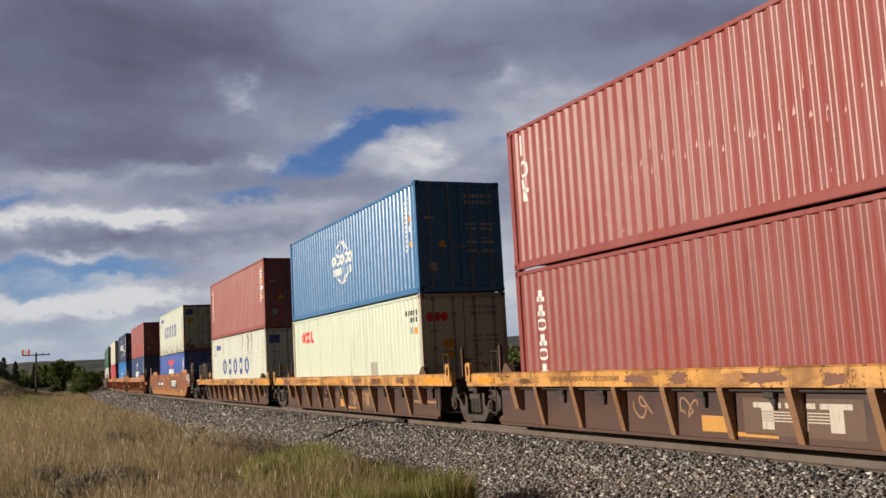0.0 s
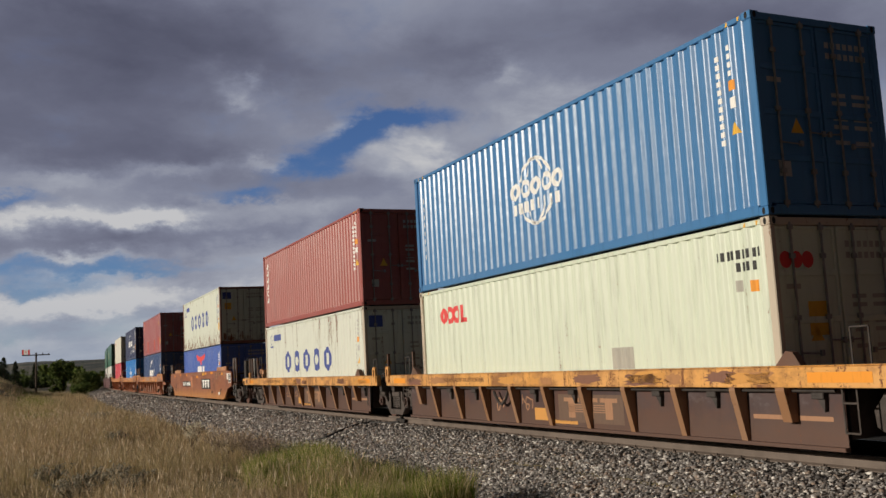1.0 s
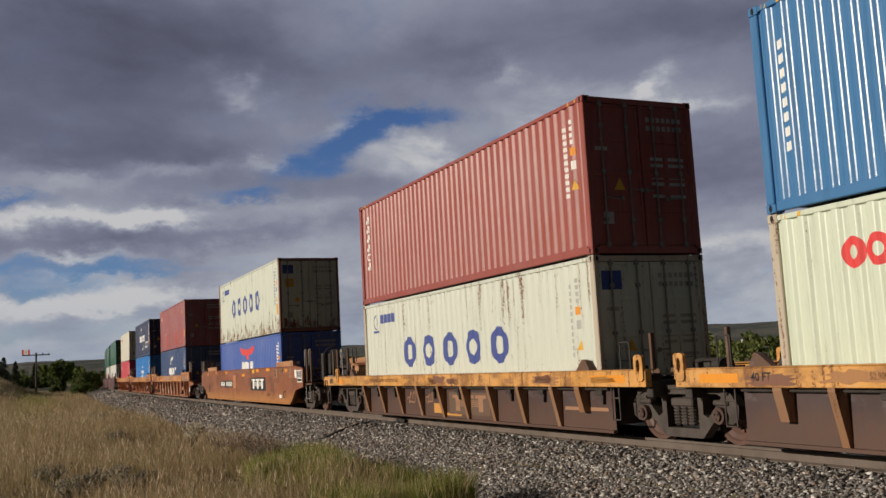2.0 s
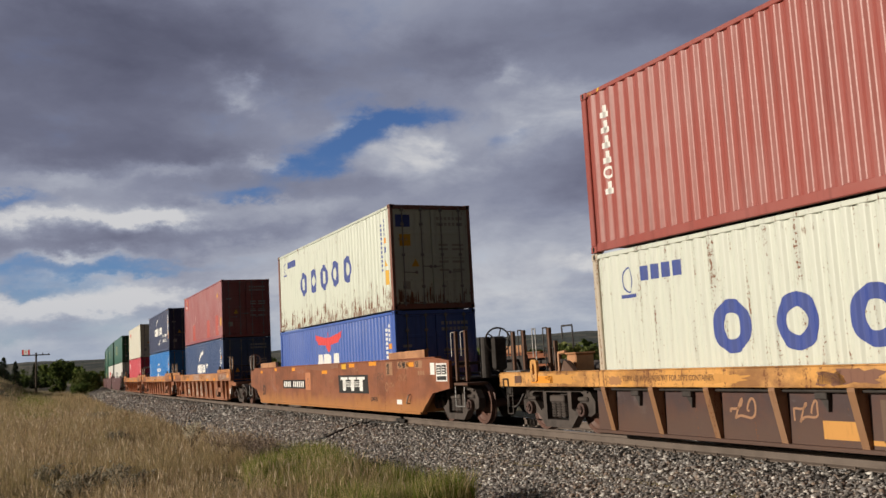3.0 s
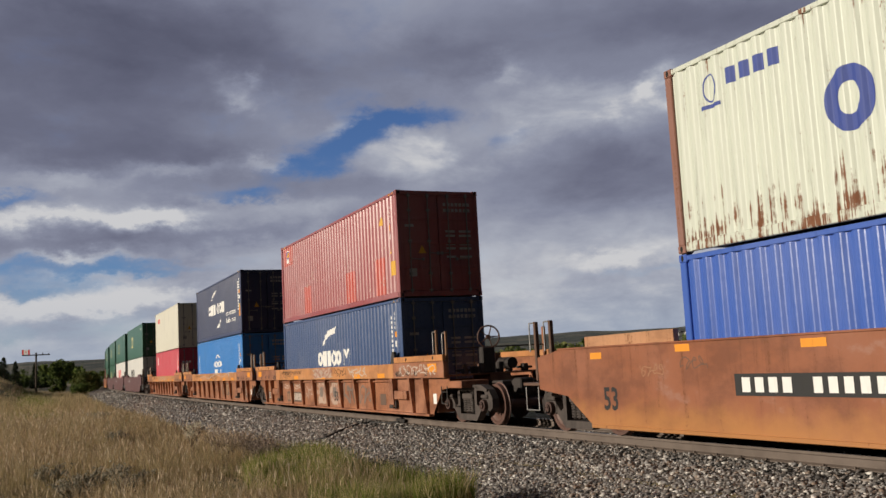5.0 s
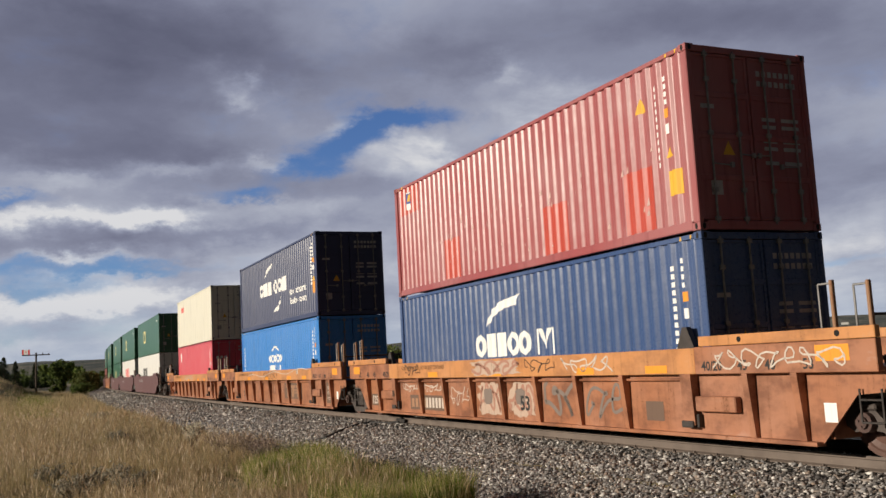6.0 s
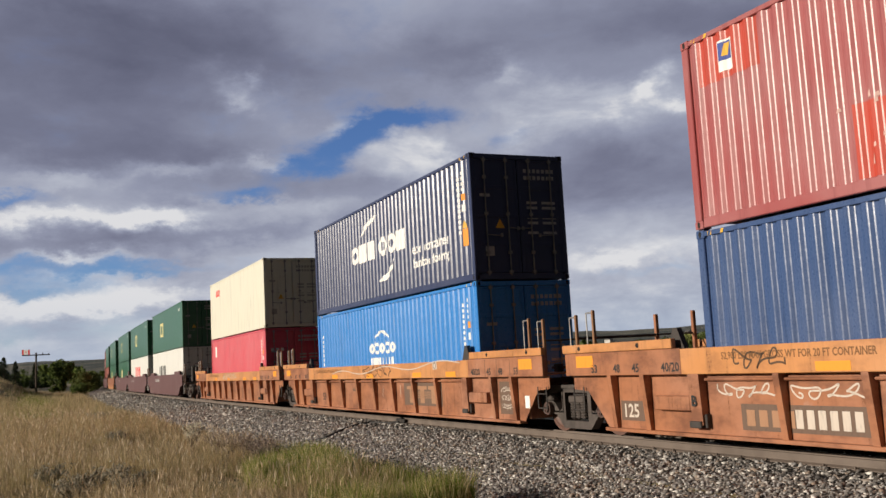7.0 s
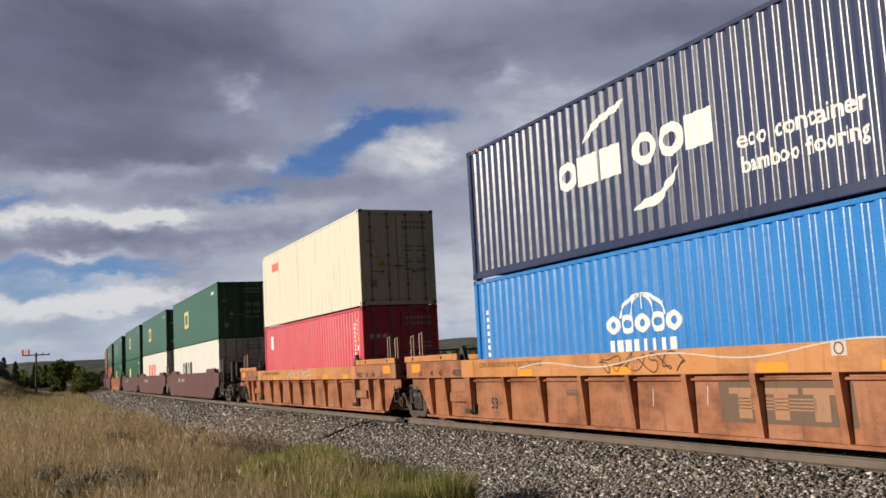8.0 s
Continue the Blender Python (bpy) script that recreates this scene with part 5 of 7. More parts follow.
marking(up, ring_shape(-5.1, 2.35, .14, .22, .025, n=16) + bar(-5.32, -4.9, 2.05, 2.11) + rows_of_bars(-4.75, 2.30, .25, .24, 4, .28, False), BLUE_MARK, "code_panel", "small faded blue marks")
side_codes(up, 5.30, H1, BLUE_MARK)
marking(up, bar(5.50, 5.78, .72, 1.12), YELLOW_MARK, "warning_label", "yellow label")
door_marks(up, 12.192, H1, GREY_MARK, BLUE_MARK)
door_marking(up, 12.192, [[(-.95, 1.75), (-.62, 1.75), (-.62, 2.1), (-.95, 2.1)]], YELLOW_MARK, "door_label", "yellow square label")
stack(lo, up, S["D"], H=H0)

# fifth stack: faded red with fresh patches over navy
lo = container("navy blue corrugated container with a white swoosh", NAVY)
marking(lo, letter_blocks(-1.68, 1.20, .46, .50, .03, "obboo", .12) + bar(.98, 1.10, 1.20, 1.70) + bar(1.56, 1.68, 1.20, 1.70) + [[(1.10, 1.70), (1.22, 1.70), (1.33, 1.42), (1.33, 1.28)], [(1.56, 1.70), (1.44, 1.70), (1.33, 1.42), (1.33, 1.28)]], WHITE, "name_sign", "white painted rings and blocks")
marking(lo, [[(-1.12, 1.85), (-1.02, 2.05), (-.80, 2.22), (-.45, 2.36), (.40, 2.45), (.22, 2.24), (-.30, 2.20), (-.72, 2.08)]], WHITE, "emblem", "white swoosh")
side_codes(lo, 5.30, H1)
hazard_tabs(lo, 12.192, H1)
door_marks(lo, 12.192, H1, DIM_MARK)
up = container("sun-faded red corrugated container with fresher red patches", RED_FADED)
for args in ((-5.75, -4.52, 2.10, 2.80), (-3.05, -2.25, .17, 1.10), (1.52, 2.40, .17, 1.10), (4.25, 5.05, .17, 1.20)):
    marking(up, bar(*args), RED_FRESH, "touch_up_patch", "fresh red paint patch", lift=.002)
marking(up, bar(-5.32, -5.02, 2.20, 2.66), WHITE, "emblem", "small white plate", lift=.005)
marking(up, bar(-5.29, -5.05, 2.36, 2.63), BLUE_MARK, "emblem", lift=.008)
marking(up, bar(-5.22, -5.12, 2.42, 2.60, .3), YELLOW_MARK, "emblem", lift=.011)
scuffs = []
for k in range(40):
    x, z, w = rs.uniform(-3.5, 5.3), rs.choice((.45, 1.05, 1.25)) + rs.uniform(-.2, .2), rs.uniform(.01, .035)
    scuffs.append([(x - w, z), (x + w, z + .01), (x + w * .6, z + rs.uniform(.03, .16)), (x - w * .5, z + .05)])
marking(up, scuffs, SCUFF, "scuff_band", "pale scuffed dents", lift=.006)
side_codes(up, 5.20, H1)
marking(up, triangle(4.85, 2.1, .28), YELLOW_MARK, "warning_triangle")
marking(up, bar(5.42, 5.75, .62, 1.02), YELLOW_MARK, "warning_label", "yellow label")
hazard_tabs(up, 12.192, H1)
door_marks(up, 12.192, H1, DIM_MARK)
stack(lo, up, S["E"])

# sixth stack: dark navy over bright blue
lo = container("bright blue corrugated container with a white half globe emblem", BLUE_BRIGHT)
marking(lo, ring_shape(-.05, 1.60, .68, .52, .06, 15, 165, 20) + ring_shape(-.05, 1.60, .36, .52, .05, 20, 160, 14) + bar(-.08, -.02, 1.85, 2.1), WHITE, "emblem", "white globe of thin arcs")
marking(lo, letter_blocks(-1.05, 1.46, .37, .32, .04, "ooooo", .09), WHITE, "name_sign", "white painted rings")
marking(lo, rows_of_bars(-1.0, 1.14, .17, .22, 8, .235, False), WHITE, "name_sign", "white painted blocks")
marking(lo, rows_of_bars(-5.57, 2.20, .10, .13, 9, .15), WHITE, "code_panel")
side_codes(lo, 5.30, H1)
hazard_tabs(lo, 12.192, H1)
door_marks(lo, 12.192, H1, DIM_MARK)
up = container("dark navy corrugated container with white swooshes and lettering", NAVY_GLOSS)
marking(up, letter_blocks(-2.30, 1.25, .62, .54, .06, "obb", .15) + letter_blocks(.05, 1.25, .62, .54, .06, "oob", .15), WHITE, "name_sign", "white painted rings and blocks")
marking(up, [[(-1.42, 1.98), (-1.25, 2.20), (-.95, 2.36), (-.12, 2.50), (-.22, 2.36), (-.85, 2.24), (-1.2, 2.10)], [(-.05, .55), (.62, .55), (1.0, .82), (1.22, 1.10), (1.02, .98), (.65, .74), (.2, .68)]], WHITE, "emblem", "white swooshes")
marking(up, text_shape("eco container", 2.50, 1.02, .36, 1.12), WHITE, "lettering", "white lettering")
marking(up, text_shape("bamboo flooring", 2.55, .66, .33, 1.0), WHITE, "lettering", "white lettering")
side_codes(up, 5.35, H1)
marking(up, bar(5.50, 5.78, .82, 1.22), ORANGE_MARK, "warning_label", "orange label")
hazard_tabs(up, 12.192, H1)
door_marks(up, 12.192, H1, DIM_MARK)
stack(lo, up, S["F"])

# seventh stack: cream over raspberry
lo = container("raspberry red corrugated container in an ochre well car", RASPBERRY)
marking(lo, bar(-5.15, -4.85, 1.98, 2.50) + bar(-4.78, -4.65, 1.98, 2.50), WHITE, "name_sign", "white painted blocks")
side_codes(lo, 5.3, H1)
door_marks(lo, 12.192, H1, DIM_MARK)
door_marking(lo, 12.192, [[(-.98 + k * .2, 1.95), (-.84 + k * .2, 1.95), (-.84 + k * .2, 2.15), (-.98 + k * .2, 2.15)] for k in range(3)], WHITE, "door_emblem")
up = container("cream plain-sided container stacked on a raspberry red one", CREAM_WARM, flat=True)
marking(up, letter_blocks(-4.55, 2.10, .30, .34, 0.0, "ooo", .10) + bar(-3.62, -3.52, 2.10, 2.44), RED_MARK, "name_sign", "red painted rings", flat=True)
door_marks(up, 12.192, H1, GREY_MARK)
stack(lo, up, S["G"])


def long_stack(key, lower_mat, upper_mat, lower_word, upper_word, fancy):
    """Two fifty-three foot domestic boxes."""
    L = 16.15
    lo = container(lower_word + " long plain-sided domestic container in a well car", lower_mat, L=L, flat=True)
    up = container(upper_word + " long plain-sided domestic container on top of another", upper_mat, L=L, flat=True)
    if fancy == "dark":
        marking(lo, letter_blocks(-4.2, .95, .75, .95, .2, "obob", .2), BLACK_MARK, "name_sign", "dark painted shapes", flat=True)
        marking(lo, bar(-4.6, .2, .62, .78), RED_MARK, "name_sign", "red painted stripe", flat=True)
    if fancy == "red":
        marking(lo, letter_blocks(-3.4, 1.0, .7, 1.1, .25, "bobob", .2), RED_MARK, "name_sign", "red painted shapes", flat=True)
    marking(up, bar(-3.2, -1.6, 1.05, 2.05), CREAM_LABEL, "emblem", "pale yellow square emblem", flat=True)
    marking(up, bar(-2.8, -2.0, 1.25, 1.85), GREEN, "emblem", flat=True, lift=.008)
    if lower_mat is GREEN:
        marking(lo, bar(-3.2, -1.6, 1.05, 2.05), CREAM_LABEL, "emblem", "pale yellow square emblem", flat=True)
    for c in (lo, up):
        marking(c, rows_of_bars(6.2, 2.35, .12, .16, 6, .15, False), WHITE, "code_panel", flat=True)
        door_marks(c, L, H1, DIM_MARK)
    stack(lo, up, S[key], L=L)


CREAM_LABEL = decal_paint("pale yellow emblem paint", (0.62, 0.55, 0.25), 0.3)
BRICK_BOX = paint("brick red container paint", (0.33, 0.085, 0.055), rust=0.2, fade=0.2, seed=28)
long_stack("H", WHITE_BOX, GREEN, "white", "dark green", "dark")
long_stack("I", WHITE_BOX, GREEN, "white", "dark green", "red")
for key in "JK":
    long_stack(key, GREEN, GREEN, "dark green", "dark green", "")
long_stack("L", BRICK_BOX, GREEN, "brick red", "dark green", "")
long_stack("M", BRICK_BOX, BRICK_BOX, "brick red", "brick red", "")
long_stack("N", WHITE_BOX, GREEN, "white", "dark green", "")

# cars
a = put_on(yellow_car("well car with worn yellow top chords and brown side sheets", near_truck=False, seed=1), S["A"] - 6.0, 0)
b = put_on(yellow_car("well car with stained yellow top chords and tan posts", seed=2), S["B"] - 5.92, 0)
c3 = put_on(yellow_car("end well car with worn yellow top chords and brake wheel", far_end=8.9, end_truck=-7.38, seed=3, well_from=-5.7), S["C"] - 6.52, 0)
d4 = put_on(smooth_car("rusty orange plate-sided well car with black and white plates", RUST_ORANGE), S["D"] - 6.11, 0)
e5 = put_on(ochre_car("faded ochre well car with graffiti, posts and raised end flanges", (9.75, -9.8), 5, (False, True)), S["E"] - 6.25, 0)
f6 = put_on(ochre_car("faded ochre well car with a scrawled top chord", (), 6), S["F"] - 6.27, 0)
g7 = put_on(ochre_car("ochre well car with white scribbles on its top chord", (9.82, -9.75), 7, (True, False)), S["G"] - 6.2, 0)
for k, key in enumerate("HIJKLMN"):
    m = put_on(smooth_car("dull maroon plate-sided well car carrying long containers" if key != "K" else "brown-orange plate-sided well car carrying long containers", MAROON if key != "K" else RUST_ORANGE, half=9.5, top=1.5, truck_at=9.7, seed=20 + k, plate=False, spin=key == "H", trucks=(1, -1) if key in "HK" else (-1,), ends=key == "H"), S[key] - 8.07, 0)
    car_label_plate(m, rows_of_bars(-4.2, 1.05, .16, .2, 4, .2, False) + rows_of_bars(-3.0, 1.05, .16, .2, 6, .2, False), 1.5, DIM_MARK, "reporting_marks", "pale painted bars")


# ---------------------------------------------------------------- markings and graffiti on the cars
def scrawl(x0, x1, z0, z1, seed, w=.022, loops=7, n=90):
    """A looping spray-paint line as a flat ribbon."""
    r = random.Random(seed)
    ph = [r.uniform(0, 6.28) for _ in range(4)]
    pts = []
    for i in range(n):
        t = i / (n - 1)
        x = x0 + (x1 - x0) * t + (x1 - x0) / loops * .55 * math.sin(2 * math.pi * loops * t + ph[0])
        z = (z0 + z1) / 2 + (z1 - z0) * .5 * (.7 * math.sin(2 * math.pi * loops * .8 * t + ph[1]) + .3 * math.sin(2 * math.pi * loops * 1.9 * t + ph[2]))
        pts.append((min(max(x, x0), x1), z))
    edge = []
    for i, (x, z) in enumerate(pts):
        (xa, za), (xb, zb) = pts[max(0, i - 1)], pts[min(n - 1, i + 1)]
        d = math.hypot(xb - xa, zb - za) or 1.0
        nx, nz = -(zb - za) / d * w / 2, (xb - xa) / d * w / 2
        edge.append(((x - nx, z - nz), (x + nx, z + nz)))
    return [[a[0], b[0], b[1], a[1]] for a, b in zip(edge, edge[1:])]


def blob(x0, x1, z0, z1, seed, n=22, rough=.16):
    """An uneven rounded patch."""
    r = random.Random(seed)
    cx, cz, rx, rz = (x0 + x1) / 2, (z0 + z1) / 2, (x1 - x0) / 2, (z1 - z0) / 2
    q = []
    for i in range(n):
        a = 2 * math.pi * i / n
        k = 1 - r.uniform(0, rough)
        q.append((cx + rx * k * max(-1, min(1, 1.25 * math.cos(a))), cz + rz * k * max(-1, min(1, 1.25 * math.sin(a)))))
    return [q]


def emblem_blocks(x0, z0, w, h):
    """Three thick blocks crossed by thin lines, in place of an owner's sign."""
    out = []
    for k in range(3):
        x = x0 + w * (.04 + .32 * k)
        out += bar(x, x + w * .28, z0 + h * .80, z0 + h) + bar(x + w * .08, x + w * .20, z0, z0 + h * .80)
    for k in range(4):
        z = z0 + h * (.30 + .11 * k)
        out += bar(x0 + w * .12, x0 + w * .78, z, z + h * .045)
    return out


PEACH = decal_paint("peach primer patch", (0.52, 0.21, 0.10), 0.3)
GHOST = decal_paint("ghosted dark plate", (0.14, 0.085, 0.058), 0.5)
SPRAY_WHITE = decal_paint("worn white spray", (0.58, 0.50, 0.43), 0.7)
SPRAY_PALE = decal_paint("smudged pale spray", (0.48, 0.35, 0.27), 0.7)
SPRAY_PINK = decal_paint("worn pink spray", (0.40, 0.20, 0.14), 0.7)
SPRAY_GREY = decal_paint("grey spray haze", (0.20, 0.155, 0.13), 0.4)
SPRAY_BROWN = decal_paint("dark brown spray", (0.085, 0.045, 0.022), 0.3)


def lay(car, polys, y, mat, name, label="", lift=.003):
    return part(name, cover(polys, lambda x: -y - lift, False), mat, car, label)


def dress_orange(car):
    y = 1.5
    lay(car, bar(1.93, 4.62, .67, 1.20, -.10), y, BLACK_MARK, "sign_plate", "black painted plate")
    lay(car, emblem_blocks(2.02, .74, 2.40, .40), y, WHITE, "owner_sign", "white blocks with thin lines", .006)
    lay(car, bar(-4.76, -1.80, .78, 1.08), y, BLACK_MARK, "number_plate", "black painted plate")
    lay(car, rows_of_bars(-4.62, .83, .22, .20, 4, .25, False) + rows_of_bars(-3.35, .83, .20, .20, 6, .24, False), y, WHITE, "number_strip", "white bars", .006)
    lay(car, bar(-1.78, -1.16, .74, 1.32), y, PEACH, "primer_patch", "peach coloured patch")
    lay(car, ring_shape(-1.45, 1.0, .17, .15, .025, n=4), y, GHOST, "placard_holder", "", .006)
    for x0, z0, w in ((-8.3, 1.36, .34), (-6.0, 1.42, .34), (-3.5, 1.40, .42), (.15, 1.26, .60), (2.95, 1.42, .50), (4.7, 1.44, .60), (7.5, 1.37, .50)):
        lay(car, bar(x0, x0 + w, z0, z0 + .11), y, ORANGE_MARK, "reflector", "orange painted rectangle")
    lay(car, bar(2.24, 2.66, 1.38, 1.53), y, YELLOW_MARK, "reflector", "yellow painted rectangle")
    lay(car, [[(-1.78, 1.55), (1.95, 1.55), (1.95, 1.44), (.2, 1.36), (-1.6, 1.44)]], y, PEACH_DULL, "welded_plate", "dull welded plate", .012)
    lay(car, text_shape("53", -7.98, .52, .52, .85), y, BLACK_MARK, "stencil", "black stencilled number")
    for txt, x, z in (("40", 6.10, 1.36), ("20", 6.10, 1.20), ("45", 6.95, 1.36), ("48", 7.25, 1.36), ("53", 8.12, 1.36)):
        lay(car, bar(x - .06, x + .42, z - .03, z + .15), y, GHOST_TAN, "stencil_ground")
        lay(car, text_shape(txt, x, z, .19), y, BLACK_MARK, "stencil", "black stencilled number", .006)
    lay(car, text_shape("L 73-4", 6.2, .86, .15), y, GHOST_TAN, "stencil")
    lay(car, text_shape("GWF13", 4.75, .46, .17), y, BLACK_MARK, "stencil")
    lay(car, text_shape("LD LMT", .9, .98, .12), y, GHOST_TAN, "stencil")
    lay(car, bar(6.75, 7.10, .42, .54), y, WHITE, "label", "white label")
    lay(car, bar(9.02, 9.28, 1.16, 1.44), y, WHITE, "label", "white label")
    for x in (8.25, 8.4, 8.55):
        lay(car, bar(x, x + .10, 1.16, 1.26), y, GHOST_TAN, "label")
    lay(car, bar(9.36, 9.98, 1.00, 1.42), y, WHITE, "data_board", "white framed data board")
    for x0, x1, z0, z1 in ((9.40, 9.66, 1.16, 1.38), (9.70, 9.94, 1.16, 1.38), (9.40, 9.94, 1.03, 1.12)):
        lay(car, bar(x0, x1, z0, z1), y, BLACK_MARK, "data_field", "", .006)
    lay(car, [q for k in range(3) for q in bar(9.44, 9.62, 1.19 + k * .06, 1.215 + k * .06) + bar(9.74, 9.88, 1.19 + k * .06, 1.215 + k * .06)], y, WHITE, "data_text", "", .009)
    for k, (x, z) in enumerate(((-6.9, 1.15), (-5.9, 1.25), (3.2, 1.36), (5.3, 1.15), (6.9, 1.1))):
        lay(car, scrawl(x, x + .6, z - .1, z + .1, 70 + k, .016, 4, 50), y, GHOST if k % 2 else GHOST_TAN, "chalk_mark")
    lay(car, ring_shape(-.72, 1.0, .13, .22, .02, n=18) + ring_shape(6.05, .86, .12, .12, .03, n=16), y, GHOST_TAN, "round_stamp")
    part("grab_iron", pipe(bmesh.new(), [(7.55, -1.51, .45), (7.6, -1.58, .47), (7.75, -1.58, .66), (7.7, -1.51, .68)], .016), LOCK_ROD, car)


PEACH_DULL = paint("dull plate paint", (0.27, 0.11, 0.055), rust=0.4, seed=31)
GHOST_TAN = decal_paint("faded tan ground", (0.36, 0.19, 0.105), 0.4)


def dress_ochre_graffiti(car):
    y, s = 1.5, 1.35
    lay(car, bar(-5.15, -2.95, .30, .66), s, GHOST, "number_plate", "dark ghosted plate")
    lay(car, rows_of_bars(-5.05, .36, .22, .22, 4, .24, False), s, GHOST_TAN, "number_strip", "", .006)
    lay(car, rows_of_bars(-4.15, .36, .17, .24, 6, .19, False), s, SPRAY_WHITE, "number_strip", "pale bars", .006)
    for x0, x1, k in ((-1.32, -.08, 1), (.08, 1.30, 2)):
        lay(car, blob(x0 + .02, x1, .26, 1.02, k, 40, .30), s, SPRAY_PALE, "graffiti", "white spray paint", .004)
        lay(car, scrawl(x0 + .1, x1 - .1, .35, .95, 90 + k, .07, 4), s, SPRAY_PINK, "graffiti", "pink spray lines", .007)
        lay(car, blob(x0 + .35, x0 + .75, .5, .85, 20 + k), s, SPRAY_GREY, "graffiti", "", .010)
    lay(car, blob(-1.3, 1.1, 1.10, 1.45, 5, 40, .30), y, SPRAY_PALE, "graffiti", "white spray paint", .004)
    lay(car, scrawl(-1.2, .9, 1.14, 1.42, 95, .06, 5), y, SPRAY_PINK, "graffiti", "pink spray lines", .007)
    lay(car, text_shape("53", .62, .42, .40), s, BLACK_MARK, "stencil", "black stencilled number", .013)
    lay(car, scrawl(1.15, 2.25, 1.16, 1.42, 96, .022, 4), y, SPRAY_BROWN, "graffiti", "dark looping scrawl")
    lay(car, scrawl(2.5, 4.1, 1.14, 1.42, 97, .03, 5), y, SPRAY_WHITE, "graffiti", "white looping scrawl")
    lay(car, scrawl(-5.05, -4.1, 1.14, 1.42, 98, .028, 4), y, SPRAY_BROWN, "graffiti", "dark looping scrawl")
    lay(car, scrawl(1.6, 2.75, .35, .95, 99, .09, 3), s, SPRAY_GREY, "graffiti", "grey spray lines")
    lay(car, scrawl(3.0, 4.2, .35, .95, 100, .06, 3), s, SPRAY_GREY, "graffiti", "grey spray lines")
    lay(car, scrawl(-5.6, -4.4, .74, .94, 101, .025, 5), s, SPRAY_WHITE, "graffiti", "white scrawl")
    lay(car, scrawl(-4.2, -3.0, .74, .94, 102, .025, 4), s, SPRAY_WHITE, "graffiti", "white scrawl")
    lay(car, scrawl(-2.7, -1.6, .45, .9, 103, .02, 4), s, SPRAY_WHITE, "graffiti", "white scrawl")
    lay(car, scrawl(6.6, 9.0, 1.14, 1.42, 104, .025, 9), y, SPRAY_WHITE, "graffiti", "white scrawl", .007)
    lay(car, bar(4.75, 5.2, .36, .66), s, GHOST, "ghosted_patch")
    lay(car, bar(-8.0, -7.3, .34, .66), s, GHOST, "ghosted_patch")
    lay(car, text_shape("125", -7.95, .40, .30), s, SPRAY_WHITE, "stencil", "pale stencilled number", .006)
    lay(car, bar(8.42, 8.62, .46, .70), s, WHITE, "label", "white label")
    lay(car, text_shape("B", -6.03, .62, .22), 1.49, BLACK_MARK, "stencil", "", .012)


def dress_ochre_scrawl(car):
    y, s = 1.5, 1.35
    lay(car, bar(2.05, 4.45, .40, .96, -.06), s, GHOST, "sign_plate", "dark ghosted plate")
    lay(car, emblem_blocks(2.15, .46, 2.15, .42), s, GHOST_TAN, "owner_sign", "faded blocks with thin lines", .006)
    lay(car, scrawl(-.75, 1.55, 1.12, 1.44, 110, .024, 7, 140), y, SPRAY_BROWN, "graffiti", "dark looping scrawl")
    wavy = [(-3.6 + .1 * i, 1.24 + .07 * math.sin(i * .17) + .002 * i) for i in range(95)]
    lay(car, [[(a, b - .012), (c, e - .012), (c, e + .012), (a, b + .012)] for (a, b), (c, e) in zip(wavy, wavy[1:])], y, SPRAY_WHITE, "graffiti", "long wavy pale line", .006)
    lay(car, text_shape("53", -5.12, .42, .32), s, BLACK_MARK, "stencil", "black stencilled number")
    lay(car, bar(-2.1, -1.35, .72, .78) + bar(-2.1, -1.35, .80, .82), s, GHOST, "stencil")
    lay(car, bar(4.28, 4.52, 1.28, 1.46), y, SPRAY_WHITE, "label")
    lay(car, ring_shape(4.40, 1.37, .08, .08, .02, n=14), y, GHOST, "round_stamp", "", .006)
    lay(car, bar(7.36, 8.0, .32, .98), s, GHOST, "ghosted_patch", "dark chalkboard patch")
    for k in range(3):
        lay(car, scrawl(7.44, 7.92, .42 + .17 * k, .54 + .17 * k, 120 + k, .014, 4, 50), s, SPRAY_WHITE, "chalk_mark", "", .006)
    for x in (7.02, 7.55, 8.12):
        lay(car, bar(x, x + .02, 1.10, 1.45), y, GHOST, "seam")
    lay(car, bar(8.42, 8.60, .46, .70), s, WHITE, "label", "white label")
    for k, (x, z0, z1) in enumerate(((1.75, .62, .9), (.45, .58, .86), (-4.3, .9, 1.0))):
        lay(car, [[(x, z0), (x + .018, z0), (x + .05, z1), (x + .03, z1)]], s, SPRAY_WHITE, "chalk_mark")


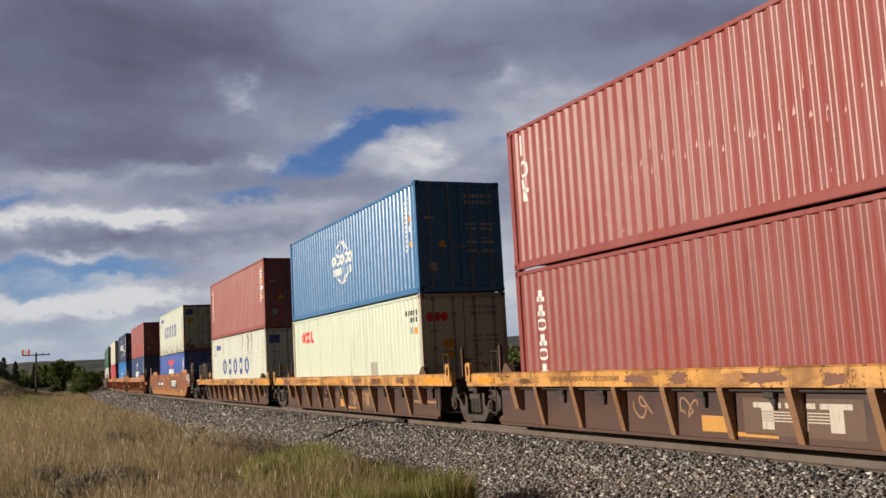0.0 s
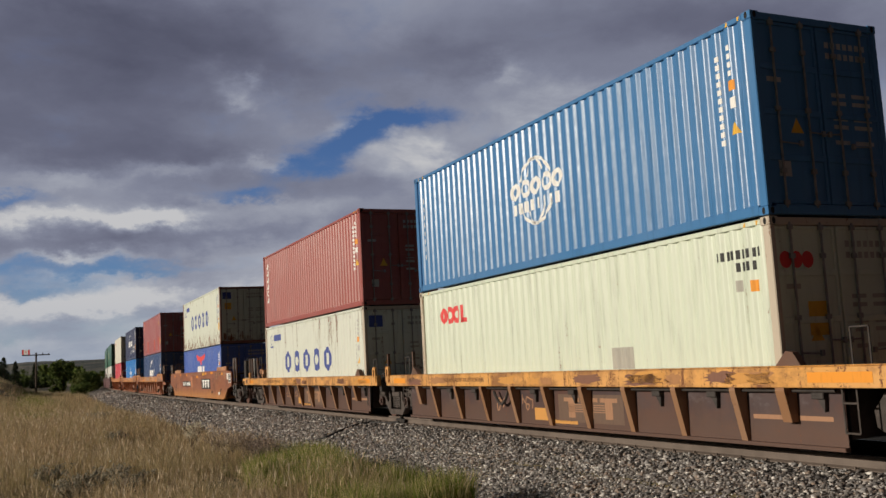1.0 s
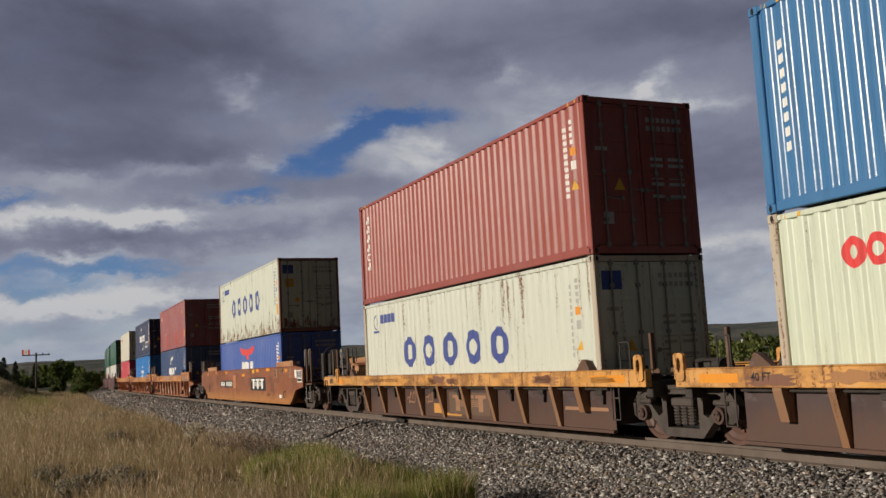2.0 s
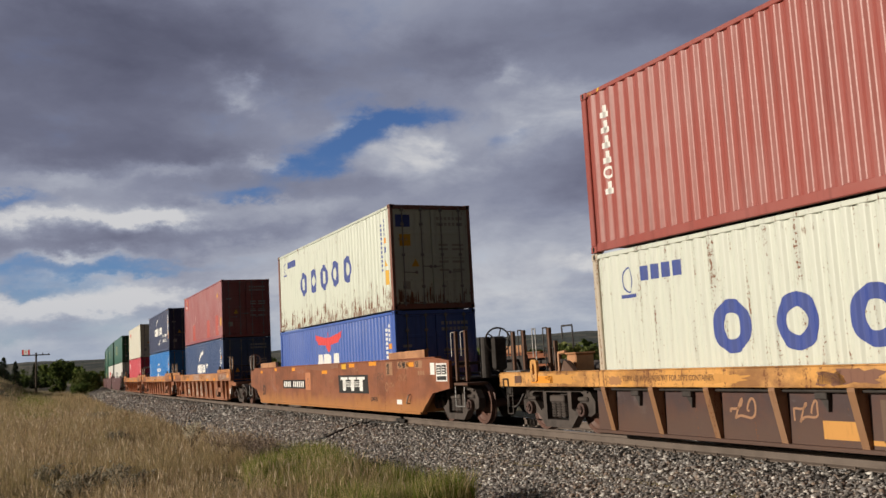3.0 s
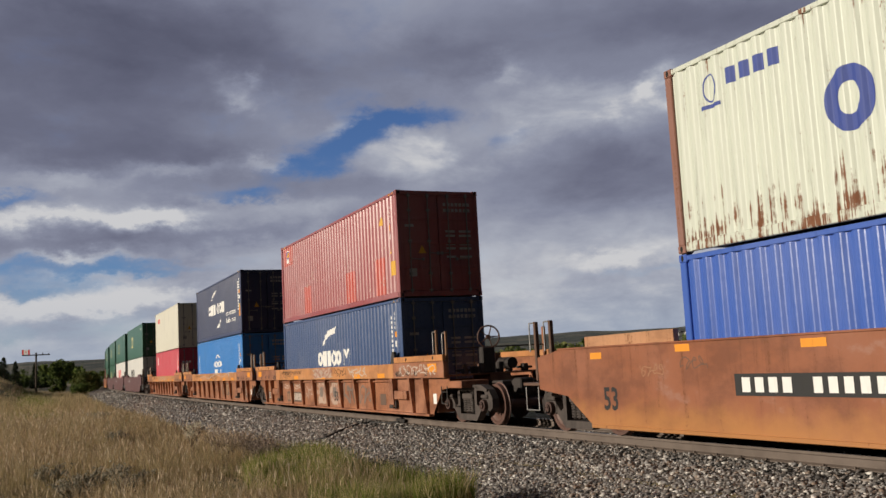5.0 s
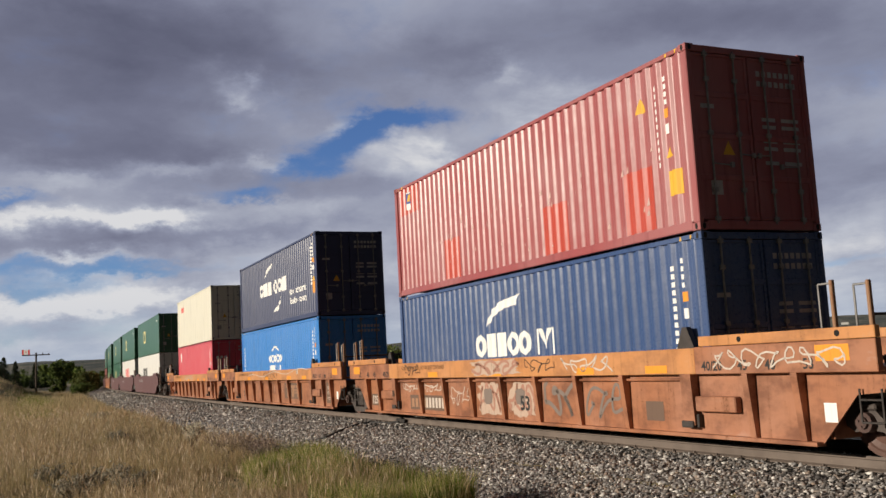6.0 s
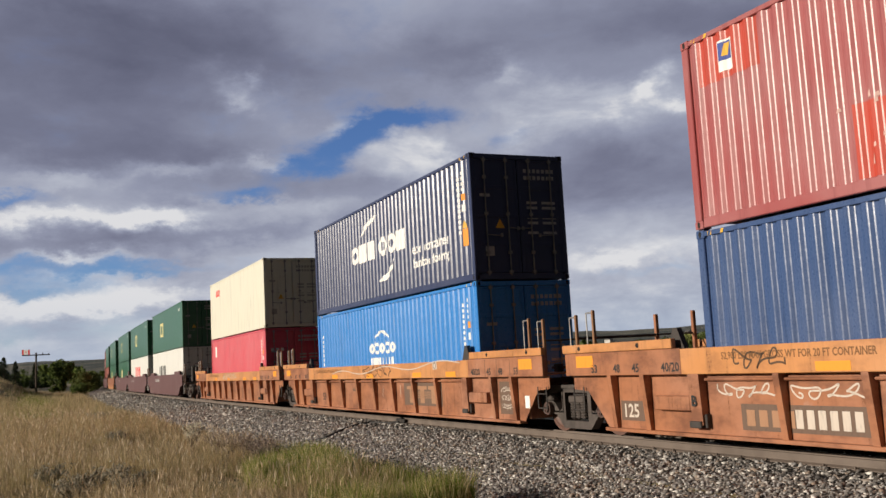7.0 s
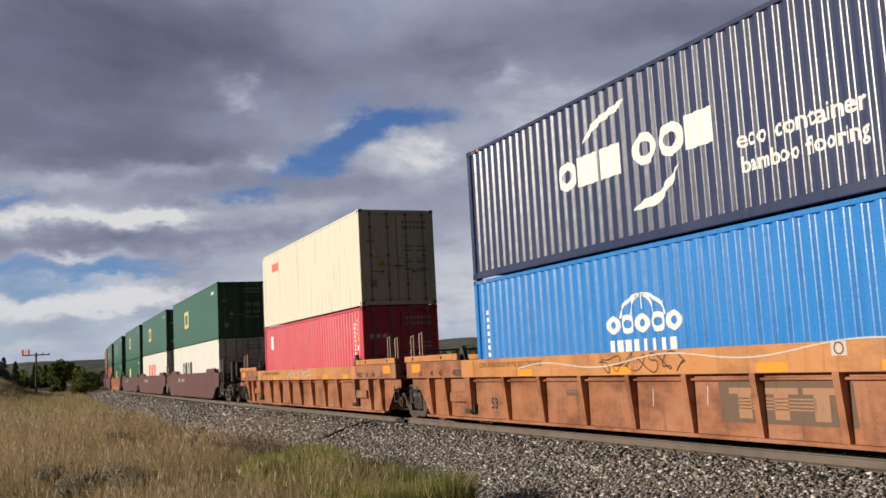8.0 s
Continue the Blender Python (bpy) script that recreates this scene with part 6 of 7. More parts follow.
def dress_yellow(car, sign_at, seed):
    s = 1.28
    lay(car, bar(-.68, -.10, .24, .47) + bar(-.10, .85, .20, .26), s, PEACH_YELLOW, "primer_patch", "yellow patch")
    lay(car, bar(.22, 1.22, .24, .74) + bar(1.38, 2.3, .24, .74), s, GHOST, "sign_plate", "dark ghosted plate")
    lay(car, emblem_blocks(.35, .32, 1.85, .36), s, GHOST_TAN if sign_at else SPRAY_WHITE, "owner_sign", "faded blocks with thin lines", .006)
    lay(car, scrawl(-2.35, -1.85, .38, .74, seed, .035, 2, 40), s, GHOST_TAN, "graffiti", "faint scrawl")
    lay(car, scrawl(-1.15, -.75, .4, .72, seed + 1, .03, 2, 40), s, GHOST_TAN, "graffiti", "faint scrawl")
    lay(car, bar(5.35, 6.75, .46, .52), s, GHOST_TAN, "stencil")
    r = random.Random(seed)
    for k in range(12):
        x = r.uniform(-7.5, 7)
        lay(car, blob(x, x + r.uniform(.4, 1.3), .90 + r.uniform(0, .04), 1.06 + r.uniform(0, .08), seed + k, 26, .45), 1.5, (TAN_WORN, STAIN, PEACH_YELLOW)[k % 3], "worn_patch")


PEACH_YELLOW = decal_paint("bright yellow patch", (0.60, 0.29, 0.07), 0.3)
STAIN = decal_paint("purple-brown grime stain", (0.21, 0.095, 0.060), 0.6)
TAN_WORN = decal_paint("worn tan paint", (0.40, 0.19, 0.075), 0.6)

dress_yellow(a, False, 130)
dress_yellow(b, True, 140)
dress_yellow(c3, True, 150)
hose = bmesh.new()
pipe(hose, [(-2.15 + .07 * i, -1.40, .78 - .26 * math.sin(math.pi * i / 9)) for i in range(10)], .03)
part("hose", hose, STEEL_DARK, b, "hanging black hose")
dress_orange(d4)
dress_ochre_graffiti(e5)
dress_ochre_scrawl(f6)
lay(g7, scrawl(-1.6, 1.6, 1.14, 1.42, 160, .03, 8), 1.5, SPRAY_WHITE, "graffiti", "white scribbles")


# ---------------------------------------------------------------- grass and weeds
def blades(name, roots, heights, widths, leans, rng, material):
    """Curved grass blades, each of three faces, as one mesh."""
    n = len(roots)
    a = rng.uniform(0, 2 * np.pi, n)
    side = np.stack([np.cos(a), np.sin(a), np.zeros(n)], -1) * widths[:, None] * .5
    b = rng.uniform(0, 2 * np.pi, n)
    tip = np.stack([np.cos(b) * leans * heights, np.sin(b) * leans * heights, heights], -1)
    mid = tip * np.array([.32, .32, .58])
    co = np.stack([roots - side, roots + side, roots + mid + side * .8, roots + mid - side * .8, roots + tip], 1)
    k = np.arange(n) * 5
    tri = np.stack([np.stack([k, k + 1, k + 2], -1), np.stack([k, k + 2, k + 3], -1), np.stack([k + 3, k + 2, k + 4], -1)], 1).reshape(-1, 3)
    me = bpy.data.meshes.new(name)
    me.vertices.add(n * 5)
    me.vertices.foreach_set("co", co.reshape(-1).astype(np.float32))
    me.loops.add(len(tri) * 3)
    me.loops.foreach_set("vertex_index", tri.reshape(-1).astype(np.int32))
    me.polygons.add(len(tri))
    me.polygons.foreach_set("loop_start", np.arange(0, len(tri) * 3, 3, dtype=np.int32))
    me.update()
    me.materials.append(material)
    return new(name, me), roots + tip


DRY = varied("dry straw grass", [(0.0, (0.22, 0.145, 0.085)), (0.25, (0.50, 0.365, 0.215)), (0.55, (0.76, 0.575, 0.36)), (0.75, (0.46, 0.34, 0.185)), (0.9, (0.30, 0.26, 0.105)), (1.0, (0.90, 0.74, 0.54))], 0.75, 0.6, 0.5, (0.40, 0.34, 0.16))
LUSH = varied("green verge grass", [(0.0, (0.10, 0.14, 0.022)), (0.4, (0.21, 0.26, 0.045)), (0.62, (0.36, 0.36, 0.09)), (0.8, (0.60, 0.49, 0.25)), (1.0, (0.78, 0.62, 0.38))], 0.7, 0.0, 0.45)
EAR = varied("pale seed ears", [(0.0, (0.42, 0.31, 0.20)), (0.5, (0.70, 0.54, 0.36)), (1.0, (0.92, 0.77, 0.58))], 0.85, 0.0, 0.4)
SAGE = varied("grey-green sage leaf", [(0.0, (0.24, 0.22, 0.16)), (0.5, (0.40, 0.37, 0.28)), (1.0, (0.55, 0.51, 0.42))], 0.85, 0.0, 0.35)
FLUFF = varied("dried seed fluff", [(0.0, (0.24, 0.17, 0.13)), (0.5, (0.38, 0.29, 0.235)), (1.0, (0.56, 0.47, 0.40))], 0.9, 0.0, 0.25)
BARK = plain("grey-brown bark", (0.10, 0.075, 0.055), 0.9, 0.0, 0.4, 6.0, .02)


def verge(x):
    """The line where the field begins beside the stones."""
    x = np.asarray(x, float)
    return track_y(x) - 4.25 - .45 * smooth01((x + 26) / 10) + .35 * np.sin(x * .7) + .25 * np.sin(x * 1.9 + 1)


def lumps(x, y, size, seed):
    """Smooth random field between 0 and 1 with lumps about size metres across."""
    u, v = np.asarray(x, float) / size + 17.3 * seed, np.asarray(y, float) / size - 9.1 * seed
    iu, iv = np.floor(u), np.floor(v)
    fu, fv = smooth01(u - iu), smooth01(v - iv)

    def corner(a, b):
        h = np.sin(a * 127.1 + b * 311.7 + seed * 74.7) * 43758.5453
        return h - np.floor(h)

    lo = corner(iu, iv) * (1 - fu) + corner(iu + 1, iv) * fu
    hi = corner(iu, iv + 1) * (1 - fu) + corner(iu + 1, iv + 1) * fu
    return lo * (1 - fv) + hi * fv


def tuftiness(x, y):
    return smooth01((.45 * lumps(x, y, 1.7, 1.0) + .35 * lumps(x, y, .62, 2.0) + .20 * lumps(x, y, .27, 3.0) - .25) / .5)


UNDER = varied("matted undergrowth", [(0.0, (0.14, 0.105, 0.06)), (0.30, (0.45, 0.33, 0.19)), (0.65, (0.66, 0.49, 0.31)), (0.82, (0.32, 0.30, 0.11)), (1.0, (0.80, 0.63, 0.44))], 0.85, 0.5, 0.6, (0.38, 0.31, 0.15))


def field():
    """Short matted undergrowth with tufts of taller pale stalks and their seed heads."""
    rng = np.random.default_rng(11)
    low, tall = [], []
    for x0, x1, per, w in ((-10, -19, 800, .008), (-19, -30, 620, .010), (-30, -48, 360, .015), (-48, -75, 180, .024), (-75, -180, 55, .040)):
        n = int((x0 - x1) * 9.5 * per)
        x = rng.uniform(x1, x0, n)
        y = rng.uniform(-14.0, 0.0, n) * (1 + .004 * (-x)) + track_y(x) * .5
        edge = verge(x) - y
        t = tuftiness(x, y)
        patch = lumps(x, y, 4.5, 5.0)
        keep = (edge > 0) & (rng.uniform(0, 1, n) < np.clip(.25 + edge * .8, 0, 1) * (.45 + .55 * t))
        x, y, t, patch, edge = x[keep], y[keep], t[keep], patch[keep], edge[keep]
        m = len(x)
        up = rng.uniform(0, 1, m) < .05 + .55 * t * (.4 + .8 * patch)
        h = np.where(up, (.30 + .30 * t + .25 * patch) * rng.uniform(.55, 1.25, m), (.10 + .22 * t) * rng.uniform(.6, 1.3, m)) * np.clip(.5 + edge * .4, 0, 1)
        rows = np.stack([x, y, ground_z(x, y) - .03, h, w * rng.uniform(.6, 1.4, m) * np.where(up, .7, 1.2), np.where(up, rng.uniform(.05, .75, m), rng.uniform(.3, 1.5, m))], -1)
        tall.append(rows[up])
        low.append(rows[~up])
    for name, rows, mat, label in (("dry_grass", np.concatenate(tall), DRY, "tall pale straw-coloured grass stalks beside the track"), ("undergrowth", np.concatenate(low), UNDER, "low brown and green matted grass under the stalks")):
        ob, tips = blades(name, rows[:, :3], rows[:, 3], rows[:, 4], rows[:, 5], rng, mat)
        tagged(ob, label, "grass", kind="stuff")
        if name == "dry_grass":
            pick = (rng.uniform(0, 1, len(tips)) < .65 * lumps(rows[:, 0], rows[:, 1], 2.4, 7.0) ** 1.5) & (rows[:, 0] > -60)
            tips, base = tips[pick], rows[pick]
            m = len(tips)
            ears, _ = blades("seed_ears", tips - np.array([0, 0, .05]), rng.uniform(.07, .15, m), base[:, 4] * rng.uniform(1.2, 2.4, m), rng.uniform(.1, .9, m), rng, EAR)
            tagged(ears, "feathery pinkish seed ears of the dry grass", "grass", kind="stuff")


def green_strip():
    rng = np.random.default_rng(12)
    n = 34000
    x = rng.uniform(-23.0, -12.5, n)
    y = verge(x) + .25 - rng.uniform(0, 1, n) ** 1.3 * 1.9
    t = tuftiness(x + 3, y)
    keep = rng.uniform(0, 1, n) < np.clip(.35 + .7 * t, 0, 1) * smooth01((x + 21.5) / 2.0)
    x, y, t = x[keep], y[keep], t[keep]
    m = len(x)
    h = (.28 + .36 * t) * rng.uniform(.55, 1.25, m)
    ob, _ = blades("green_grass", np.stack([x, y, ground_z(x, y) - .03], -1), h, .010 * rng.uniform(.6, 1.4, m), rng.uniform(.05, .45, m), rng, LUSH)
    tagged(ob, "fresh green and yellow grass along the ballast edge", "grass", kind="stuff")
    n = 9000
    x = rng.uniform(-150, -60, n)
    y = -9.0 + rng.normal(0, .8, n) + .02 * (-x - 60)
    ob, _ = blades("green_grass", np.stack([x, y, ground_z(x, y) - .03], -1), rng.uniform(.25, .5, n), np.full(n, .04), rng.uniform(.1, .5, n), rng, LUSH)
    tagged(ob, "green grass in the ditch across the field", "grass", kind="stuff")


field()
green_strip()


def weed(label, seed, height, spread, head_mat, heads=260, stems=26):
    """A branching dried weed: stems and many small seed heads or leaves."""
    rng = np.random.default_rng(seed)
    w = thing("weed", label, "weed", "weeds in the field")
    bm = bmesh.new()
    tips = []
    for i in range(stems):
        a, r = rng.uniform(0, 6.28), spread * rng.uniform(.15, 1)
        p0 = Vector((rng.normal(0, .04), rng.normal(0, .04), -.03))
        p1 = Vector((math.cos(a) * r * .45, math.sin(a) * r * .45, height * rng.uniform(.4, .6)))
        p2 = Vector((math.cos(a) * r, math.sin(a) * r, height * rng.uniform(.65, 1.05)))
        pipe(bm, [p0, p1, p2], .005, 4)
        tips.append((p1, p2))
    part("stem", bm, BARK, w)
    pts = []
    for i in range(heads):
        a, b = tips[rng.integers(0, stems)]
        k = rng.uniform(.2, 1.08)
        p = a + (b - a) * k
        pts.append((p.x + rng.normal(0, .035), p.y + rng.normal(0, .035), p.z + rng.normal(0, .03)))
    head = scatter_solid("seed_head", np.array(pts), rng.uniform(.010, .026, heads), rng, head_mat)
    head.parent = w
    tagged(head, kind="stuff")
    return w


def set_down(ob, x, y, rz=0.0, sink=0.0):
    ob.matrix_basis = pose(x, y, float(ground_z(x, y)) - sink, 0, 0, rz)
    return ob


fluffy = weed("dried weed with grey-pink fluffy seed heads", 31, .62, .38, FLUFF, 520)
set_down(fluffy, -22.6, -5.05)
for x, y, r in ((-23.4, -5.3, 60), (-24.3, -5.5, 130), (-21.6, -5.25, 200), (-25.3, -5.0, 250), (-22.9, -5.9, 310), (-26.4, -5.4, 20), (-20.6, -5.6, 100)):
    set_down(copy_thing(fluffy, pose(0, 0, 0)), x, y, r)
pale = weed("pale dry weed with whitish seed heads", 33, .75, .30, decal_paint("whitish seed heads", (0.62, 0.56, 0.42)), 420)
set_down(pale, -29.2, -5.6)
set_down(copy_thing(pale, pose(0, 0, 0)), -30.4, -5.3, 80)
sage = weed("low grey-green sage bush among dry grass", 35, .45, .50, SAGE, 900, 34)
set_down(sage, -19.6, -9.2)
for x, y, r in ((-20.4, -8.6, 60), (-19.0, -8.5, 140), (-21.5, -9.8, 200), (-18.6, -9.6, 250), (-34.0, -7.3, 30), (-52.0, -6.2, 90), (-54.0, -6.5, 180)):
    set_down(copy_thing(sage, pose(0, 0, 0)), x, y, r)

stick = new("dry_stick", mesh_of("dry_stick", pipe(bmesh.new(), [(0, 0, 0), (.16, .05, .18), (.20, .10, .33), (.34, .12, .52)], .012, 6), plain("bleached wood", (0.52, 0.44, 0.34), 0.8)))
tagged(stick, "bleached dry stick poking out of the grass", "stick")
set_down(stick, -16.6, -6.05, 150, .02)


# ---------------------------------------------------------------- trees and shrubs
def leaf_cloud(name, centres, radii, per, size, rng, material, flat=.8):
    """Many small leaf quads around clump centres, as one mesh."""
    P = []
    for c, r in zip(centres, radii):
        v = rng.normal(0, 1, (per, 3))
        v /= np.linalg.norm(v, axis=1)[:, None]
        P.append(np.array(c) + v * (r * rng.uniform(.45, 1.05, (per, 1))) * np.array([1, 1, flat]))
    P = np.concatenate(P)
    n = len(P)
    a = rng.normal(0, 1, (n, 3))
    a /= np.linalg.norm(a, axis=1)[:, None]
    b = np.cross(a, rng.normal(0, 1, (n, 3)))
    b /= np.linalg.norm(b, axis=1)[:, None]
    s = size * rng.uniform(.5, 1.3, (n, 1))
    co = np.stack([P - a * s, P + b * s * .55, P + a * s, P - b * s * .55], 1)
    me = bpy.data.meshes.new(name)
    f = np.arange(n * 4).reshape(n, 4)
    me.from_pydata(co.reshape(-1, 3).tolist(), [], f.tolist())
    me.materials.append(material)
    return me


LEAF = varied("summer leaves", [(0.0, (0.05, 0.075, 0.02)), (0.5, (0.10, 0.14, 0.035)), (1.0, (0.17, 0.21, 0.06))], 0.6, 0.0, 0.5)
LEAF_LIGHT = varied("light willow leaves", [(0.0, (0.08, 0.11, 0.03)), (0.5, (0.15, 0.185, 0.05)), (1.0, (0.24, 0.25, 0.08))], 0.6, 0.0, 0.3)
NEEDLE = varied("spruce needles", [(0.0, (0.012, 0.022, 0.012)), (0.6, (0.028, 0.042, 0.022)), (1.0, (0.05, 0.065, 0.03))], 0.7, 0.0, 0.15)


def limb(bm, a, b, r0, r1, seg=6):
    a, b = Vector(a), Vector(b)
    d = b - a
    m = Matrix.Translation((a + b) / 2) @ d.to_track_quat("Z", "Y").to_matrix().to_4x4()
    bmesh.ops.create_cone(bm, cap_ends=True, segments=seg, radius1=r0, radius2=r1, depth=d.length, matrix=m)


def broad_tree(name, label, height, spread, seed, material, clumps=34, per=150, size=.22, low=.2):
    rng = np.random.default_rng(seed)
    t = thing(name, label, "tree" if name == "tree" else "shrub", "trees along the line")
    bm = bmesh.new()
    limb(bm, (0, 0, -.2), (0, 0, height * .45), height * .03, height * .018, 8)
    C, Rr = [], []
    for i in range(clumps):
        a = rng.uniform(0, 6.28)
        z = height * rng.uniform(low, .95)
        k = math.sin(math.pi * min(1, max(.05, (z / height - low * .6) / (1.05 - low * .6)))) ** .6
        r = spread * k * rng.uniform(.25, 1.0)
        c = (math.cos(a) * r, math.sin(a) * r, z)
        C.append(c)
        Rr.append(spread * rng.uniform(.20, .38))
        if i % 3 == 0:
            limb(bm, (0, 0, height * rng.uniform(.15, .42)), c, height * .012, height * .003, 5)
    part("trunk", bm, BARK, t)
    part("crown", leaf_cloud("crown", C, Rr, per, size, rng, material), None, t)
    return t


def spruce(height, seed):
    rng = np.random.default_rng(seed)
    t = thing("spruce_tree", "dark green spruce with drooping branches beyond the track", "tree", "trees along the line")
    bm = bmesh.new()
    limb(bm, (0, 0, -.2), (0, 0, height * .98), height * .022, .015, 8)
    C, Rr = [], []
    n = int(height * 3.4)
    for i in range(n):
        z = height * (.12 + .85 * i / n)
        reach = (1 - z / height) * height * .26 + .08
        for k in range(5):
            a = rng.uniform(0, 6.28)
            tip = (math.cos(a) * reach, math.sin(a) * reach, z - reach * .35)
            limb(bm, (0, 0, z), tip, .025, .008, 4)
            for q in (.45, .75, 1.0):
                C.append((tip[0] * q, tip[1] * q, z - reach * .35 * q))
                Rr.append(.16 + reach * .11)
    part("trunk", bm, BARK, t)
    part("crown", leaf_cloud("crown", C, Rr, 14, .10, rng, NEEDLE, .5), None, t)
    return t


set_down(spruce(7.6, 41), -68.0, 11.0)
s2 = spruce(6.0, 42)
set_down(s2, -185, -11.5)
for x, y, r in ((-192, -14.5, 80), (-205, -9.5, 150), (-198, -12.2, 220), (-230, -5.5, 280)):
    set_down(copy_thing(s2, pose(0, 0, 0)), x, y, r)
b1 = broad_tree("tree", "rounded green deciduous tree beside the line", 6.0, 2.5, 51, LEAF, 46, 150, .18, .12)
set_down(b1, -168, -3.2)
b2 = broad_tree("shrub", "light green willow shrub beside the line", 3.6, 2.3, 52, LEAF_LIGHT, 30, 130, .18, .1)
for x, y, r in ((-196, 2.2, 0), (-206, 3.6, 70), (-188, 3.2, 140), (-215, 5.2, 210), (-180, .9, 280), (-225, 6.4, 20), (-62, 13.5, 50)):
    q = b2 if r == 0 else copy_thing(b2, pose(0, 0, 0))
    set_down(q, x, y, r)
b3 = broad_tree("shrub", "low dark green shrub in the ditch", 1.5, 1.5, 53, LEAF, 22, 110, .13, .1)
for x, y, r in ((-160, -.6, 0), (-172, .8, 300)):
    q = b3 if r == 0 else copy_thing(b3, pose(0, 0, 0))
    set_down(q, x, y, r)


def far_wood(name, label, seed, spots, height, material, per=44, size=.9):
    """A distant belt of trees as leafy clumps with uneven tops."""
    rng = np.random.default_rng(seed)
    C, Rr = [], []
    for x, y in spots:
        h = height * rng.uniform(.55, 1.25)
        g = float(ground_z(x, y))
        for k in range(5):
            C.append((x + rng.normal(0, h * .22), y + rng.normal(0, h * .22), g + h * rng.uniform(.12, .92)))
            Rr.append(h * rng.uniform(.16, .30))
    ob = new(name, leaf_cloud(name, C, Rr, per, size, rng, material))
    return tagged(ob, label, "trees", kind="stuff")


rng = np.random.default_rng(77)
belt = [(-r * math.cos(a), r * math.sin(a)) for r, a in zip(rng.uniform(230, 420, 260), rng.uniform(.13, 1.25, 260))]
far_wood("far_trees", "belt of light green poplars in the valley", 61, belt, 7.5, LEAF_LIGHT, 40, .8)
belt = [(-r * math.cos(a), r * math.sin(a)) for r, a in zip(rng.uniform(500, 1000, 300), rng.uniform(-.05, 1.3, 300))]
far_wood("far_trees", "dark belt of distant trees across the valley", 62, belt, 11, LEAF, 26, 2.2)
belt = [(-r, -11 + (r - 200) * .16 * k - 4 * (1 - k)) for r, k in zip(rng.uniform(230, 300, 60), rng.uniform(-.3, 1.0, 60))]
far_wood("far_trees", "dark trees standing beyond the grass bank", 63, belt, 3.2, LEAF, 50, .4)


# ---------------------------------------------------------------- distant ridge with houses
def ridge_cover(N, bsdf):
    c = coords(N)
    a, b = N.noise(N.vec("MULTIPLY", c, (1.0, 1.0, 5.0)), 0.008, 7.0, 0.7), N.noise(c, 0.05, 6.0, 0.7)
    # woods and fields, their colours lightened to carry the distance haze
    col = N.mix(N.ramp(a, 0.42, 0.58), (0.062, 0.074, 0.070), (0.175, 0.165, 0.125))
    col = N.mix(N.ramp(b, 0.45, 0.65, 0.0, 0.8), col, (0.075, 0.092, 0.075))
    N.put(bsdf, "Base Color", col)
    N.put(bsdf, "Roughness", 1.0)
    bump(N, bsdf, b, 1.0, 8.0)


def ridge(radius, height, seed, name):
    bm = bmesh.new()
    rows = []
    for i in range(181):
        a = -1.2 + 3.2 * i / 180
        h = height * (.84 + .14 * max(0.0, min(a / .5, 1.0)) + .02 * math.sin(a * 13 + 2 * seed) + .03 * math.sin(a * 47) + .02 * math.sin(a * 101))
        row = []
        for k, (dr, f) in enumerate(((-700, 0), (-420, .45), (-180, .82), (0, 1.0), (500, .6))):
            r = radius + dr
            row.append(bm.verts.new((-r * math.cos(a), r * math.sin(a), -9 + (h + 9) * f)))
        rows.append(row)
    for p, q in zip(rows, rows[1:]):
        for k in range(4):
            bm.faces.new((p[k], p[k + 1], q[k + 1], q[k]))
    bmesh.ops.recalc_face_normals(bm, faces=bm.faces)
    ob = new(name, mesh_of(name, bm, surface("haze-lightened wooded ridge", ridge_cover), True))
    return tagged(ob, "long low wooded ridge across the valley", "hill", kind="structure")


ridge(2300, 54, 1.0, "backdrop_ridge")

HOUSE_WALL = plain("pale house siding", (0.62, 0.60, 0.56), 0.8)
HOUSE_ROOF = plain("grey roof shingles", (0.13, 0.12, 0.12), 0.9)
house = thing("house", "small pale distant house with a grey gable roof", "house", "houses on the ridge")
part("wall", boxes((-7, 7, -5, 5, -3, 5)), HOUSE_WALL, house)
part("roof", prism(bmesh.new(), [(-7.6, 5), (7.6, 5), (0, 8.6)], -5.6, 5.6), HOUSE_ROOF, house)
rnd = random.Random(9)
for i in range(26):
    a, r = rnd.uniform(.30, 1.05), rnd.uniform(1700, 2000)
    f = (r - 1600) / 700
    q = house if i == 0 else copy_thing(house, pose(0, 0, 0))
    q.matrix_basis = pose(-r * math.cos(a), r * math.sin(a), -9 + 63 * (.0 + min(f / .4, 1) * .45 if f < .4 else .45 + (f - .4) * 1.08), 0, 0, rnd.uniform(0, 180))

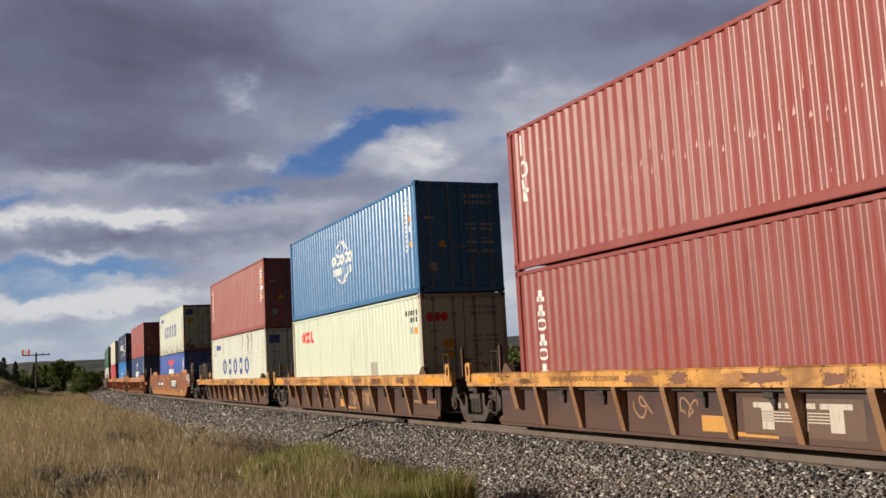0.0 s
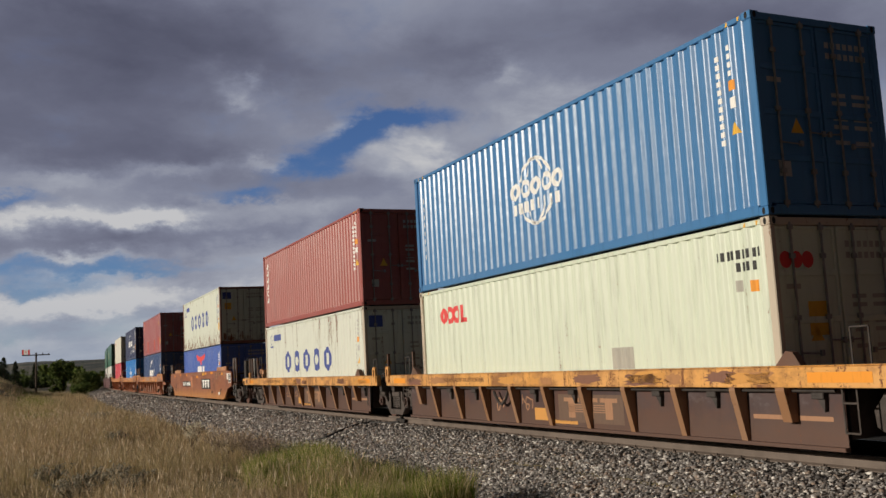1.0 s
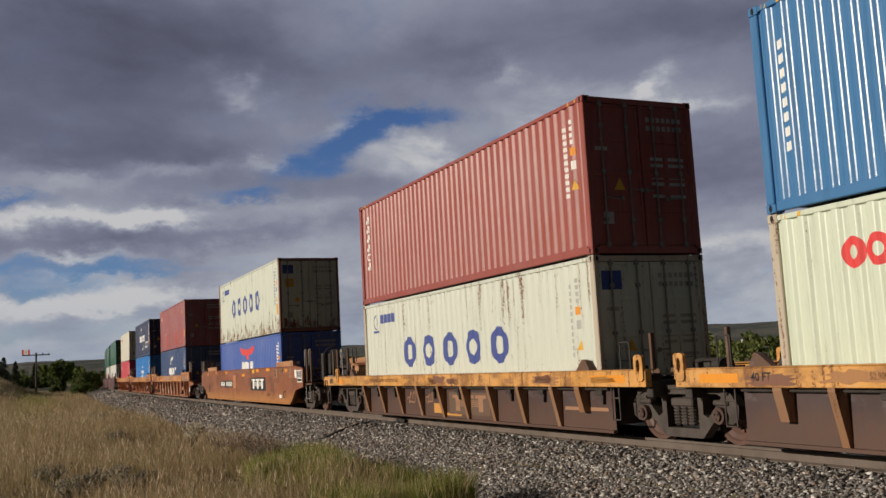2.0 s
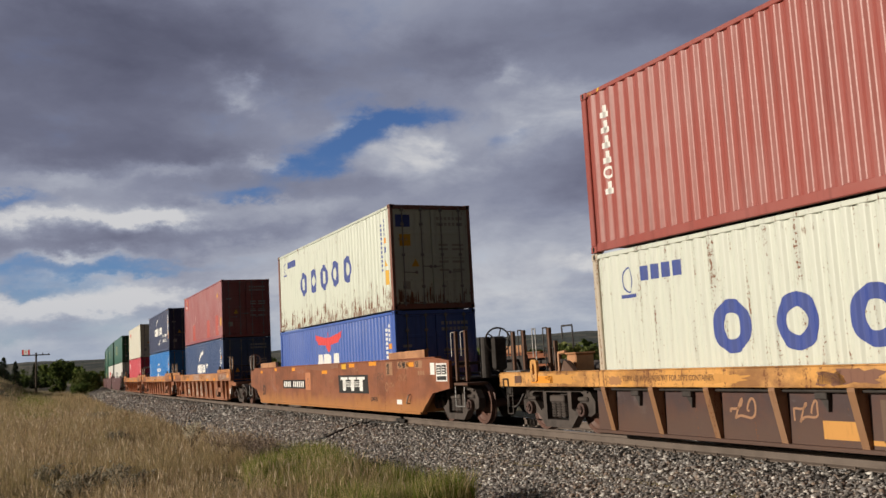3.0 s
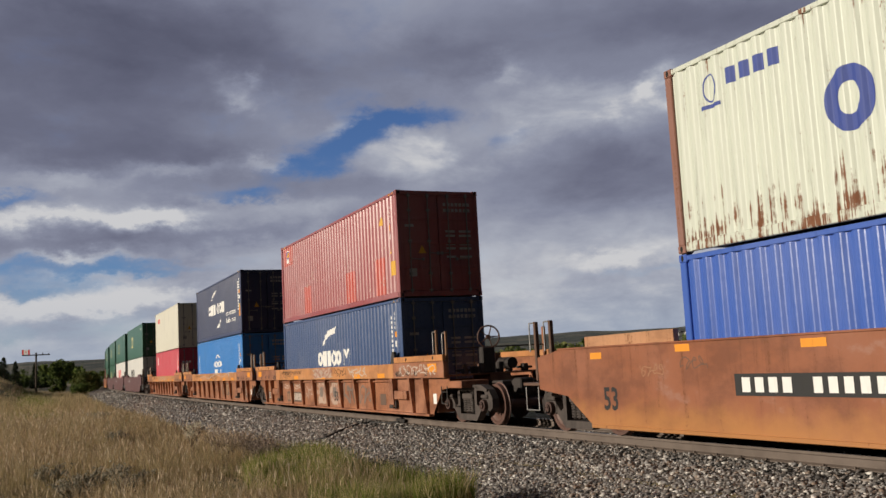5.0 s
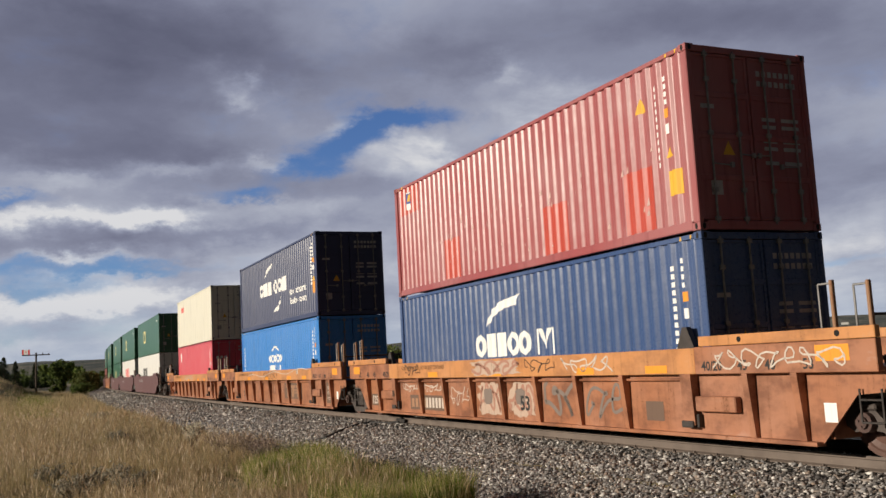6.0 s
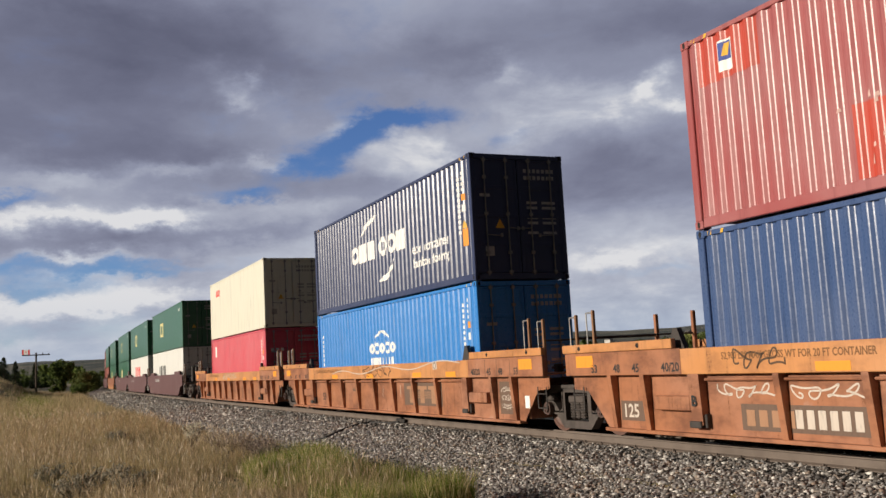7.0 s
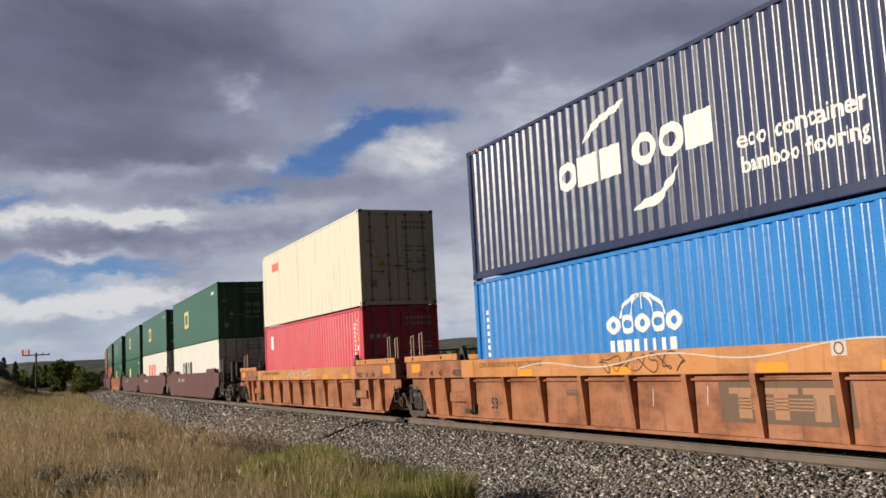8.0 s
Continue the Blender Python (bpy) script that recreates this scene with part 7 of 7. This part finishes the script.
# ---------------------------------------------------------------- telegraph pole with a flag
pole = thing("telegraph_pole", "short old wooden telegraph pole with one crossarm", "pole")
bm = bmesh.new()
limb(bm, (0, 0, -.4), (0, 0, 6.2), .15, .12, 10)
part("post", bm, BARK, pole)
part("crossarm", boxes((-.06, .06, -1.9, 1.9, 5.76, 5.92), bevel=.01), BARK, pole)
for y in (-1.7, -.9, .9, 1.7):
    part("insulator", rod(bmesh.new(), (0, y, 5.92), (0, y, 6.1), .05, 8), STEEL_DARK, pole)
pole_at = (-152.0, -7.0)
set_down(pole, *pole_at, 4)
flag = thing("flag", "small red and white flag with a red leaf on the crossarm", "flag")
part("cloth", boxes((-.01, .01, -1.9, -.7, 5.93, 6.65), bevel=.003), decal_paint("white cloth", (0.8, 0.8, 0.8)), flag)
for y0, y1 in ((-1.9, -1.64), (-.96, -.7)):
    part("red_band", boxes((-.016, .016, y0, y1, 5.93, 6.65)), RED_MARK, flag, "red band")
part("leaf", boxes((-.016, .016, -1.37, -1.23, 6.2, 6.42)), RED_MARK, flag, "red leaf shape")
part("staff", rod(bmesh.new(), (0, -1.92, 5.9), (0, -1.92, 6.7), .02, 6), BARK, flag)
for piece in flag.children:
    if not piece.name.startswith("staff"):
        piece.data.transform(Matrix.Translation((0, -1.92, 0)) @ Matrix.Rotation(-.6, 4, "Z") @ Matrix.Translation((0, 1.92, 0)))
set_down(flag, *pole_at, 4)


# ---------------------------------------------------------------- movement
def motions():
    """The train runs towards +x along the curve; its wheels turn with it."""
    times = [0.5 * i for i in range(17)]
    for ob, centre, z in KEYED:
        rows = []
        for t in times:
            x, y, th = on_track(centre + SPEED * t + .5 * SLOW * t * t)
            rows.append((t, Matrix.Translation((x, y, z)) @ Matrix.Rotation(-th, 4, "Z")))
        walk(ob, rows)
    ticks = [i / 30 for i in range(241)]
    for w, x in SPUN:
        walk(w, [(t, pose(x, 0, AXLE_R, 0, math.degrees((SPEED * t + .5 * SLOW * t * t) / AXLE_R), 0)) for t in ticks])


motions()
